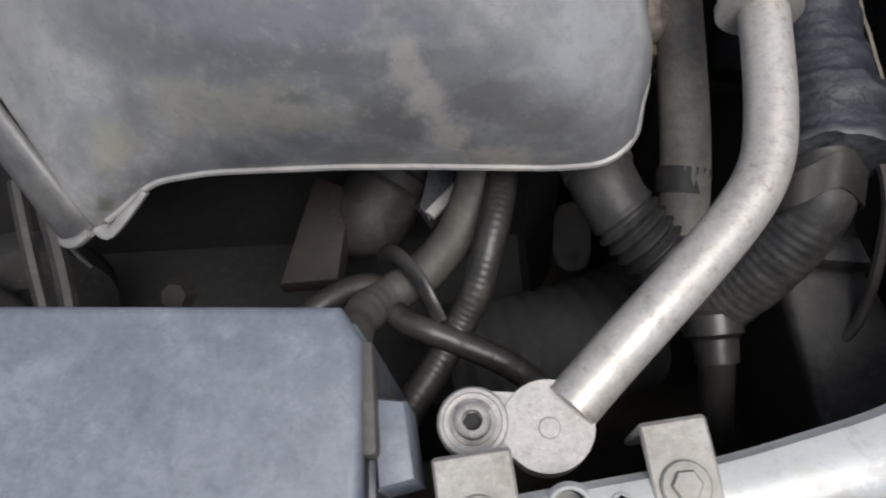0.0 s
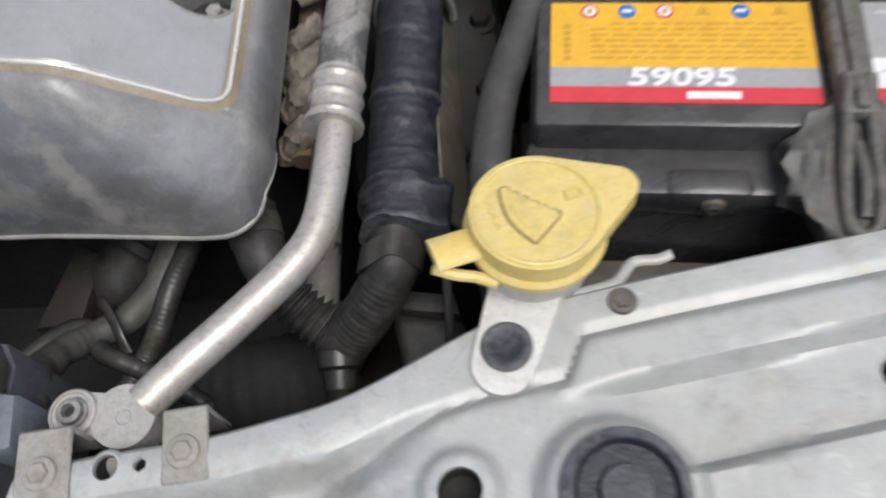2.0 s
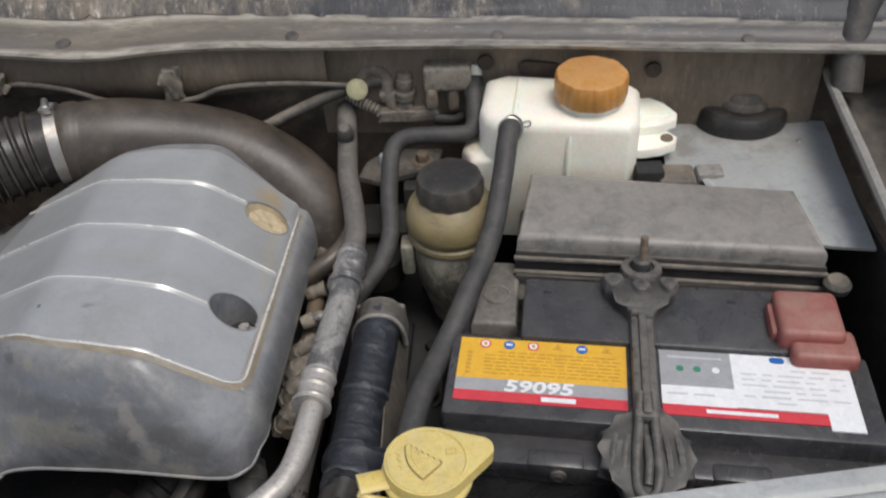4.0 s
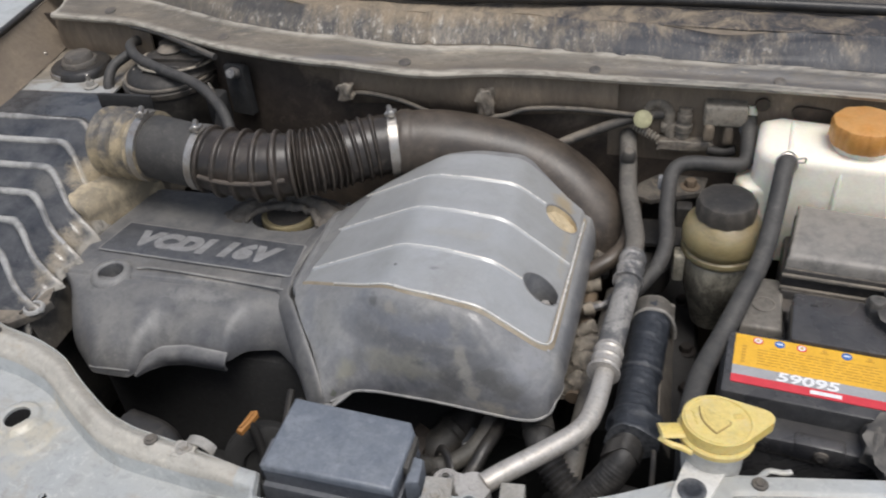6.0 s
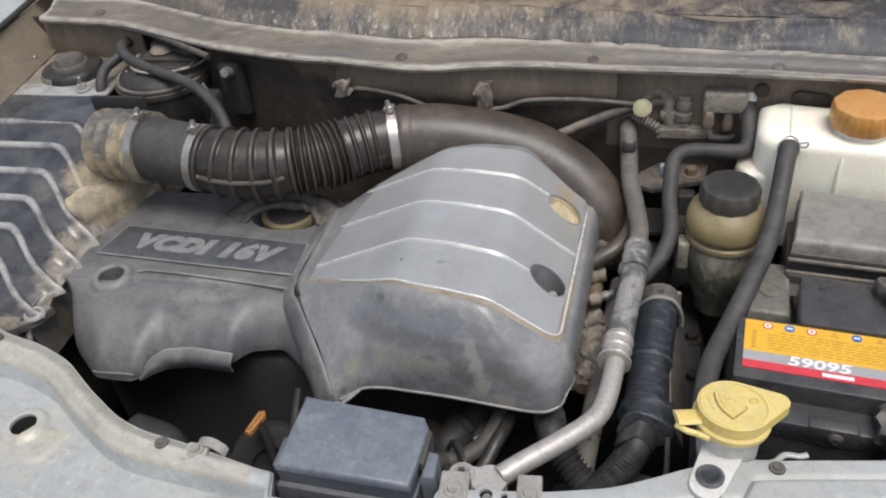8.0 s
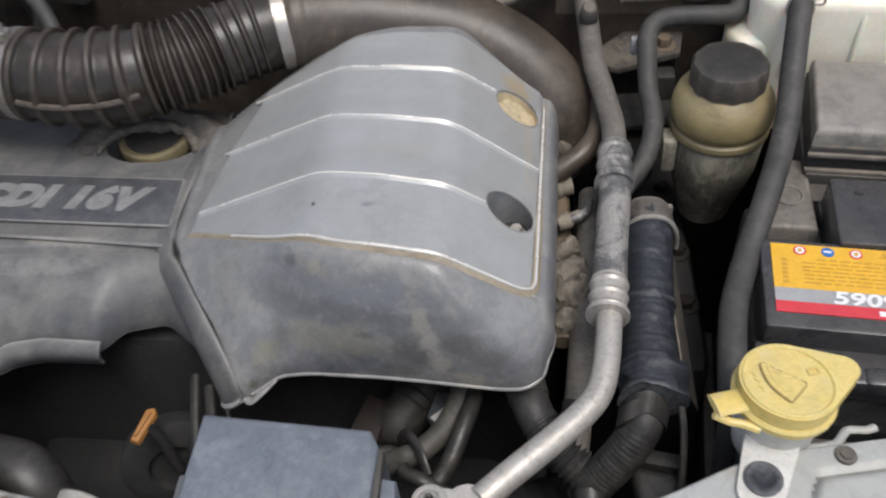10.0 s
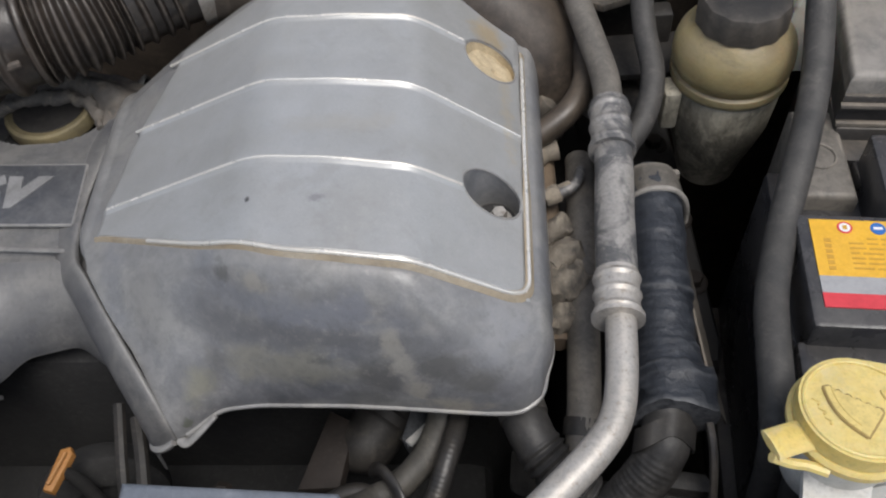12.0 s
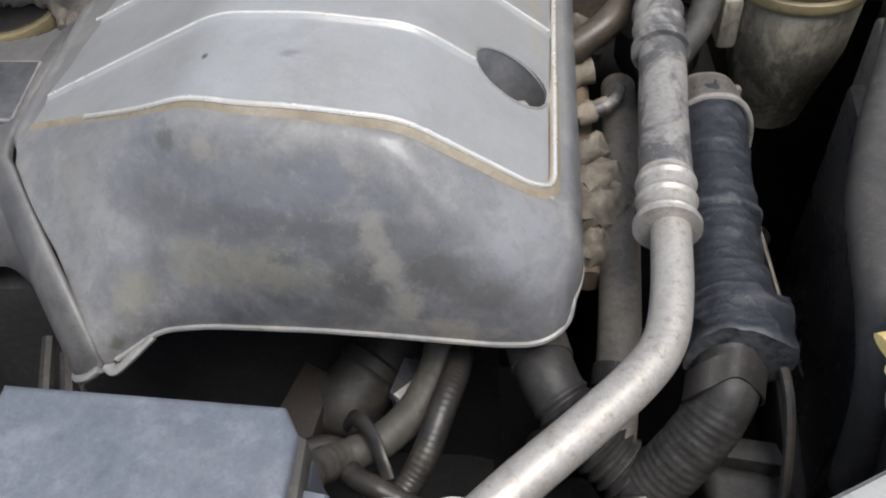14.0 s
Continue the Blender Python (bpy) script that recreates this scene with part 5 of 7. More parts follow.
for vtx in bpy.data.objects["sleeve"].data.vertices:
    k = 1 - smooth01(0.19, 0.235, vtx.co.y)
    n_ = noise.noise(vtx.co * 70)
    vtx.co += Vector((1.2, 1.8, 0.5)) * (0.004 * n_ * k) + Vector((0.006 * k * max(0, vtx.co.x - 0.205) / 0.02, 0, 0)) + Vector((1, 1, 1)) * 0.0008 * noise.noise(vtx.co * 160)
part("bare_end", tube([(0.2005, 0.190, 0.909), (0.198, 0.174, 0.904), (0.190, 0.163, 0.893), (0.178, 0.154, 0.878), (0.166, 0.148, 0.862), (0.160, 0.144, 0.85)], 0.0155, 170, 20, lambda u, ln: 0.0138 + 0.0001 * math.sin(u * 170) * smooth01(0.2, 0.35, u) + 0.0005 * noise.noise((u * 16, 0, 9))), CORR, wh, "dirty ribbed rubber elbow")
part("collar", grid(30, 6, lambda u, v: (0.1985 - 0.003 * v + 0.0168 * math.cos(5.6 * u - 1.2), 0.180 - 0.012 * v + 0.002 * math.sin(17 * u), 0.906 - 0.004 * v + (0.0168 + 0.0012 * math.sin(31 * u)) * math.sin(5.6 * u - 1.2)), 0.0012), GRIMY, wh, "crumpled dirty tape at the end")
hood = part("hood", grid(28, 12, lambda u, v: (0.2155 + 0.0225 * math.copysign(abs(math.cos(math.pi * u)) ** 0.85, math.cos(math.pi * u)), 0.330 + 0.026 * v, 0.900 + 0.037 * max(0.0, math.sin(math.pi * u)) ** 0.85 - 0.004 * v * v), 0.003), PIPE, wh, "grey half shell over the hose")
part("hood_back", box((0.194, 0.354, 0.88), (0.237, 0.360, 0.922), 0.004), PIPE, hood)
part("hood_lip", tube([(0.2155 + 0.0225 * math.copysign(abs(math.cos(a)) ** 0.85, math.cos(a)), 0.330, 0.900 + 0.037 * math.sin(a) ** 0.85) for a in np.linspace(0.02, 3.12, 24)], 0.002, 60, 8), SHELL, hood)
part("guard", grid(8, 30, lambda u, v: (0.226 + 0.012 * u, 0.19 + 0.15 * v, 0.918 - 0.03 * u + 0.002 * noise.noise((v * 30, u, 0))), 0.0012), DIRTY, wh, "torn guard strip along the hose")
part("stay", tube([(0.222, 0.205, 0.906), (0.224, 0.17, 0.90), (0.222, 0.140, 0.865), (0.214, 0.128, 0.85)], 0.0025, 30, 8), BLACK, wh, "thin black stay rod")

part_hose = thing("return_hose", "dusty dark rubber hose running low behind the pipe", "hose", (0.165, 0.25, 0.86))
part("band", tube([(0.1545, 0.19, 0.878), (0.1565, 0.2, 0.8815)], 0.0114, 6, 20), GRIMY, part_hose)
part("hose", tube([(0.152, 0.165, 0.865), (0.158, 0.21, 0.885), (0.167, 0.30, 0.892), (0.173, 0.36, 0.895), (0.176, 0.40, 0.89)], 0.0105, 50, 18), PIPE, part_hose)

corr = thing("corrugated_hose", "grey-black corrugated plastic hose under the cover", "hose", (0.14, 0.18, 0.86))
part("hose", tube([(0.117, 0.222, 0.885), (0.121, 0.203, 0.884), (0.127, 0.188, 0.880), (0.137, 0.175, 0.874), (0.150, 0.163, 0.866), (0.165, 0.152, 0.858)], 0.0148, 150, 20, lambda u, ln: 0.0140 + 0.0013 * math.sin(u * 120) * smooth01(0.40, 0.48, u) + 0.0005 * noise.noise((u * 12, 4, 0))), CORR, corr)

part("band", tube([(0.1185, 0.214, 0.8845), (0.1215, 0.2015, 0.8838)], 0.0150, 6, 24), CLAY2, corr, "dusty end band")

snork = thing("air_duct_box", "dark dusty plastic duct box low behind crossmember", "duct", (0.2, 0.14, 0.8))
part("body", prism([(0.190, 0.164), (0.228, 0.157), (0.262, 0.085), (0.205, 0.075)], 0.74, 0.862, 0.007, 3, Matrix.Translation((0.2, 0.16, 0.862)) @ pose(0, 0, 0, 14) @ Matrix.Translation((-0.2, -0.16, -0.862))), CORR, snork)
part("neck", prism([(0.187, 0.176), (0.226, 0.169), (0.229, 0.156), (0.189, 0.163)], 0.78, 0.868, 0.003), CORR, snork)
conn = thing("cooling_pipe", "dark ribbed connector with hose going down", "pipe", (0.165, 0.14, 0.8))
part("socket", lathe([(0.013, 0), (0.014, 0.004), (0.014, 0.012), (0.0165, 0.014), (0.0165, 0.022), (0.013, 0.024), (0.012, 0.034), (0.001, 0.034)], 28, Matrix.Translation((0.162, 0.156, 0.866)) @ pose(0, 0, 0, 105) @ Matrix.Diagonal((0.72, 0.72, 1, 1))), RUBBER, conn)
part("hose", tube([(0.162, 0.126, 0.858), (0.162, 0.112, 0.845), (0.164, 0.100, 0.826), (0.172, 0.088, 0.79)], 0.0075, 40, 16), RUBBER, conn)

# ---------------------------------------------------------------- what shows in the dark under the cover
eng = thing("engine_block", "grimy dark engine casting under the cover", "engine", (-0.1, 0.35, 0.5))
# block and sump: near-black colour puts the bay's deep shade into them
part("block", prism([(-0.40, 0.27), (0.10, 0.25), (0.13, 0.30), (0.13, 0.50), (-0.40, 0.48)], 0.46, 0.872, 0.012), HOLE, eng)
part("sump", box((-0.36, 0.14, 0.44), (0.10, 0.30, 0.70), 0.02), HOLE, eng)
part("housing", tube([(0.006, 0.200, 0.818), (0.010, 0.206, 0.821), (0.026, 0.226, 0.829), (0.046, 0.252, 0.838), (0.066, 0.276, 0.846)], 0.02, 50, 28, lambda u, ln: 0.0195 * math.sqrt(max(0.02, 1 - max(0.0, 1 - u / 0.22) ** 2)) + (0.0018 if 0.40 < u < 0.48 else 0) + 0.002 * (u > 0.7)), GRIMY, eng, "dusty cylindrical housing")
part("side_pipe", tube([(0.045, 0.215, 0.826), (0.062, 0.232, 0.836), (0.085, 0.240, 0.846), (0.105, 0.232, 0.852)], 0.010, 40, 14), GRIMY, eng, "dusty curved pipe")
part("far_pipe", tube([(-0.030, 0.238, 0.880), (-0.022, 0.238, 0.880), (-0.014, 0.239, 0.880)], 0.006, 30, 12), DIRTY, eng)
part("bracket", prism([(-0.024, 0.180), (0.004, 0.180), (0.012, 0.225), (-0.006, 0.235)], 0.828, 0.84, 0.003), RUSTDARK, eng, "dark rusty brown bracket plate")
part("lug", prism(stadium((0.124, 0.222), (0.127, 0.245), 0.011), 0.722, 0.728, 0.002), SOIL, eng, "dark lug with a hole")
# black disc on the lug paints the shade of its hole
part("lug_hole", prism(circle((0.124, 0.220), 0.0035, 16), 0.728, 0.7285), HOLE, eng)
# manifold and pulley: near-black colour carries the shade of their depth
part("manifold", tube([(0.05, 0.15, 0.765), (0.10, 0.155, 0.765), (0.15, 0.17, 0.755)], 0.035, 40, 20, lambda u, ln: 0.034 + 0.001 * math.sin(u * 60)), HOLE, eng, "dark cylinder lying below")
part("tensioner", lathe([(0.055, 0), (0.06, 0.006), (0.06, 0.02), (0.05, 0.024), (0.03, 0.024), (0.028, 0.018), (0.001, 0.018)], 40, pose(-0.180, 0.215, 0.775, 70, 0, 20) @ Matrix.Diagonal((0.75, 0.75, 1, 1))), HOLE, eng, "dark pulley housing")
part("belt_cover", tube([(-0.30, 0.165, 0.86), (-0.255, 0.155, 0.855), (-0.235, 0.135, 0.83), (-0.225, 0.12, 0.78)], 0.02, 30, 14, flat=0.5), RUBBER, eng, "grey curved cover edge")
part("side_rib", tube([(-0.128, 0.225, 0.862), (-0.121, 0.19, 0.85), (-0.115, 0.15, 0.84)], 0.0045, 30, 8), GRIMY, eng, "dusty vertical stay")
part("side_rib", tube([(-0.142, 0.235, 0.862), (-0.137, 0.2, 0.85), (-0.13, 0.16, 0.835)], 0.004, 30, 8), GRIMY, eng)

dip = thing("dipstick_tab", "ochre plastic tab on a dark stalk", "dipstick", (-0.175, 0.195, 0.84))
part("tab", prism([(-0.1835, 0.182), (-0.1765, 0.180), (-0.1695, 0.206), (-0.1725, 0.211), (-0.179, 0.209)], 0.848, 0.8535, 0.002), OCHRE, dip)
part("tab_rib", tube([(-0.180, 0.185, 0.8542), (-0.174, 0.206, 0.8542)], 0.0016, 10, 8), OCHRE, dip)
part("stalk", tube([(-0.176, 0.196, 0.850), (-0.170, 0.195, 0.83), (-0.166, 0.19, 0.79)], 0.0045, 16, 10), SOIL, dip)

# wiring near the relay box
loom = thing("wiring_loom", "dusty taped wiring loom tied with straps", "wiring", (0.04, 0.16, 0.85))
part("loom", tube([(0.030, 0.104, 0.922), (0.024, 0.122, 0.912), (0.018, 0.134, 0.896), (0.020, 0.149, 0.880), (0.028, 0.160, 0.870), (0.040, 0.167, 0.866), (0.051, 0.176, 0.866), (0.062, 0.188, 0.868), (0.070, 0.205, 0.872), (0.078, 0.23, 0.88)], 0.0085, 110, 16, lambda u, ln: (0.0080 + 0.0012 * smooth01(0.5, 0.75, u)) * (1 + 0.14 * noise.noise((u * 16, 0, 4)) + 0.05 * noise.noise((u * 60, 3, 4)))), CLAY2, loom)
part("tie", tube([(0.027, 0.181, 0.862), (0.032, 0.178, 0.874), (0.038, 0.172, 0.880), (0.044, 0.163, 0.881), (0.048, 0.154, 0.879), (0.051, 0.147, 0.874)], 0.0040, 40, 12, flat=0.5), RUBBER, loom, "black strap round the loom")
part("conduit", tube([(0.083, 0.215, 0.878), (0.0805, 0.197, 0.882), (0.075, 0.178, 0.883), (0.068, 0.160, 0.876), (0.060, 0.148, 0.868), (0.048, 0.131, 0.862), (0.034, 0.113, 0.858), (0.024, 0.096, 0.84)], 0.0068, 220, 14, lambda u, ln: 0.0066 + 0.00008 * math.sin(u * 330)), RUBBER, loom, "blue-black corrugated conduit")
part("branch", tube([(0.030, 0.160, 0.866), (0.035, 0.150, 0.870), (0.045, 0.144, 0.872), (0.056, 0.139, 0.870), (0.076, 0.129, 0.866), (0.091, 0.119, 0.855)], 0.0055, 60, 12, lambda u, ln: 0.0056 + 0.0006 * noise.noise((u * 20, 1, 0))), RUBBER, loom, "black taped branch")
part("back_wire", tube([(-0.018, 0.146, 0.866), (0.003, 0.161, 0.866), (0.018, 0.166, 0.868), (0.028, 0.164, 0.868)], 0.0060, 30, 10), RUBBER, loom)
part("white_tag", prism([(0.0465, 0.205), (0.0505, 0.2015), (0.0665, 0.2155), (0.0625, 0.2195)], 0.849, 0.852, 0.0006, 1, Matrix.Translation((0, 0, 0.0))), PALE, loom, "torn white paper tag")
part("rust_knob", lathe([(0.008, 0), (0.009, 0.004), (0.006, 0.009), (0.001, 0.01)], 7, pose(-0.073, 0.182, 0.832, 20)), RUSTDARK, loom, "small rusty nut")
part("tag_holder", prism([(0.044, 0.209), (0.048, 0.202), (0.058, 0.210), (0.062, 0.228), (0.050, 0.230)], 0.836, 0.848, 0.001), WRAP, loom, "black tape under the tag")

# connectors along the cover's side
inj = thing("injector_wiring", "clay-caked connectors and pipes beside the cover", "wiring", (0.155, 0.32, 0.88))
for k, (x, y, z, s) in enumerate(((0.147, 0.262, 0.894, 0.008), (0.153, 0.286, 0.898, 0.0115), (0.151, 0.304, 0.901, 0.010), (0.149, 0.326, 0.902, 0.0075))):
    bm = tube([(x - 0.012, y - 0.004, z - 0.012), (x - 0.004, y - 0.002, z - 0.002), (x + 0.004, y + 0.002, z + 0.002), (x + 0.008, y + 0.008, z - 0.006), (x + 0.006, y + 0.012, z - 0.016)], s, 40, 20, lambda u, ln, s=s, k=k: s * (0.80 + 0.25 * math.sin(u * 3.14) + 0.10 * math.copysign(1, math.sin(u * 19 + k))))
    for v in bm.verts:
        v.co += Vector((1, 0.6, 1)) * 0.0030 * noise.noise(v.co * 150) + Vector((1, 1, 1)) * 0.0014 * noise.noise(v.co * 420)
    part("connector", bm, CLAY, inj)
part("banjo", lathe([(0.006, 0), (0.007, 0.01), (0.005, 0.012), (0.005, 0.02), (0.001, 0.02)], 16, pose(0.146, 0.350, 0.909, 0, 80, 20)), CLAY, inj, "caked pipe union")
part("thin_pipe", tube([(0.146, 0.352, 0.912), (0.158, 0.352, 0.913), (0.168, 0.358, 0.914), (0.173, 0.372, 0.912)], 0.0035, 30, 10), ALU_DIRT, inj, "thin grey pipe")
part("union", lathe([(0.009, 0), (0.0105, 0.006), (0.008, 0.010), (0.0085, 0.018), (0.001, 0.018)], 18, pose(0.142, 0.398, 0.902, 0, 85, 10)), CLAY, inj)
part("knob", lathe([(0.010, 0), (0.012, 0.006), (0.009, 0.014), (0.001, 0.016)], 20, pose(0.150, 0.444, 0.90, 0, 40, 0)), DIRTY, inj)
part("knob", lathe([(0.008, 0), (0.010, 0.006), (0.007, 0.012), (0.001, 0.013)], 20, pose(0.156, 0.425, 0.898, 20, 30, 0)), DIRTY, inj)
part("rail", tube([(0.147, 0.25, 0.885), (0.149, 0.32, 0.887), (0.150, 0.40, 0.89)], 0.008, 20, 12), RUST, inj)

# ---------------------------------------------------------------- washer filler
wf = thing("washer_filler", "faded yellow washer filler cap on white neck", "filler cap", (0.26, 0.13, 0.93))
part("neck", lathe([(0.0150, -0.052), (0.0205, -0.046), (0.0228, -0.030), (0.0235, -0.006), (0.025, -0.004), (0.025, 0.002), (0.02, 0.003)], 36, pose(0.265, 0.143, 0.982)), PALE, wf, "grimy white plastic neck")
part("filler_hose", tube([(0.265, 0.143, 0.936), (0.266, 0.142, 0.91), (0.272, 0.140, 0.86), (0.280, 0.138, 0.80)], 0.0150, 24, 18), BLACK, wf, "black hose below the neck")
cap_m = pose(0.2655, 0.1445, 0.986, -5, 3, 3)
part("ring", lathe([(0.0255, -0.006), (0.0285, -0.005), (0.029, -0.001), (0.0275, 0.001), (0.02, 0.001)], 44, cap_m), YELLOW, wf)
ow = hull((0, 0), 0.0268, (0.0328, 0.0085), 0.0090, 28)
lid = part("cap", prism(ow, 0.0015, 0.0105, 0.0025, 3, cap_m), YELLOW, wf)
part("rim", tube([cap_m @ Vector((0.0245 * math.cos(a), 0.0245 * math.sin(a), 0.0106)) for a in (2 * math.pi * i / 40 for i in range(41))], 0.0011, 90, 8), YELLOW, lid)
part("tongue", tube([cap_m @ Vector(p) for p in ((-0.022, -0.006, 0.002), (-0.032, -0.008, 0.002), (-0.0425, -0.011, 0.003))], 0.0075, 20, 14, flat=0.32), YELLOW, lid, "flat pull tongue")
part("strap", tube([cap_m @ Vector(p) for p in ((-0.0425, -0.015, 0.0), (-0.034, -0.0165, -0.004), (-0.026, -0.018, -0.005), (-0.018, -0.022, -0.005))], 0.0025, 24, 8), YELLOW, lid, "thin retaining strap")
fan_a, fan_b, fan_c = Vector((-0.0130, 0.0115, 0)), Vector((0.0078, -0.0040, 0)), Vector((-0.0030, -0.0150, 0))
arc = [fan_a.lerp(fan_c, k / 10) + Vector((-0.0034, -0.0012, 0)) * math.sin(math.pi * k / 10) for k in range(11)]
wave = [fan_b.lerp(fan_a, k / 12) + Vector((0.0011, 0.0015, 0)) * (1 if k % 2 else -0.4) for k in range(1, 12)]
bm = prism([(p.x, p.y) for p in arc + [fan_b] + wave], 0.0100, 0.0122, 0.0004, 1, cap_m)
add_tube(bm, [cap_m @ (p + Vector((0.003, 0.001, 0.0122))) for p in arc[1:9]], 0.0005, 24, 6)
for k in range(3):
    add_tube(bm, [cap_m @ Vector((-0.0185 + 0.001 * k + 0.0013 * math.sin(1.6 * q), 0.003 - 0.005 * k + 0.0012 * q, 0.0107)) for q in range(4)], 0.0006, 14, 6)
for p, q in ((0, 1), (1, 2), (2, 3), (3, 0)):
    c4 = ((0.0125, 0.0035), (0.0185, 0.0050), (0.0180, 0.0090), (0.0120, 0.0075))
    add_tube(bm, [cap_m @ Vector((*c4[p], 0.0107)), cap_m @ Vector((*c4[q], 0.0107))], 0.0007, 6, 6)
part("symbol", bm, SYMBOL, lid, "raised windscreen washer symbol")
bm = tube([cap_m @ (p + Vector((0, 0, 0.0108))) for p in arc], 0.0009, 30, 6)
add_tube(bm, [cap_m @ (p + Vector((0, 0, 0.0108))) for p in (fan_c, fan_b, *wave, fan_a)], 0.0009, 60, 6)
# outline paints the relief's shadow together with its dirt
part("symbol_edge", bm, OCHRE_DIRT_SHADOW, lid, "dirt and painted shadow along the edge of the symbol")
br = part("bracket", prism(hull((0.2480, 0.0950), 0.0128, (0.2600, 0.1270), 0.0150, 24), 0.9585, 0.9645, 0.0015), PALE, wf, "pale mounting tab")
part("push_pin", lathe([(0.0102, 0), (0.0105, 0.002), (0.0092, 0.0034), (0.0066, 0.0032), (0.005, 0.0022), (0.001, 0.0025)], 32, pose(0.250, 0.1015, 0.9645)), WRAP, br, "black push pin")
part("hook", tube([(0.278, 0.126, 0.955), (0.298, 0.131, 0.952), (0.308, 0.141, 0.950), (0.319, 0.142, 0.949), (0.325, 0.144, 0.949)], 0.0026, 40, 10, flat=0.7), PAINT, wf, "small white hose hook")

# ---------------------------------------------------------------- battery, standing turned
bat = thing("battery", "black car battery with amber, grey and red label", "battery", (0.279, 0.2185, 0.79), -7.0, local=True)
Z = 0.175
part("case", box((-0.008, -0.034, -0.02), (0.295, 0.125, Z - 0.032), 0.004), BATT, bat)
lidp = part("lid", box((-0.006, -0.012, Z - 0.036), (0.292, 0.064, Z - 0.0005), 0.003), BATT, bat)
part("front_rail", box((-0.010, -0.036, Z - 0.040), (0.297, -0.008, Z - 0.020), 0.004), BATT, bat)
part("lid_back", box((0.045, 0.060, Z - 0.036), (0.262, 0.125, Z + 0.004), 0.003), BATT, bat)
part("terminal_step", box((-0.006, 0.060, Z - 0.07), (0.05, 0.125, Z - 0.045), 0.003), BATT, bat)
for u in (0.055, 0.178):
    part("handle_recess", box((u, -0.037, Z - 0.040), (u + 0.04, -0.022, Z - 0.018), 0.004), BATT, lidp)
    part("vent_plug", lathe([(0.006, 0), (0.006, 0.002), (0.003, 0.0035), (0.001, 0.003)], 16, pose(u + 0.022, -0.037, Z - 0.028, 90)), BLACK, lidp)
for u in (0.06, 0.12, 0.20):
    # black bars on the lid paint the shade inside the slots
    part("slot", box((u, 0.108, Z + 0.0035), (u + 0.006, 0.111, Z + 0.0046), 0.0003, 1), HOLE, lidp)


def label(name, lo, hi, mat, z=0.0003, text=""):
    return part(name, box((lo[0], lo[1], Z - 0.001 + z), (hi[0], hi[1], Z + z), 0), mat, bat, text)


label("amber_label", (0.001, 0.020), (0.1225, 0.059), LAB_Y, 0.0004, "amber warning label with round signs")
label("grey_label", (0.001, 0.009), (0.1225, 0.020), LAB_G, 0.0004, "grey label band with battery number")
label("red_label", (0.001, 0.0), (0.1225, 0.009), LAB_R, 0.0004, "red label band")
label("side_grey_label", (0.146, 0.026), (0.196, 0.059), LAB_G, 0.0004, "grey information label")
label("white_label", (0.196, 0.010), (0.277, 0.059), LAB_W, 0.0004, "white printed sticker")
label("white_band", (0.146, 0.009), (0.196, 0.026), LAB_W, 0.0004)
label("red_label", (0.146, 0.0), (0.255, 0.009), LAB_R, 0.0006, "red label band")
label("white_corner", (0.255, -0.004), (0.277, 0.012), LAB_W, 0.0005)
letters("battery_number", "59095", 0.0142, pose(0.036, 0.0096, Z + 0.0008), LAB_W, bat, bold=0.0004, shear=0.12, depth=0.0001, stretch=1.38, label="white number 59095")
part("brand_bar", box((0.063, 0.0024, Z), (0.087, 0.0064, Z + 0.0006), 0), LAB_W, bat, "white brand lettering as a bar")
for k, (mat, ring) in enumerate(((LAB_W, LAB_R), (LAB_B, None), (LAB_W, LAB_R), (LAB_Y, INK), (LAB_B, None), (LAB_Y, INK))):
    u = 0.0195 + k * 0.0178
    kk = 3 if k in (3, 5) else 20
    outline = [(u + 0.0042 * math.cos(2 * math.pi * i / kk + 1.571), 0.0535 + 0.0042 * math.sin(2 * math.pi * i / kk + 1.571)) for i in range(kk)]
    s1 = part("warning_sign", prism(outline, Z, Z + 0.0006), ring or mat, bat, "small round warning sign" if kk == 20 else "small triangular warning sign")
    if ring:
        part("sign_face", prism([(u + (x - u) * 0.72, 0.0535 + (y - 0.0535) * 0.72) for x, y in outline], Z, Z + 0.0008), mat, s1)
        part("sign_mark", box((u - 0.0012, 0.052, Z), (u + 0.0012, 0.055, Z + 0.0009), 0), INK, s1)
    else:
        part("sign_mark", box((u - 0.0024, 0.0528, Z), (u + 0.0024, 0.0546, Z + 0.0008), 0), LAB_W, s1)
bm = bmesh.new()
random.seed(4)
for r_ in range(7):
    v = 0.0455 - r_ * 0.0034
    u = 0.020 if r_ else 0.03
    while u < 0.116:
        w = random.uniform(0.004, 0.011)
        add_box(bm, (u, v, Z), (min(u + w, 0.118), v + 0.0011, Z + 0.0006), 0)
        u += w + 0.0018
for k in range(6):
    add_box(bm, (0.007, 0.024 + k * 0.0038, Z), (0.0105, 0.0265 + k * 0.0038, Z + 0.0006), 0)
part("small_print", bm, INK, bat, "lines of tiny print as bars")
bm = bmesh.new()
for r_ in range(8):
    v = 0.050 - r_ * 0.005
    u = 0.202
    while u < 0.27:
        w = random.uniform(0.006, 0.02)
        if random.random() < 0.7:
            add_box(bm, (u, v, Z), (min(u + w, 0.272), v + 0.0013, Z + 0.0006), 0)
        u += w + 0.004
for u in (0.15, 0.168):
    add_box(bm, (u, 0.018, Z), (u + 0.014, 0.0195, Z + 0.0006), 0)
add_box(bm, (0.152, 0.052, Z), (0.19, 0.0535, Z + 0.0006), 0)
part("small_print", bm, GREYINK, bat, "grey print as bars")
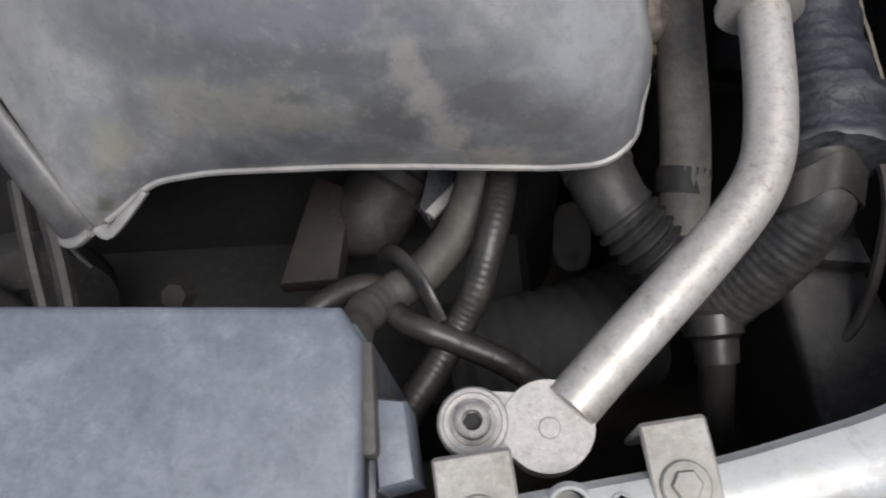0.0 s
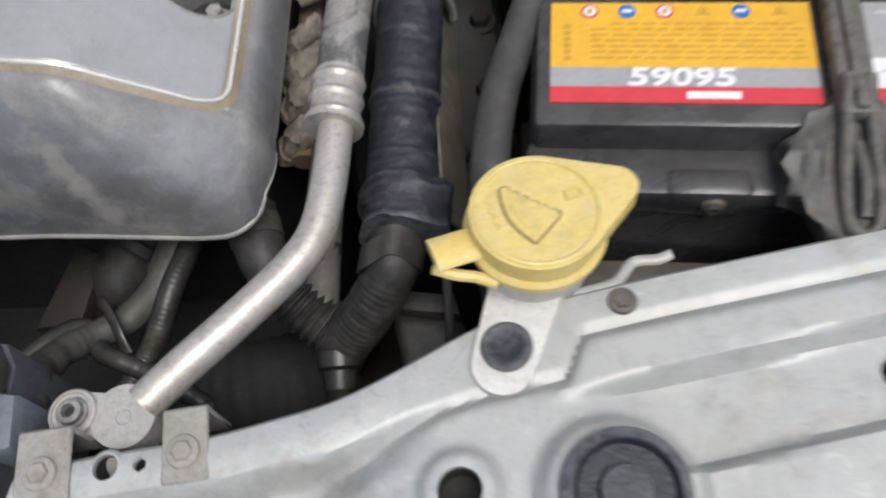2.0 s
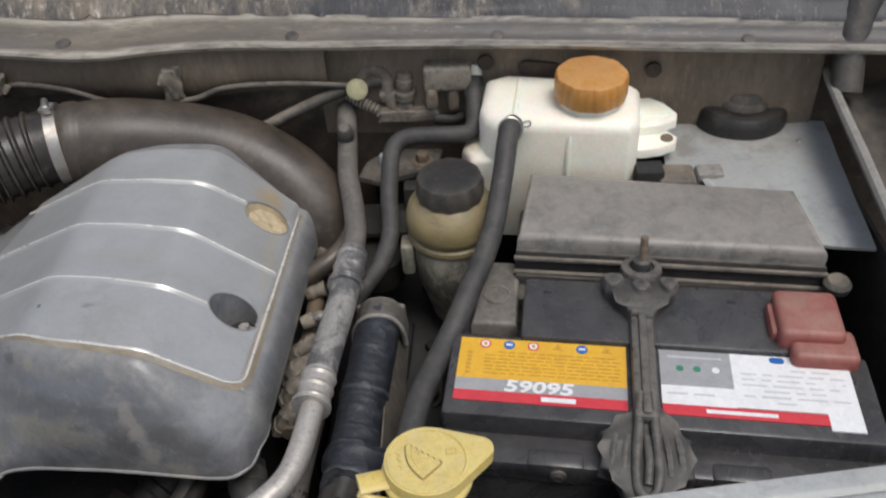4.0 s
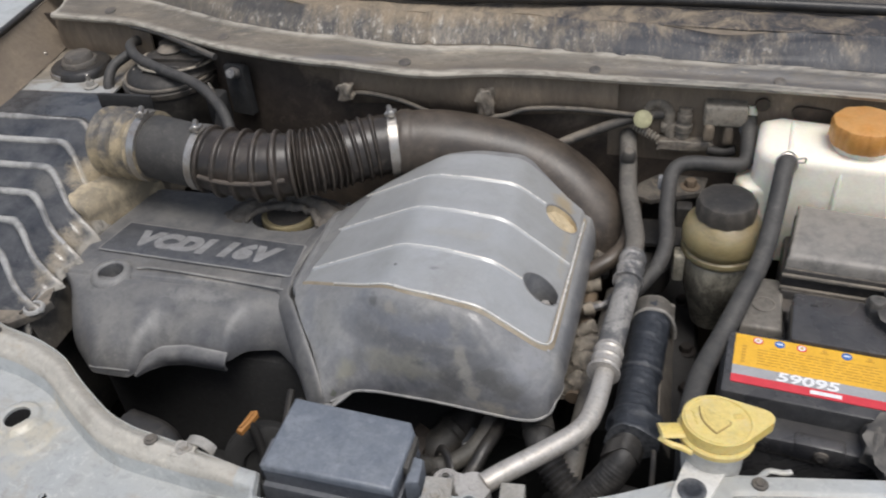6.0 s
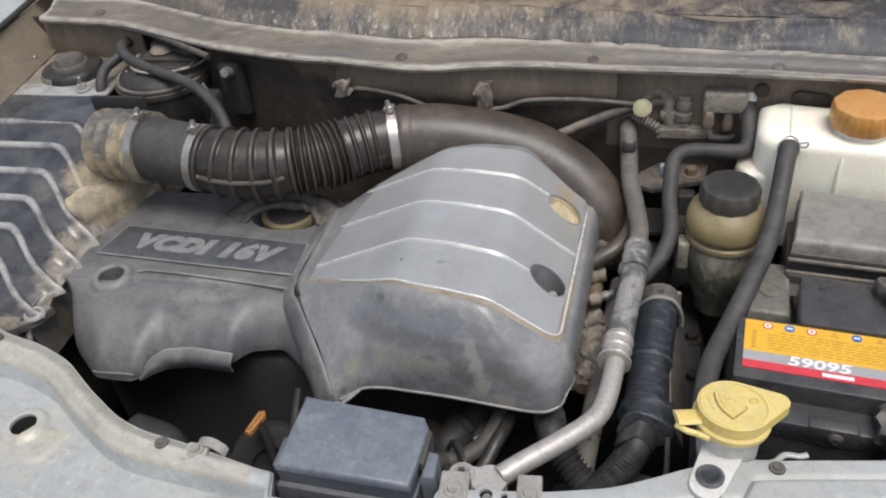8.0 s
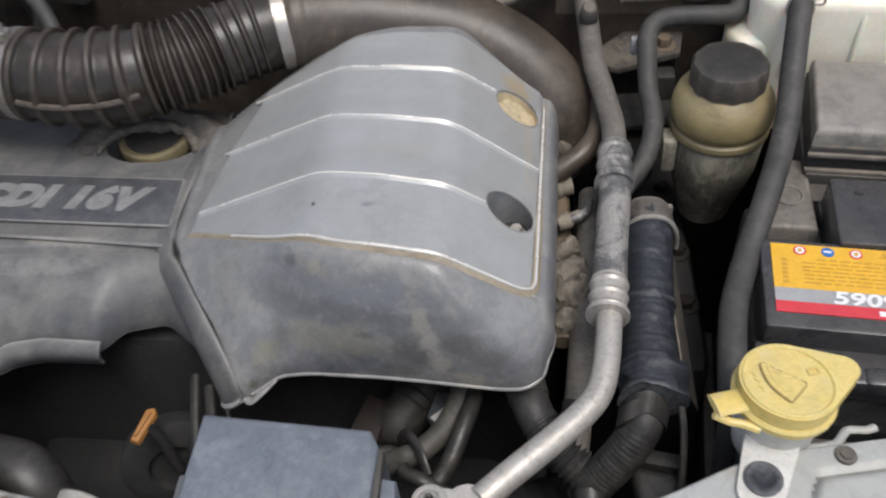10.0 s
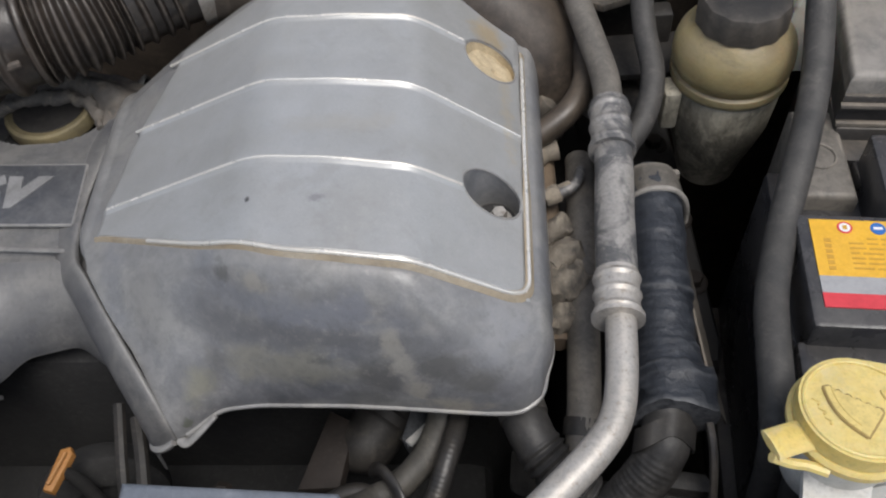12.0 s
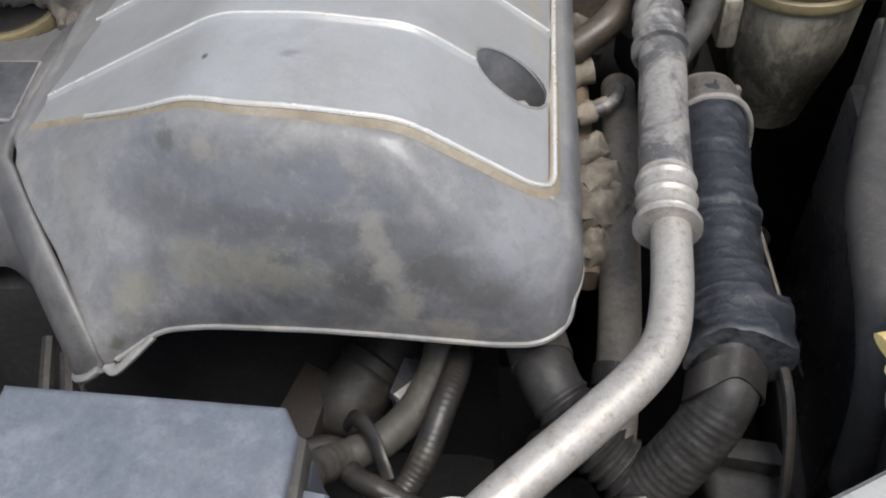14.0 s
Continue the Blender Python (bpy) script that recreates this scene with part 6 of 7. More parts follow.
for u, mt in ((0.160, GREENINK), (0.172, GREENINK), (0.185, LAB_W)):
    part("print_dot", prism(circle((u, 0.042), 0.0027, 14), Z, Z + 0.0006), mt, bat)
part("print_dot", prism(stadium((0.226, 0.055), (0.231, 0.055), 0.0028), Z, Z + 0.0006), LAB_B, bat, "blue oval mark as plain shape")
part("brand_bar", box((0.175, 0.003, Z), (0.222, 0.006, Z + 0.0009), 0), LAB_W, bat)

clampb = thing("battery_clamp", "rusty dark hold-down strap with threaded rod over the battery", "clamp", (0.279, 0.2185, 0.79), -7.0, local=True)
xs = 0.134
part("strap", box((xs - 0.0085, -0.012, Z + 0.001), (xs + 0.0085, 0.10, Z + 0.011), 0.003), CLAMP, clampb)
part("strap_rib", box((xs - 0.003, -0.010, Z + 0.010), (xs + 0.003, 0.098, Z + 0.014), 0.002), CLAMP, clampb)
bm = prism([(xs - 0.009, 0.080), (xs + 0.009, 0.080), (xs + 0.016, 0.094), (xs + 0.026, 0.103), (xs + 0.028, 0.116), (xs + 0.019, 0.122), (xs + 0.010, 0.119), (xs, 0.123), (xs - 0.010, 0.119), (xs - 0.019, 0.124), (xs - 0.029, 0.118), (xs - 0.027, 0.105), (xs - 0.016, 0.094)], Z + 0.003, Z + 0.015, 0.004, 3)
bmesh.ops.subdivide_edges(bm, edges=bm.edges[:], cuts=2, use_grid_fill=True)
for v in bm.verts:
    v.co += Vector((0.5, 0.5, 1.0)) * 0.0028 * noise.noise(v.co * 90)
top_fork = part("top_fork", bm, CLAMP, clampb, "lumpy dusty upper end")
for q, r_ in (((xs - 0.021, 0.113), 0.0085), ((xs + 0.021, 0.112), 0.0075), ((xs, 0.108), 0.0075)):
    part("lug", lathe([(r_, 0), (r_ * 1.05, 0.005), (r_ * 0.8, 0.009), (r_ * 0.3, 0.0105), (0.0005, 0.0107)], 20, pose(q[0], q[1], Z + 0.010), lambda a: 1 + 0.10 * math.sin(3 * a)), CLAMP, top_fork)
low_m = Matrix.Translation((0, 0, Z)) @ pose(0, 0, 0, 12) @ Matrix.Translation((0, 0, -Z))
low_fork = [(xs - 0.009, 0.004), (xs + 0.009, 0.004), (xs + 0.018, -0.010), (xs + 0.030, -0.018), (xs + 0.029, -0.032), (xs + 0.031, -0.046), (xs + 0.020, -0.050), (xs + 0.014, -0.062), (xs + 0.005, -0.067), (xs - 0.005, -0.067), (xs - 0.014, -0.061), (xs - 0.020, -0.049), (xs - 0.031, -0.044), (xs - 0.029, -0.030), (xs - 0.031, -0.018), (xs - 0.018, -0.010)]
bm = prism(low_fork, Z - 0.010, Z + 0.004, 0.004, 3, low_m)
bmesh.ops.subdivide_edges(bm, edges=bm.edges[:], cuts=2, use_grid_fill=True)
for v in bm.verts:
    v.co += Vector((0.4, 0.4, 1.0)) * 0.0030 * noise.noise(v.co * 80)
fork = part("lower_fork", bm, CLAMP, clampb, "widened dirty lower end")
for k in (-1, 1):
    part("fork_rib", tube([low_m @ Vector(p) for p in ((xs + 0.0045 * k, 0.010, Z + 0.010), (xs + 0.0055 * k, -0.015, Z + 0.008), (xs + 0.0072 * k, -0.040, Z + 0.006), (xs + 0.0060 * k, -0.056, Z + 0.005), (xs, -0.0625, Z + 0.004))], 0.0034, 50, 10, lambda u, ln, k=k: 0.0034 + 0.0008 * noise.noise((u * 7, k, 3))), CLAMP, fork, "raised rail that ends in a loop")
    for q in (0.014, 0.022):
        part("wing_flute", tube([low_m @ Vector(p) for p in ((xs + (q - 0.003) * k, -0.014, Z + 0.002), (xs + q * k, -0.030, Z + 0.004), (xs + (q + 0.001) * k, -0.046, Z + 0.002))], 0.0026, 24, 8, lambda u, ln, k=k: 0.0024 + 0.0010 * noise.noise((u * 6, k, 8))), CLAMP, fork)
part("fork_bolt", tube([low_m @ Vector(p) for p in ((xs, -0.020, Z + 0.004), (xs + 0.001, -0.038, Z + 0.0075), (xs, -0.054, Z + 0.006))], 0.0030, 24, 10), CLAMP, fork, "rusty hooked rod end")
part("wing_washer", lathe([(0.0155, 0), (0.0165, 0.003), (0.0155, 0.006), (0.010, 0.007), (0.009, 0.005), (0.0075, 0.005), (0.007, 0.012), (0.005, 0.014), (0.001, 0.014)], 24, pose(xs + 0.001, 0.128, Z + 0.012, -10)), CLAMP, clampb, "dusty nut and washer")
part("threaded_rod", tube([(xs + 0.001, 0.124, Z + 0.01), (xs + 0.001, 0.128, Z + 0.025), (xs + 0.001, 0.132, Z + 0.046)], 0.0032, 60, 10, lambda u, ln: 0.003 + 0.0003 * math.sin(u * 200)), RUST, clampb)

redc = thing("terminal_cover", "faded red plastic battery terminal cover", "terminal cover", (0.279, 0.2185, 0.79), -7.0, local=True)
part("cap", box((0.230, 0.064, Z - 0.005), (0.276, 0.112, Z + 0.020), 0.006, 3), REDCAP, redc)
part("flap", box((0.238, 0.050, Z - 0.008), (0.284, 0.080, Z + 0.012), 0.005, 3), REDCAP, redc)
part("hinge", box((0.226, 0.072, Z - 0.004), (0.233, 0.104, Z + 0.012), 0.003), REDCAP, redc)

tray = thing("battery_tray", "black plastic battery tray wall", "battery tray", (0.279, 0.2185, 0.79), -7.0, local=True)
part("front_wall", box((-0.016, -0.052, -0.08), (0.31, -0.044, 0.085), 0.003), BLACK, tray)
part("rail", box((-0.016, -0.056, 0.082), (0.31, -0.040, 0.094), 0.003), BLACK, tray)
part("floor", box((-0.016, -0.05, -0.08), (0.31, 0.13, -0.025), 0.004), BLACK, tray)

fb = thing("fuse_box", "dusty grey-topped black fuse box behind battery", "fuse box", (0.279, 0.2185, 0.79), -7.0, local=True)
lid_outline = [(0.036, 0.157), (0.280, 0.155), (0.268, 0.236), (0.042, 0.246)]
lid = part("lid", prism(lid_outline, Z + 0.004, Z + 0.021, 0.006, 3), FUSE, fb)
part("lid_skirt", prism([(0.0350, 0.1545), (0.2815, 0.1525), (0.2695, 0.2375), (0.0410, 0.2475)], Z - 0.024, Z + 0.006, 0.002), BLACK, lid, "black lid skirt")
for k, (dy, dz) in enumerate(((0.1530, -0.001), (0.1505, -0.014), (0.1465, -0.027))):
    part("ridge", tube([(0.034, dy, Z + dz), (0.12, dy - 0.0005, Z + dz + 0.0004), (0.20, dy - 0.001, Z + dz), (0.283, dy - 0.0015, Z + dz)], 0.0024, 40, 8), DIRTY, lid, "dusty moulded ridge")
part("body", box((0.034, 0.146, Z - 0.09), (0.272, 0.238, Z - 0.014), 0.004), BLACK, fb)
part("ledge", box((0.036, 0.128, Z - 0.055), (0.286, 0.152, Z - 0.024), 0.004), BLACK, fb)
part("latch", lathe([(0.010, 0), (0.011, 0.006), (0.008, 0.010), (0.001, 0.010)], 20, pose(0.290, 0.146, Z - 0.010)), DIRTY, fb)

rel = thing("relay_holder", "dusty grey-brown plastic relay holder", "relay", (0.31, 0.33, 0.9), -7.0)
part("body", prism([(0.294, 0.310), (0.3305, 0.3055), (0.337, 0.378), (0.330, 0.381), (0.309, 0.383)], 0.88, 0.947, 0.004, 3), PIPE, rel)
part("emboss", tube([(0.316 + 0.010 * math.cos(a), 0.340 + 0.010 * math.sin(a), 0.9475) for a in (2 * math.pi * i / 24 for i in range(25))], 0.0009, 48, 6), PIPE, rel, "embossed ring")
part("lug", box((0.336, 0.318, 0.93), (0.348, 0.338, 0.944), 0.003), DIRTY, rel)

# ---------------------------------------------------------------- coolant tank
tank = thing("coolant_tank", "milky white plastic coolant tank with orange cap", "coolant tank", (0.37, 0.49, 0.9))
part("body", prism([(0.306, 0.500), (0.311, 0.484), (0.324, 0.4735), (0.436, 0.460), (0.447, 0.470), (0.456, 0.525), (0.445, 0.540), (0.334, 0.562), (0.313, 0.552)], 0.90, 1.030, 0.012, 4), TANK, tank)
part("belly", prism([(0.289, 0.50), (0.297, 0.479), (0.350, 0.474), (0.360, 0.52), (0.302, 0.552)], 0.90, 0.987, 0.008, 3), TANK, tank)
for k in range(2):
    x = 0.334 + 0.05 * k
    part("seam", tube([(x, 0.4725 - 0.006 * k, 0.96), (x + 0.001, 0.4735 - 0.006 * k, 1.014), (x + 0.004, 0.486, 1.0292), (x + 0.012, 0.545, 1.0292)], 0.0026, 30, 8), TANK, tank, "moulded seam")
cm = pose(0.406, 0.501, 1.033)
part("neck", lathe([(0.027, -0.01), (0.027, 0.012), (0.024, 0.013)], 32, cm), TANK, tank)
part("cap", lathe([(0.030, 0.003), (0.032, 0.006), (0.032, 0.0225), (0.0305, 0.026), (0.0275, 0.0273), (0.001, 0.0277)], 90, cm, lambda a: 1 + 0.022 * math.copysign(abs(math.cos(4.5 * a)) ** 0.5, math.cos(9 * a))), ORANGE, tank, "dusty orange screw cap")
part("arm", prism([(0.440, 0.545), (0.440, 0.500), (0.456, 0.494), (0.474, 0.498), (0.488, 0.506), (0.4905, 0.516), (0.482, 0.534), (0.470, 0.545)], 0.996, 1.006, 0.003, 3), TANK, tank, "white mounting arm")
part("arm_foot", prism([(0.438, 0.503), (0.438, 0.474), (0.452, 0.472), (0.470, 0.475), (0.484, 0.482), (0.487, 0.492), (0.480, 0.503)], 0.986, 0.9955, 0.003), TANK, tank, "white lower step of the arm")
part("arm_rib", tube([(0.446, 0.506, 1.0065), (0.466, 0.508, 1.0065), (0.482, 0.514, 1.006)], 0.0018, 20, 8), TANK, tank, "moulded rib on the arm")
part("arm_bolt", hexbolt(bmesh.new(), (0.4765, 0.4885, 0.9955), 0.0036, 0.003), RUST, tank)
part("nipple", lathe([(0.007, 0), (0.008, 0.01), (0.006, 0.018), (0.001, 0.018)], 18, pose(0.3030, 0.5655, 1.0185, -8, 0)), TANK, tank)
stay = thing("tank_stay", "dull grey metal stay under the tank arm", "bracket", (0.48, 0.46, 0.92))
part("web", prism([(0.466, 0.450), (0.500, 0.446), (0.503, 0.478), (0.466, 0.480)], 0.92, 0.976, 0.006, 3), DIRTY, stay)
part("tab", box((0.500, 0.452, 0.965), (0.524, 0.470, 0.980), 0.003), SHELL, stay)
# solid black block added where there is only a shaded gap
part("gap", box((0.446, 0.455, 0.90), (0.471, 0.475, 0.982), 0.002), HOLE, stay, "black block in place of the shaded gap beside the stay")

th1 = thing("coolant_hose", "thick dusty black rubber hose from the coolant tank", "hose", (0.3, 0.33, 0.95))
part("hose", tube([(0.337, 0.478, 1.018), (0.3340, 0.468, 1.029), (0.3295, 0.450, 1.025), (0.3235, 0.42, 1.005), (0.312, 0.37, 0.984), (0.293, 0.32, 0.970), (0.277, 0.283, 0.958), (0.259, 0.236, 0.956), (0.2515, 0.203, 0.956), (0.2485, 0.178, 0.950), (0.249, 0.158, 0.925), (0.251, 0.147, 0.87)], 0.0091, 90, 20), HOSE, th1)
part("spring_clip", tube([(0.3325 + 0.0099 * math.cos(a), 0.462 + 0.004 * math.sin(a), 1.0282 + 0.0099 * math.sin(a)) for a in (2 * math.pi * i / 20 for i in range(21))], 0.0012, 50, 6), STEEL, th1, "wire spring clip")
part("clip_ear", tube([(0.3412, 0.463, 1.0305), (0.3488, 0.463, 1.0305), (0.3493, 0.463, 1.0355), (0.3412, 0.463, 1.034)], 0.0009, 20, 6), STEEL, th1)
th2 = thing("bleed_hose", "thin dusty black rubber hose with tight bends", "hose", (0.24, 0.46, 0.95))
part("hose", tube([(0.303, 0.566, 1.022), (0.3025, 0.552, 1.018), (0.302, 0.530, 1.008), (0.301, 0.514, 1.001), (0.294, 0.505, 0.998), (0.275, 0.502, 0.999), (0.246, 0.502, 0.999), (0.232, 0.500, 0.996), (0.2245, 0.492, 0.990), (0.2225, 0.476, 0.982), (0.222, 0.448, 0.968), (0.224, 0.415, 0.955), (0.216, 0.390, 0.942), (0.202, 0.374, 0.930), (0.188, 0.362, 0.915)], 0.0082, 140, 16), HOSE, th2)
part("end_clip", lathe([(0.0095, 0), (0.0095, 0.008), (0.008, 0.009)], 20, pose(0.3025, 0.556, 1.012, 60)), WRAP, th2)
part("elbow_clip", box((0.211, 0.492, 0.968), (0.218, 0.500, 0.984), 0.002), LAB_G, th2, "pale grey clip")

loop = thing("vacuum_hose_loop", "short brown dusty hose loop beside the cover", "hose", (0.17, 0.45, 0.92))
part("hose", tube([(0.150, 0.452, 0.900), (0.153, 0.468, 0.918), (0.160, 0.486, 0.930), (0.171, 0.493, 0.934), (0.181, 0.480, 0.934), (0.185, 0.456, 0.932), (0.180, 0.433, 0.930), (0.168, 0.414, 0.927), (0.150, 0.403, 0.920), (0.132, 0.398, 0.912)], 0.0092, 90, 18), TUBE, loop)
plate = thing("engine_bracket", "tan dusty metal bracket plate with a bolt", "bracket", (0.22, 0.55, 0.93))
part("plate", prism([(0.184, 0.523), (0.205, 0.513), (0.262, 0.535), (0.270, 0.575), (0.222, 0.580), (0.190, 0.548)], 0.934, 0.940, 0.002), COLLAR, plate)
part("web", box((0.196, 0.545, 0.84), (0.262, 0.551, 0.935), 0.002), GRIMY, plate)
part("bolt", hexbolt(bmesh.new(), (0.248, 0.545, 0.940), 0.0070, 0.010), RUST, plate)

# ---------------------------------------------------------------- power steering reservoir
ps = thing("fluid_reservoir", "yellowed grimy fluid reservoir with black screw cap", "reservoir", (0.281, 0.425, 0.88))
pm = pose(0.2785, 0.426, 0.0)
part("cap", lathe([(0.0275, 0.9875), (0.0292, 0.989), (0.0292, 1.003), (0.0272, 1.007), (0.021, 1.0085), (0.001, 1.009)], 48, pm, lambda a: 1 + 0.02 * math.cos(12 * a)), DRUM, ps, "dusty black ribbed screw cap")
part("bowl", lathe([(0.0365, 0.942), (0.0390, 0.944), (0.0400, 0.947), (0.0395, 0.951), (0.0375, 0.9525), (0.0375, 0.9545), (0.0398, 0.957), (0.0405, 0.962), (0.0400, 0.970), (0.0380, 0.977), (0.0340, 0.983), (0.029, 0.987), (0.027, 0.989), (0.02, 0.9895)], 48, pm), FLUID, ps)
part("base", lathe([(0.022, 0.85), (0.026, 0.868), (0.032, 0.890), (0.0355, 0.905), (0.0378, 0.940), (0.036, 0.944)], 48, pm, lambda a: 1 + 0.02 * math.cos(3 * a)), FLUID_DIRT, ps, "grimy lower bowl")
part("ear", box((0.232, 0.405, 0.912), (0.244, 0.425, 0.945), 0.003), FLUID_DIRT, ps)

# ---------------------------------------------------------------- intake
def fromto(p, q, n=4):
    p, q = Vector(p), Vector(q)
    return [p.lerp(q, i / (n - 1)) for i in range(n)]


air = thing("intake_hose", "dusty black bellows intake hose with steel clamps", "intake hose", (-0.25, 0.45, 1.0))
part("cuff", tube([(-0.436, 0.460, 1.010), (-0.405, 0.455, 1.013), (-0.367, 0.4495, 1.0135)], 0.042, 60, 36, lambda u, ln: 0.0402 + 0.0032 * max(-0.45, math.sin(u * 26))), CUFF, air, "mud-caked rubber cuff")
part("sleeve", tube([(-0.369, 0.4495, 1.0135), (-0.335, 0.4445, 1.011), (-0.298, 0.440, 1.008)], 0.039, 30, 36, lambda u, ln: 0.038 - 0.001 * u), HOSE, air)


def ridges(u, centres, w, h):
    return sum(h * math.exp(-((u - c) / w) ** 4) for c in centres)


def bellows(u, ln):
    return 0.0345 + 0.0035 * math.sin(u * math.pi) ** 0.7 + ridges(u, (0.05, 0.24, 0.43, 0.62, 0.80, 0.96), 0.028, 0.0046)


def fine_bellows(u, ln):
    r = 0.0355 + 0.001 * (1 - u)
    if u < 0.5:
        return r + 0.0026 * math.sin(u * 2 * math.pi * 15)
    if u < 0.86:
        return r + 0.0030 * max(0.0, math.sin(u * 2 * math.pi * 9)) - 0.001
    return r - 0.001


part("bellows", tube([(-0.300, 0.440, 1.008), (-0.268, 0.4385, 1.004), (-0.242, 0.4395, 1.0015), (-0.213, 0.444, 1.001), (-0.190, 0.451, 1.001)], 0.04, 140, 40, bellows), BELLOWS, air, "wide ribbed bellows")
part("bellows", tube([(-0.193, 0.450, 1.001), (-0.170, 0.460, 1.0005), (-0.145, 0.477, 1.0005), (-0.115, 0.494, 1.002), (-0.090, 0.504, 1.003)], 0.04, 240, 40, fine_bellows), BELLOWS, air, "finely pleated bellows")
part("long_rib", tube([(-0.292, 0.4025, 1.0075), (-0.268, 0.3985, 1.0050), (-0.242, 0.3985, 1.0035), (-0.213, 0.4030, 1.0030), (-0.192, 0.4120, 1.0035)], 0.0028, 40, 8), BELLOWS, air, "moulded lengthwise rib")
part("duct", tube([(-0.092, 0.504, 1.003), (-0.05, 0.515, 0.998), (0.0, 0.523, 0.989), (0.06, 0.522, 0.976), (0.11, 0.508, 0.955), (0.145, 0.488, 0.925), (0.16, 0.475, 0.89)], 0.042, 100, 36, lambda u, ln: 0.037 + 0.004 * smooth01(0.01, 0.2, u) - 0.003 * u + 0.0018 * (abs(u - 0.05) < 0.02)), TUBE, air, "smooth grey-brown duct")


def hose_clamp(p, q, r):
    o = part("clamp", tube(fromto(p, q), r, 8, 40), STEEL, air, "bright steel band clamp")
    m_ = (Vector(p) + Vector(q)) / 2
    bm = box((m_.x - 0.006, m_.y - 0.008, m_.z + r - 0.002), (m_.x + 0.006, m_.y + 0.006, m_.z + r + 0.004), 0.002)
    add_lathe(bm, [(0.0030, -0.010), (0.0033, -0.009), (0.0033, 0.005), (0.0042, 0.0052), (0.0042, 0.009), (0.003, 0.0100), (0.001, 0.0100)], 16, Matrix.Translation((m_.x, m_.y - 0.002, m_.z + r + 0.0045)) @ pose(0, 0, 0, 90, 0, 25))
    part("clamp_screw", bm, STEEL, o)


hose_clamp((-0.378, 0.4510, 1.0137), (-0.368, 0.4497, 1.0135), 0.0425)
hose_clamp((-0.3055, 0.4407, 1.0086), (-0.2965, 0.4398, 1.0078), 0.0392)
hose_clamp((-0.095, 0.5025, 1.0028), (-0.085, 0.5058, 1.0028), 0.0388)

box_air = thing("air_filter_box", "black ribbed air filter box with dusty edges", "air filter box", (-0.55, 0.42, 0.9))


def airbox(u, v):
    """Top skin that slopes to the front; its raised ribs run over the rounded side and down."""
    y = 0.215 + 0.365 * v
    x = -0.82 + 0.392 * u
    top = min(1.010, 0.940 + 0.28 * (y - 0.245))
    t = min(1.0, max(0.0, (x + 0.500) / 0.072))
    z = 0.930 + (top - 0.930) * math.sqrt(max(0.0, 1 - t ** 2.2))
    k = ((y + 0.062 * smooth01(0.0, 1.0, (x + 0.515) / 0.085) - 0.443) / 0.040) % 1.0
    rib = math.exp(-((k - 0.5) / 0.16) ** 2)
    z += 0.004 * rib * (1 - 0.6 * smooth01(0.75, 1.0, t)) * (1 - smooth01(0.80, 0.84, v))
    x += 0.013 * rib * smooth01(0.4, 0.9, t) * (1 - smooth01(0.355, 0.385, y))
    z -= 0.03 * (1 - smooth01(0.0, 0.07, v)) ** 2
    return x, y, z


part("lid", grid(120, 260, airbox, 0.003), AIRBOX, box_air)
for n_ in range(7):
    crest_y = 0.263 + 0.040 * n_
    path_ = []
    for u in np.linspace(0.05, 0.75 if n_ == 6 else 0.955, 40):
        x = -0.82 + 0.392 * u
        y = crest_y - 0.062 * smooth01(0.0, 1.0, (x + 0.515) / 0.085)
        path_.append(Vector(airbox(u, min(1, max(0, (y - 0.215) / 0.365)))) - Vector((0.001, 0, 0.002)))
    # pale bead: dust, with the highlight put into its colour
    part("bead", tube(path_, 0.005, 120, 10, lambda u, ln, n_=n_: 0.0050 - 0.0026 * smooth01(0.74, 0.95, u) + 0.0008 * noise.noise((u * 30, n_, 1))), BEAD, box_air, "raised bead, dust and highlight in its pale colour")
bm = prism([(-0.52, 0.385), (-0.436, 0.374), (-0.400, 0.480), (-0.50, 0.515)], 0.88, 0.976, 0.012, 3)
bmesh.ops.subdivide_edges(bm, edges=[e for e in bm.edges if e.calc_length() > 0.02], cuts=9, use_grid_fill=True)
for v in bm.verts:
    v.co.z -= 0.020 * smooth01(-0.445, -0.400, v.co.x) * smooth01(0.93, 0.976, v.co.z)
    v.co += Vector((0.8, 0.5, 1)) * (0.0034 * noise.noise(v.co * 45) + 0.0016 * noise.noise(v.co * 150))
part("neck", bm, NECK, box_air, "mud-caked neck under the outlet")
part("skirt", grid(6, 60, lambda u, v: (-0.434 + 0.012 * u - 0.005 * v, 0.23 + 0.36 * v, 0.937 - 0.06 * u), 0.003), DIRTY, box_air, "dusty lower wall")
part("flange", prism([(-0.78, 0.205), (-0.44, 0.215), (-0.420, 0.235), (-0.414, 0.255), (-0.425, 0.268), (-0.435, 0.31), (-0.47, 0.31), (-0.78, 0.25)], 0.925, 0.9345, 0.003), DIRTY, box_air, "grey flange with a lug")
part("lug_bolt", hexbolt(bmesh.new(), (-0.427, 0.241, 0.9345), 0.0042, 0.002, False), DIRTY, box_air)
part("ear_ring", lathe([(0.0070, 0), (0.0078, 0.0022), (0.0098, 0.0026), (0.0112, 0.0012), (0.0118, -0.001)], 28, pose(-0.427, 0.241, 0.9345), None, (False, False)), BEAD, box_air, "worn rim of the bolt ear")
part("side_wall", box((-0.78, 0.26, 0.70), (-0.45, 0.58, 0.93), 0.01), BLACK, box_air)

# ---------------------------------------------------------------- vacuum unit in the back corner
vac = thing("vacuum_unit", "round black actuator with hoses in the corner", "actuator", (-0.42, 0.62, 0.95))
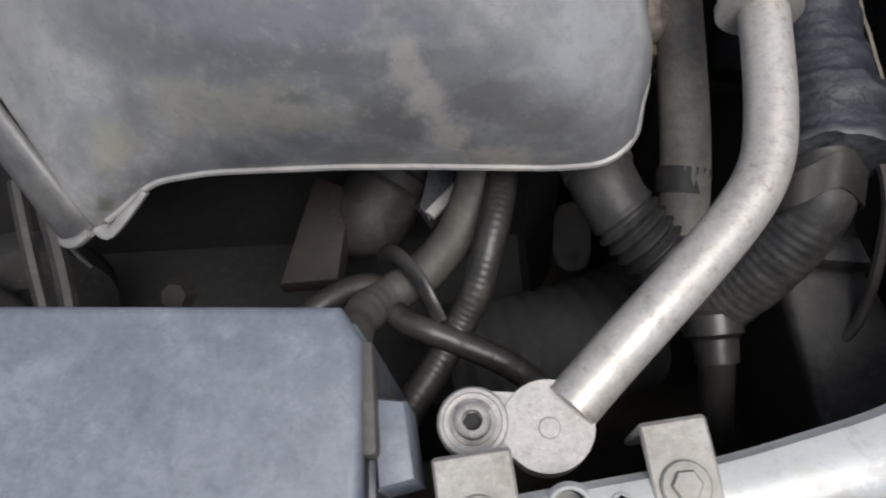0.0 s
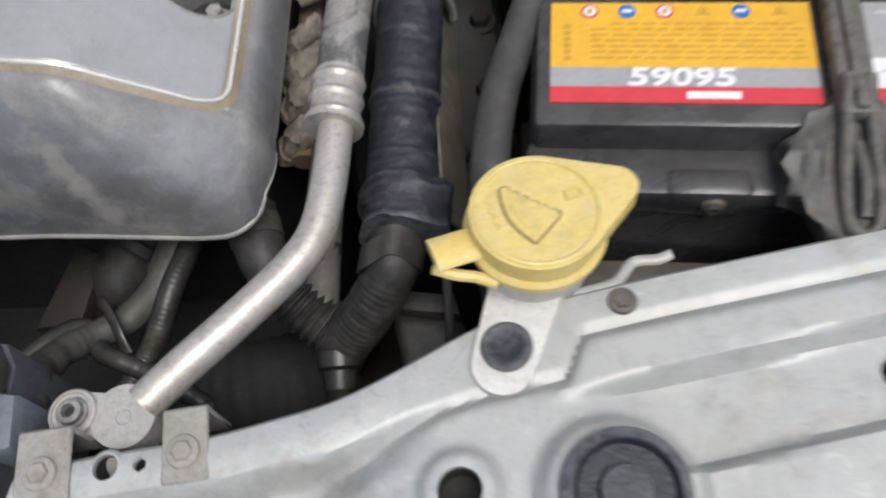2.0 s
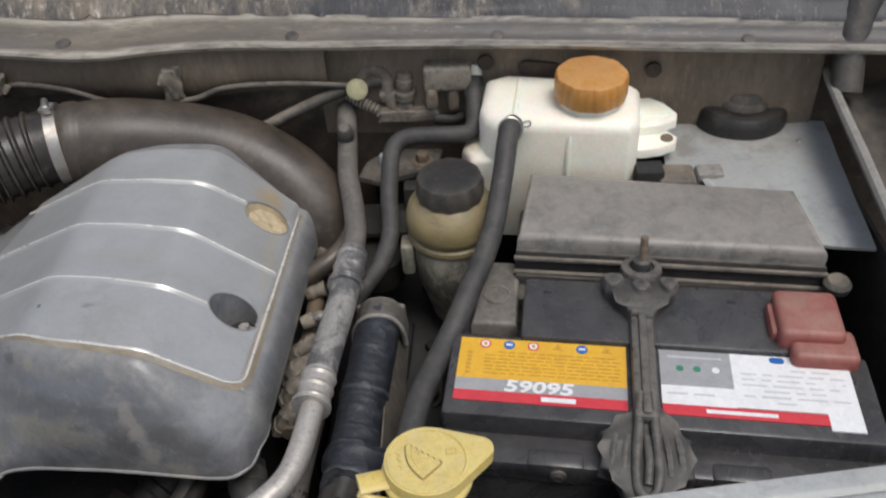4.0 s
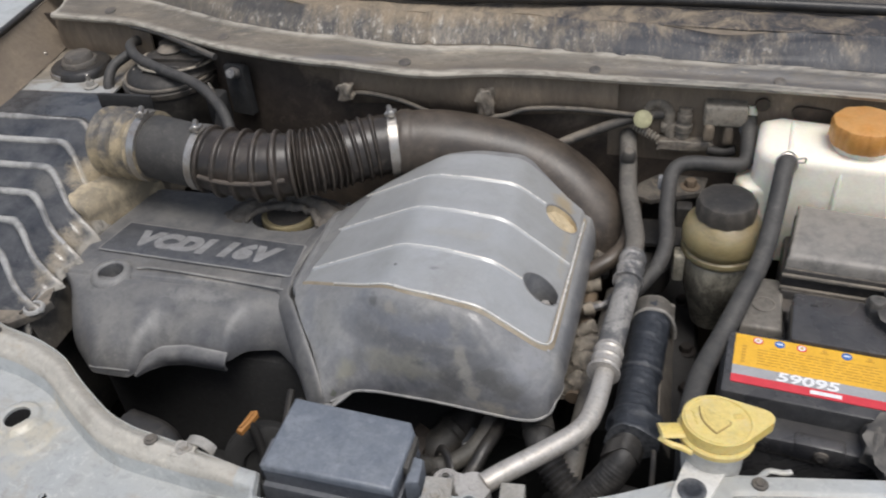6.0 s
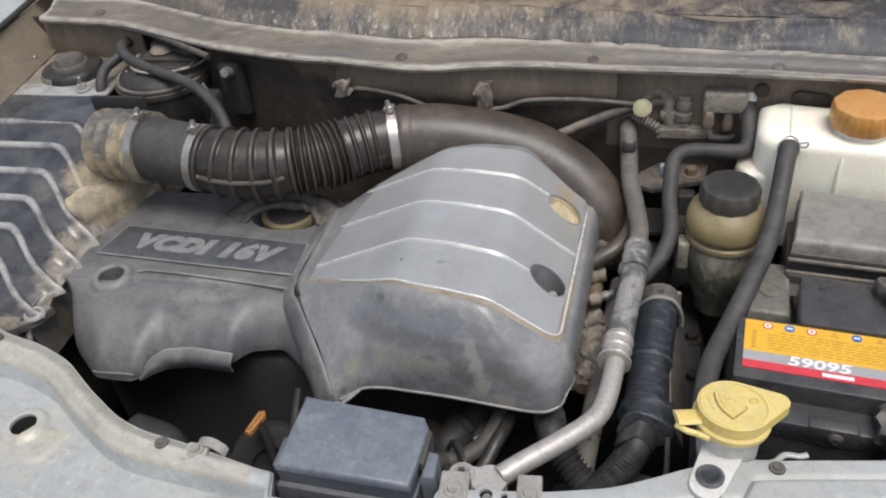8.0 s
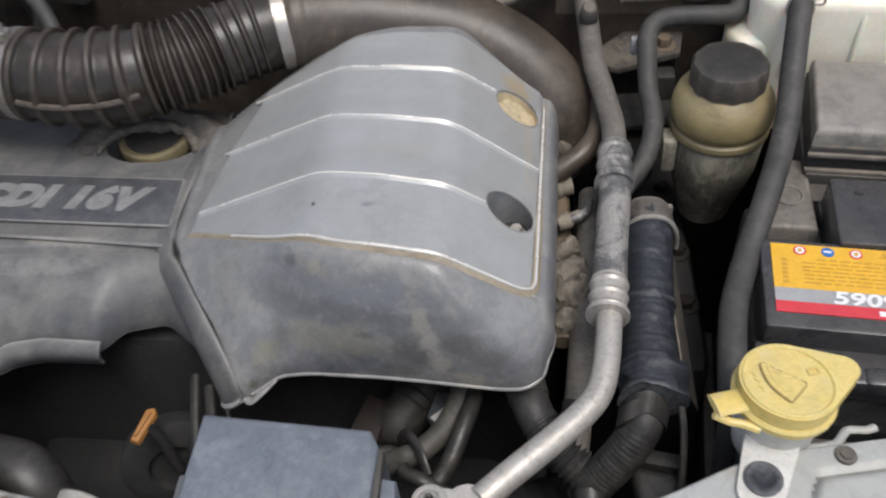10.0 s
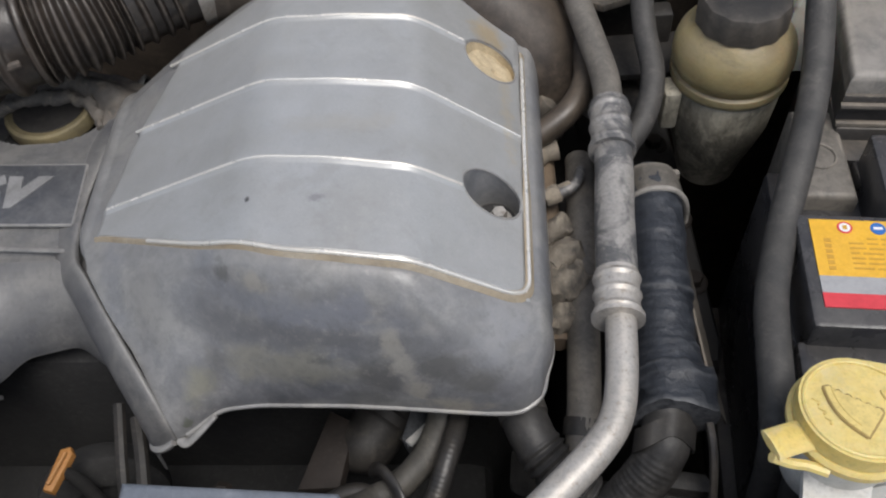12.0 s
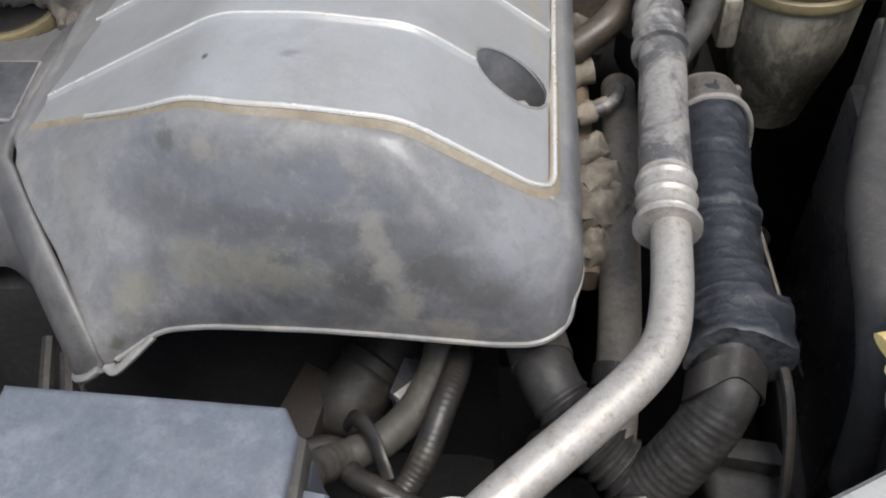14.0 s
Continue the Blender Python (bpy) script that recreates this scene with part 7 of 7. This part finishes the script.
part("drum", lathe([(0.058, -0.09), (0.062, -0.03), (0.062, -0.006), (0.065, -0.004), (0.065, 0.002), (0.059, 0.005), (0.056, 0.012), (0.044, 0.019), (0.03, 0.021), (0.001, 0.022)], 48, pose(-0.446, 0.632, 1.012)), DRUM, vac)
part("band", tube([(-0.446 + 0.060 * math.cos(a), 0.632 + 0.060 * math.sin(a), 1.018) for a in (2 * math.pi * i / 30 for i in range(31))], 0.003, 90, 8), DIRTY, vac, "dusty seam band")
part("motor", prism(hull((-0.455, 0.672), 0.020, (-0.415, 0.662), 0.017), 1.028, 1.046, 0.004), BLACK, vac)
part("dust_plate", prism(hull((-0.475, 0.645), 0.012, (-0.448, 0.650), 0.009), 1.029, 1.037, 0.002), VALVE, vac, "dusty metal plate")
part("dust_plate", prism(hull((-0.432, 0.622), 0.010, (-0.398, 0.627), 0.007), 1.026, 1.034, 0.002), VALVE, vac, "dusty metal plate")
part("valve", lathe([(0.013, 0), (0.013, 0.010), (0.009, 0.012), (0.009, 0.016), (0.001, 0.016)], 20, pose(-0.405, 0.650, 1.034)), DIRTY, vac)
part("spout", lathe([(0.007, 0), (0.008, 0.008), (0.006, 0.018), (0.001, 0.018)], 16, pose(-0.330, 0.604, 1.034, 65)), ALU_DIRT, vac, "small pale pipe stub")
part("hose", tube([(-0.512, 0.700, 1.034), (-0.518, 0.680, 1.040), (-0.510, 0.652, 1.044), (-0.482, 0.622, 1.043), (-0.430, 0.594, 1.040), (-0.386, 0.577, 1.036), (-0.350, 0.556, 1.031), (-0.318, 0.528, 1.022), (-0.300, 0.505, 1.008), (-0.296, 0.490, 0.99)], 0.0070, 90, 16), HOSE, vac, "curved black vacuum hose")
part("hose", tube([(-0.526, 0.598, 0.985), (-0.530, 0.608, 1.010), (-0.528, 0.628, 1.026), (-0.514, 0.650, 1.034)], 0.0070, 40, 14), HOSE, vac)
part("upper_disc", lathe([(0.056, 0.010), (0.057, 0.013), (0.053, 0.016), (0.052, 0.024), (0.049, 0.026), (0.001, 0.027)], 44, pose(-0.436, 0.646, 1.008, -4)), DRUM, vac, "dusty upper disc")
part("disc_band", tube([(-0.436 + 0.053 * math.cos(a), 0.646 + 0.053 * math.sin(a), 1.0335 - 0.07 * 0.053 * math.sin(a)) for a in np.linspace(3.0, 6.6, 24)], 0.0019, 70, 8), VALVE, vac, "pale dusty seam")
part("top_plate", prism(hull((-0.462, 0.640), 0.016, (-0.402, 0.640), 0.014), 1.032, 1.041, 0.002), DRUM, vac, "dust-coated metal plate")
part("top_boss", lathe([(0.017, 0), (0.018, 0.004), (0.014, 0.008), (0.008, 0.009), (0.001, 0.009)], 26, pose(-0.447, 0.650, 1.040)), DIRTY, vac)
part("cylinder", tube([(-0.430, 0.668, 1.052), (-0.412, 0.664, 1.052), (-0.392, 0.657, 1.051), (-0.378, 0.652, 1.050)], 0.015, 40, 20, lambda u, ln: 0.0150 - 0.003 * (u > 0.82) + 0.0008 * math.sin(u * 30)), GRIMY, vac, "short dusty motor cylinder")
part("loose_wire", tube([(-0.486, 0.612, 1.030), (-0.472, 0.597, 1.026), (-0.450, 0.594, 1.023), (-0.428, 0.600, 1.024), (-0.412, 0.606, 1.030)], 0.0016, 50, 8), VALVE, vac, "pale dusty wire")
part("loose_wire", tube([(-0.470, 0.598, 1.026), (-0.466, 0.590, 1.010), (-0.462, 0.586, 0.992)], 0.0014, 20, 8), VALVE, vac)
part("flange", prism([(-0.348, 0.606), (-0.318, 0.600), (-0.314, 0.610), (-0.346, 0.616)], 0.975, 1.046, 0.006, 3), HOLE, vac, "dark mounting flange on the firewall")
# solid dark block added in place of black wires
part("side_block", box((-0.372, 0.580, 0.965), (-0.348, 0.605, 1.012), 0.006), HOLE, vac, "dark block in place of black wires beside the drum")
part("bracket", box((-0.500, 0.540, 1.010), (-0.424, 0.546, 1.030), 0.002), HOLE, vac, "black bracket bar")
bm = bmesh.new()
random.seed(9)
for k in range(9):
    a0, r0 = random.uniform(0, 6.28), random.uniform(0.028, 0.058)
    c0 = Vector((-0.425, 0.632, 1.036))
    bm = tube([c0 + Vector((r0 * math.cos(a0 + s * 0.5) + random.uniform(-0.006, 0.006), r0 * math.sin(a0 + s * 0.5), random.uniform(-0.004, 0.006))) for s in range(4)], random.uniform(0.0012, 0.0024), 24, 8)
    part("wire", bm, BLACK, vac)
for k in range(6):
    a = Vector((-0.372 + 0.006 * k, 0.60 - 0.008 * k, 1.02))
    bm = tube([a, a + Vector((0.010, -0.008, -0.012)), a + Vector((0.016, -0.022, -0.03)), a + Vector((0.010, -0.035, -0.06))], 0.0022, 20, 8)
    part("wire", bm, BLACK, vac)
# ---------------------------------------------------------------- firewall lines and valve block
fw = thing("firewall_line", "thin dusty pipe clipped along the firewall", "pipe", (0.0, 0.585, 1.0))
part("pipe", tube([(-0.18, 0.575, 1.018), (-0.15, 0.570, 1.031), (-0.10, 0.565, 1.026), (-0.05, 0.560, 1.012), (0.02, 0.560, 1.012), (0.06, 0.560, 1.024), (0.12, 0.560, 1.026), (0.20, 0.560, 1.020)], 0.0032, 90, 10), DIRTY, fw)
part("cable", tube([(0.09, 0.545, 0.985), (0.13, 0.555, 1.0), (0.18, 0.565, 1.016), (0.22, 0.572, 1.02)], 0.006, 40, 10), DIRTY, fw, "dusty black cable")
for x, h in ((-0.165, 0.020), (0.008, 0.034)):
    bm = box((x - 0.009, 0.556, 1.046 - h), (x + 0.009, 0.568, 1.046), 0.003, 2)
    bmesh.ops.subdivide_edges(bm, edges=bm.edges[:], cuts=3, use_grid_fill=True)
    for v in bm.verts:
        v.co += Vector((1, 0.6, 0.8)) * 0.0045 * noise.noise(v.co * 130)
    part("clip", bm, VALVE, fw, "pale dust-crusted pipe clip")
part("heat_shield", grid(60, 10, lambda u, v: (-0.175 + 0.335 * u, 0.583 - 0.008 * math.sin(3.14 * v) - 0.010 * u, 1.010 + 0.056 * v + 0.004 * math.sin(u * 9) * (1 - v)), 0.002), PLENUM, fw, "dented brown dusty shield")

vb = thing("valve_block", "clay-dusted metal valve block with pipe unions", "valve block", (0.25, 0.57, 0.98))
def crusty(lo, hi, amount=0.0022, bevel=0.004):
    """A bevelled block with a dirt-crusted, uneven skin."""
    bm = box(lo, hi, bevel, 2)
    bmesh.ops.subdivide_edges(bm, edges=bm.edges[:], cuts=2, use_grid_fill=True)
    for v in bm.verts:
        v.co += Vector((1, 1, 1)) * amount * noise.noise(v.co * 170) + Vector((0.6, 0.6, 1)) * amount * 0.6 * noise.noise(v.co * 420)
    return bm


part("body", crusty((0.206, 0.554, 0.980), (0.268, 0.574, 0.994)), VALVE, vb)
part("cover", box((0.254, 0.550, 1.016), (0.300, 0.580, 1.042), 0.004, 3), VALVE, vb, "dusty brown cap")
part("post", crusty((0.255, 0.548, 0.998), (0.267, 0.560, 1.020), 0.001), PLENUM, vb)
part("post", crusty((0.276, 0.552, 0.992), (0.288, 0.564, 1.018), 0.001), PLENUM, vb)
part("stem", tube([(0.2335, 0.566, 0.988), (0.234, 0.566, 1.006), (0.235, 0.567, 1.030)], 0.0085, 40, 14, lambda u, ln: 0.0085 + 0.0018 * (0.35 < u < 0.55) - 0.0012 * (u > 0.85) + 0.0007 * noise.noise((u * 9, 0, 5))), CLAY, vb, "caked upright union")
part("hook_pipe", tube([(0.222, 0.566, 0.990), (0.218, 0.567, 1.006), (0.217, 0.570, 1.022), (0.210, 0.574, 1.030), (0.199, 0.576, 1.030), (0.193, 0.574, 1.022)], 0.0062, 50, 12, lambda u, ln: 0.0066 + 0.0008 * noise.noise((u * 12, 1, 5))), CLAY, vb)
part("hook_nut", crusty((0.209, 0.561, 1.000), (0.226, 0.574, 1.012), 0.001, 0.003), VALVE, vb)
part("union", lathe([(0.0095, 0), (0.0105, 0.005), (0.0105, 0.008), (0.008, 0.010), (0.001, 0.010)], 18, pose(0.189, 0.562, 1.016, 60)), PLUG, vb, "pale yellow plug")
part("pipe", tube([(0.172, 0.575, 1.008), (0.184, 0.568, 1.002), (0.197, 0.562, 0.998), (0.208, 0.559, 0.993)], 0.0055, 60, 10, lambda u, ln: 0.0052 + 0.0010 * math.sin(u * 70)), VALVE, vb, "ribbed crusted pipe")
part("pipe", tube([(0.262, 0.556, 0.984), (0.280, 0.556, 0.982), (0.292, 0.557, 0.985)], 0.006, 30, 10), GRIMY, vb)

lowp = thing("fluid_pipe_bracket", "grimy brown bracket plate behind the pipe", "bracket", (0.22, 0.5, 0.9))
part("plate", prism([(0.185, 0.445), (0.255, 0.445), (0.26, 0.49), (0.185, 0.49)], 0.925, 0.93, 0.001), GRIMY, lowp)
part("post", box((0.232, 0.478, 0.90), (0.25, 0.495, 0.955), 0.003), GRIMY, lowp)
part("drum", lathe([(0.025, 0), (0.027, 0.005), (0.027, 0.03), (0.02, 0.034), (0.001, 0.034)], 24, pose(0.205, 0.44, 0.88)), GRIMY, lowp)
gear = thing("gearbox_casting", "grimy dark gearbox casting below the hoses", "gearbox", (0.3, 0.35, 0.5))
part("body", box((0.16, 0.26, 0.45), (0.27, 0.56, 0.83), 0.02), SOIL, gear)
for x, y in ((0.235, 0.28), (0.255, 0.33), (0.255, 0.39), (0.25, 0.47)):
    part("case_bolt", hexbolt(bmesh.new(), (x, y, 0.828), 0.007, 0.008), RUSTDARK, gear)
part("case_rib", tube([(0.20, 0.27, 0.83), (0.22, 0.34, 0.836), (0.225, 0.42, 0.832)], 0.012, 20, 10), SOIL, gear)
part("hinge", tube([(0.632, 0.50, 1.03), (0.638, 0.53, 1.08), (0.665, 0.56, 1.14), (0.68, 0.60, 1.2)], 0.014, 30, 12), BLACK, tagged(thing("bonnet_hinge", "black bonnet hinge arm at the fender", "hinge", (0.65, 0.54, 1.05)), ""))
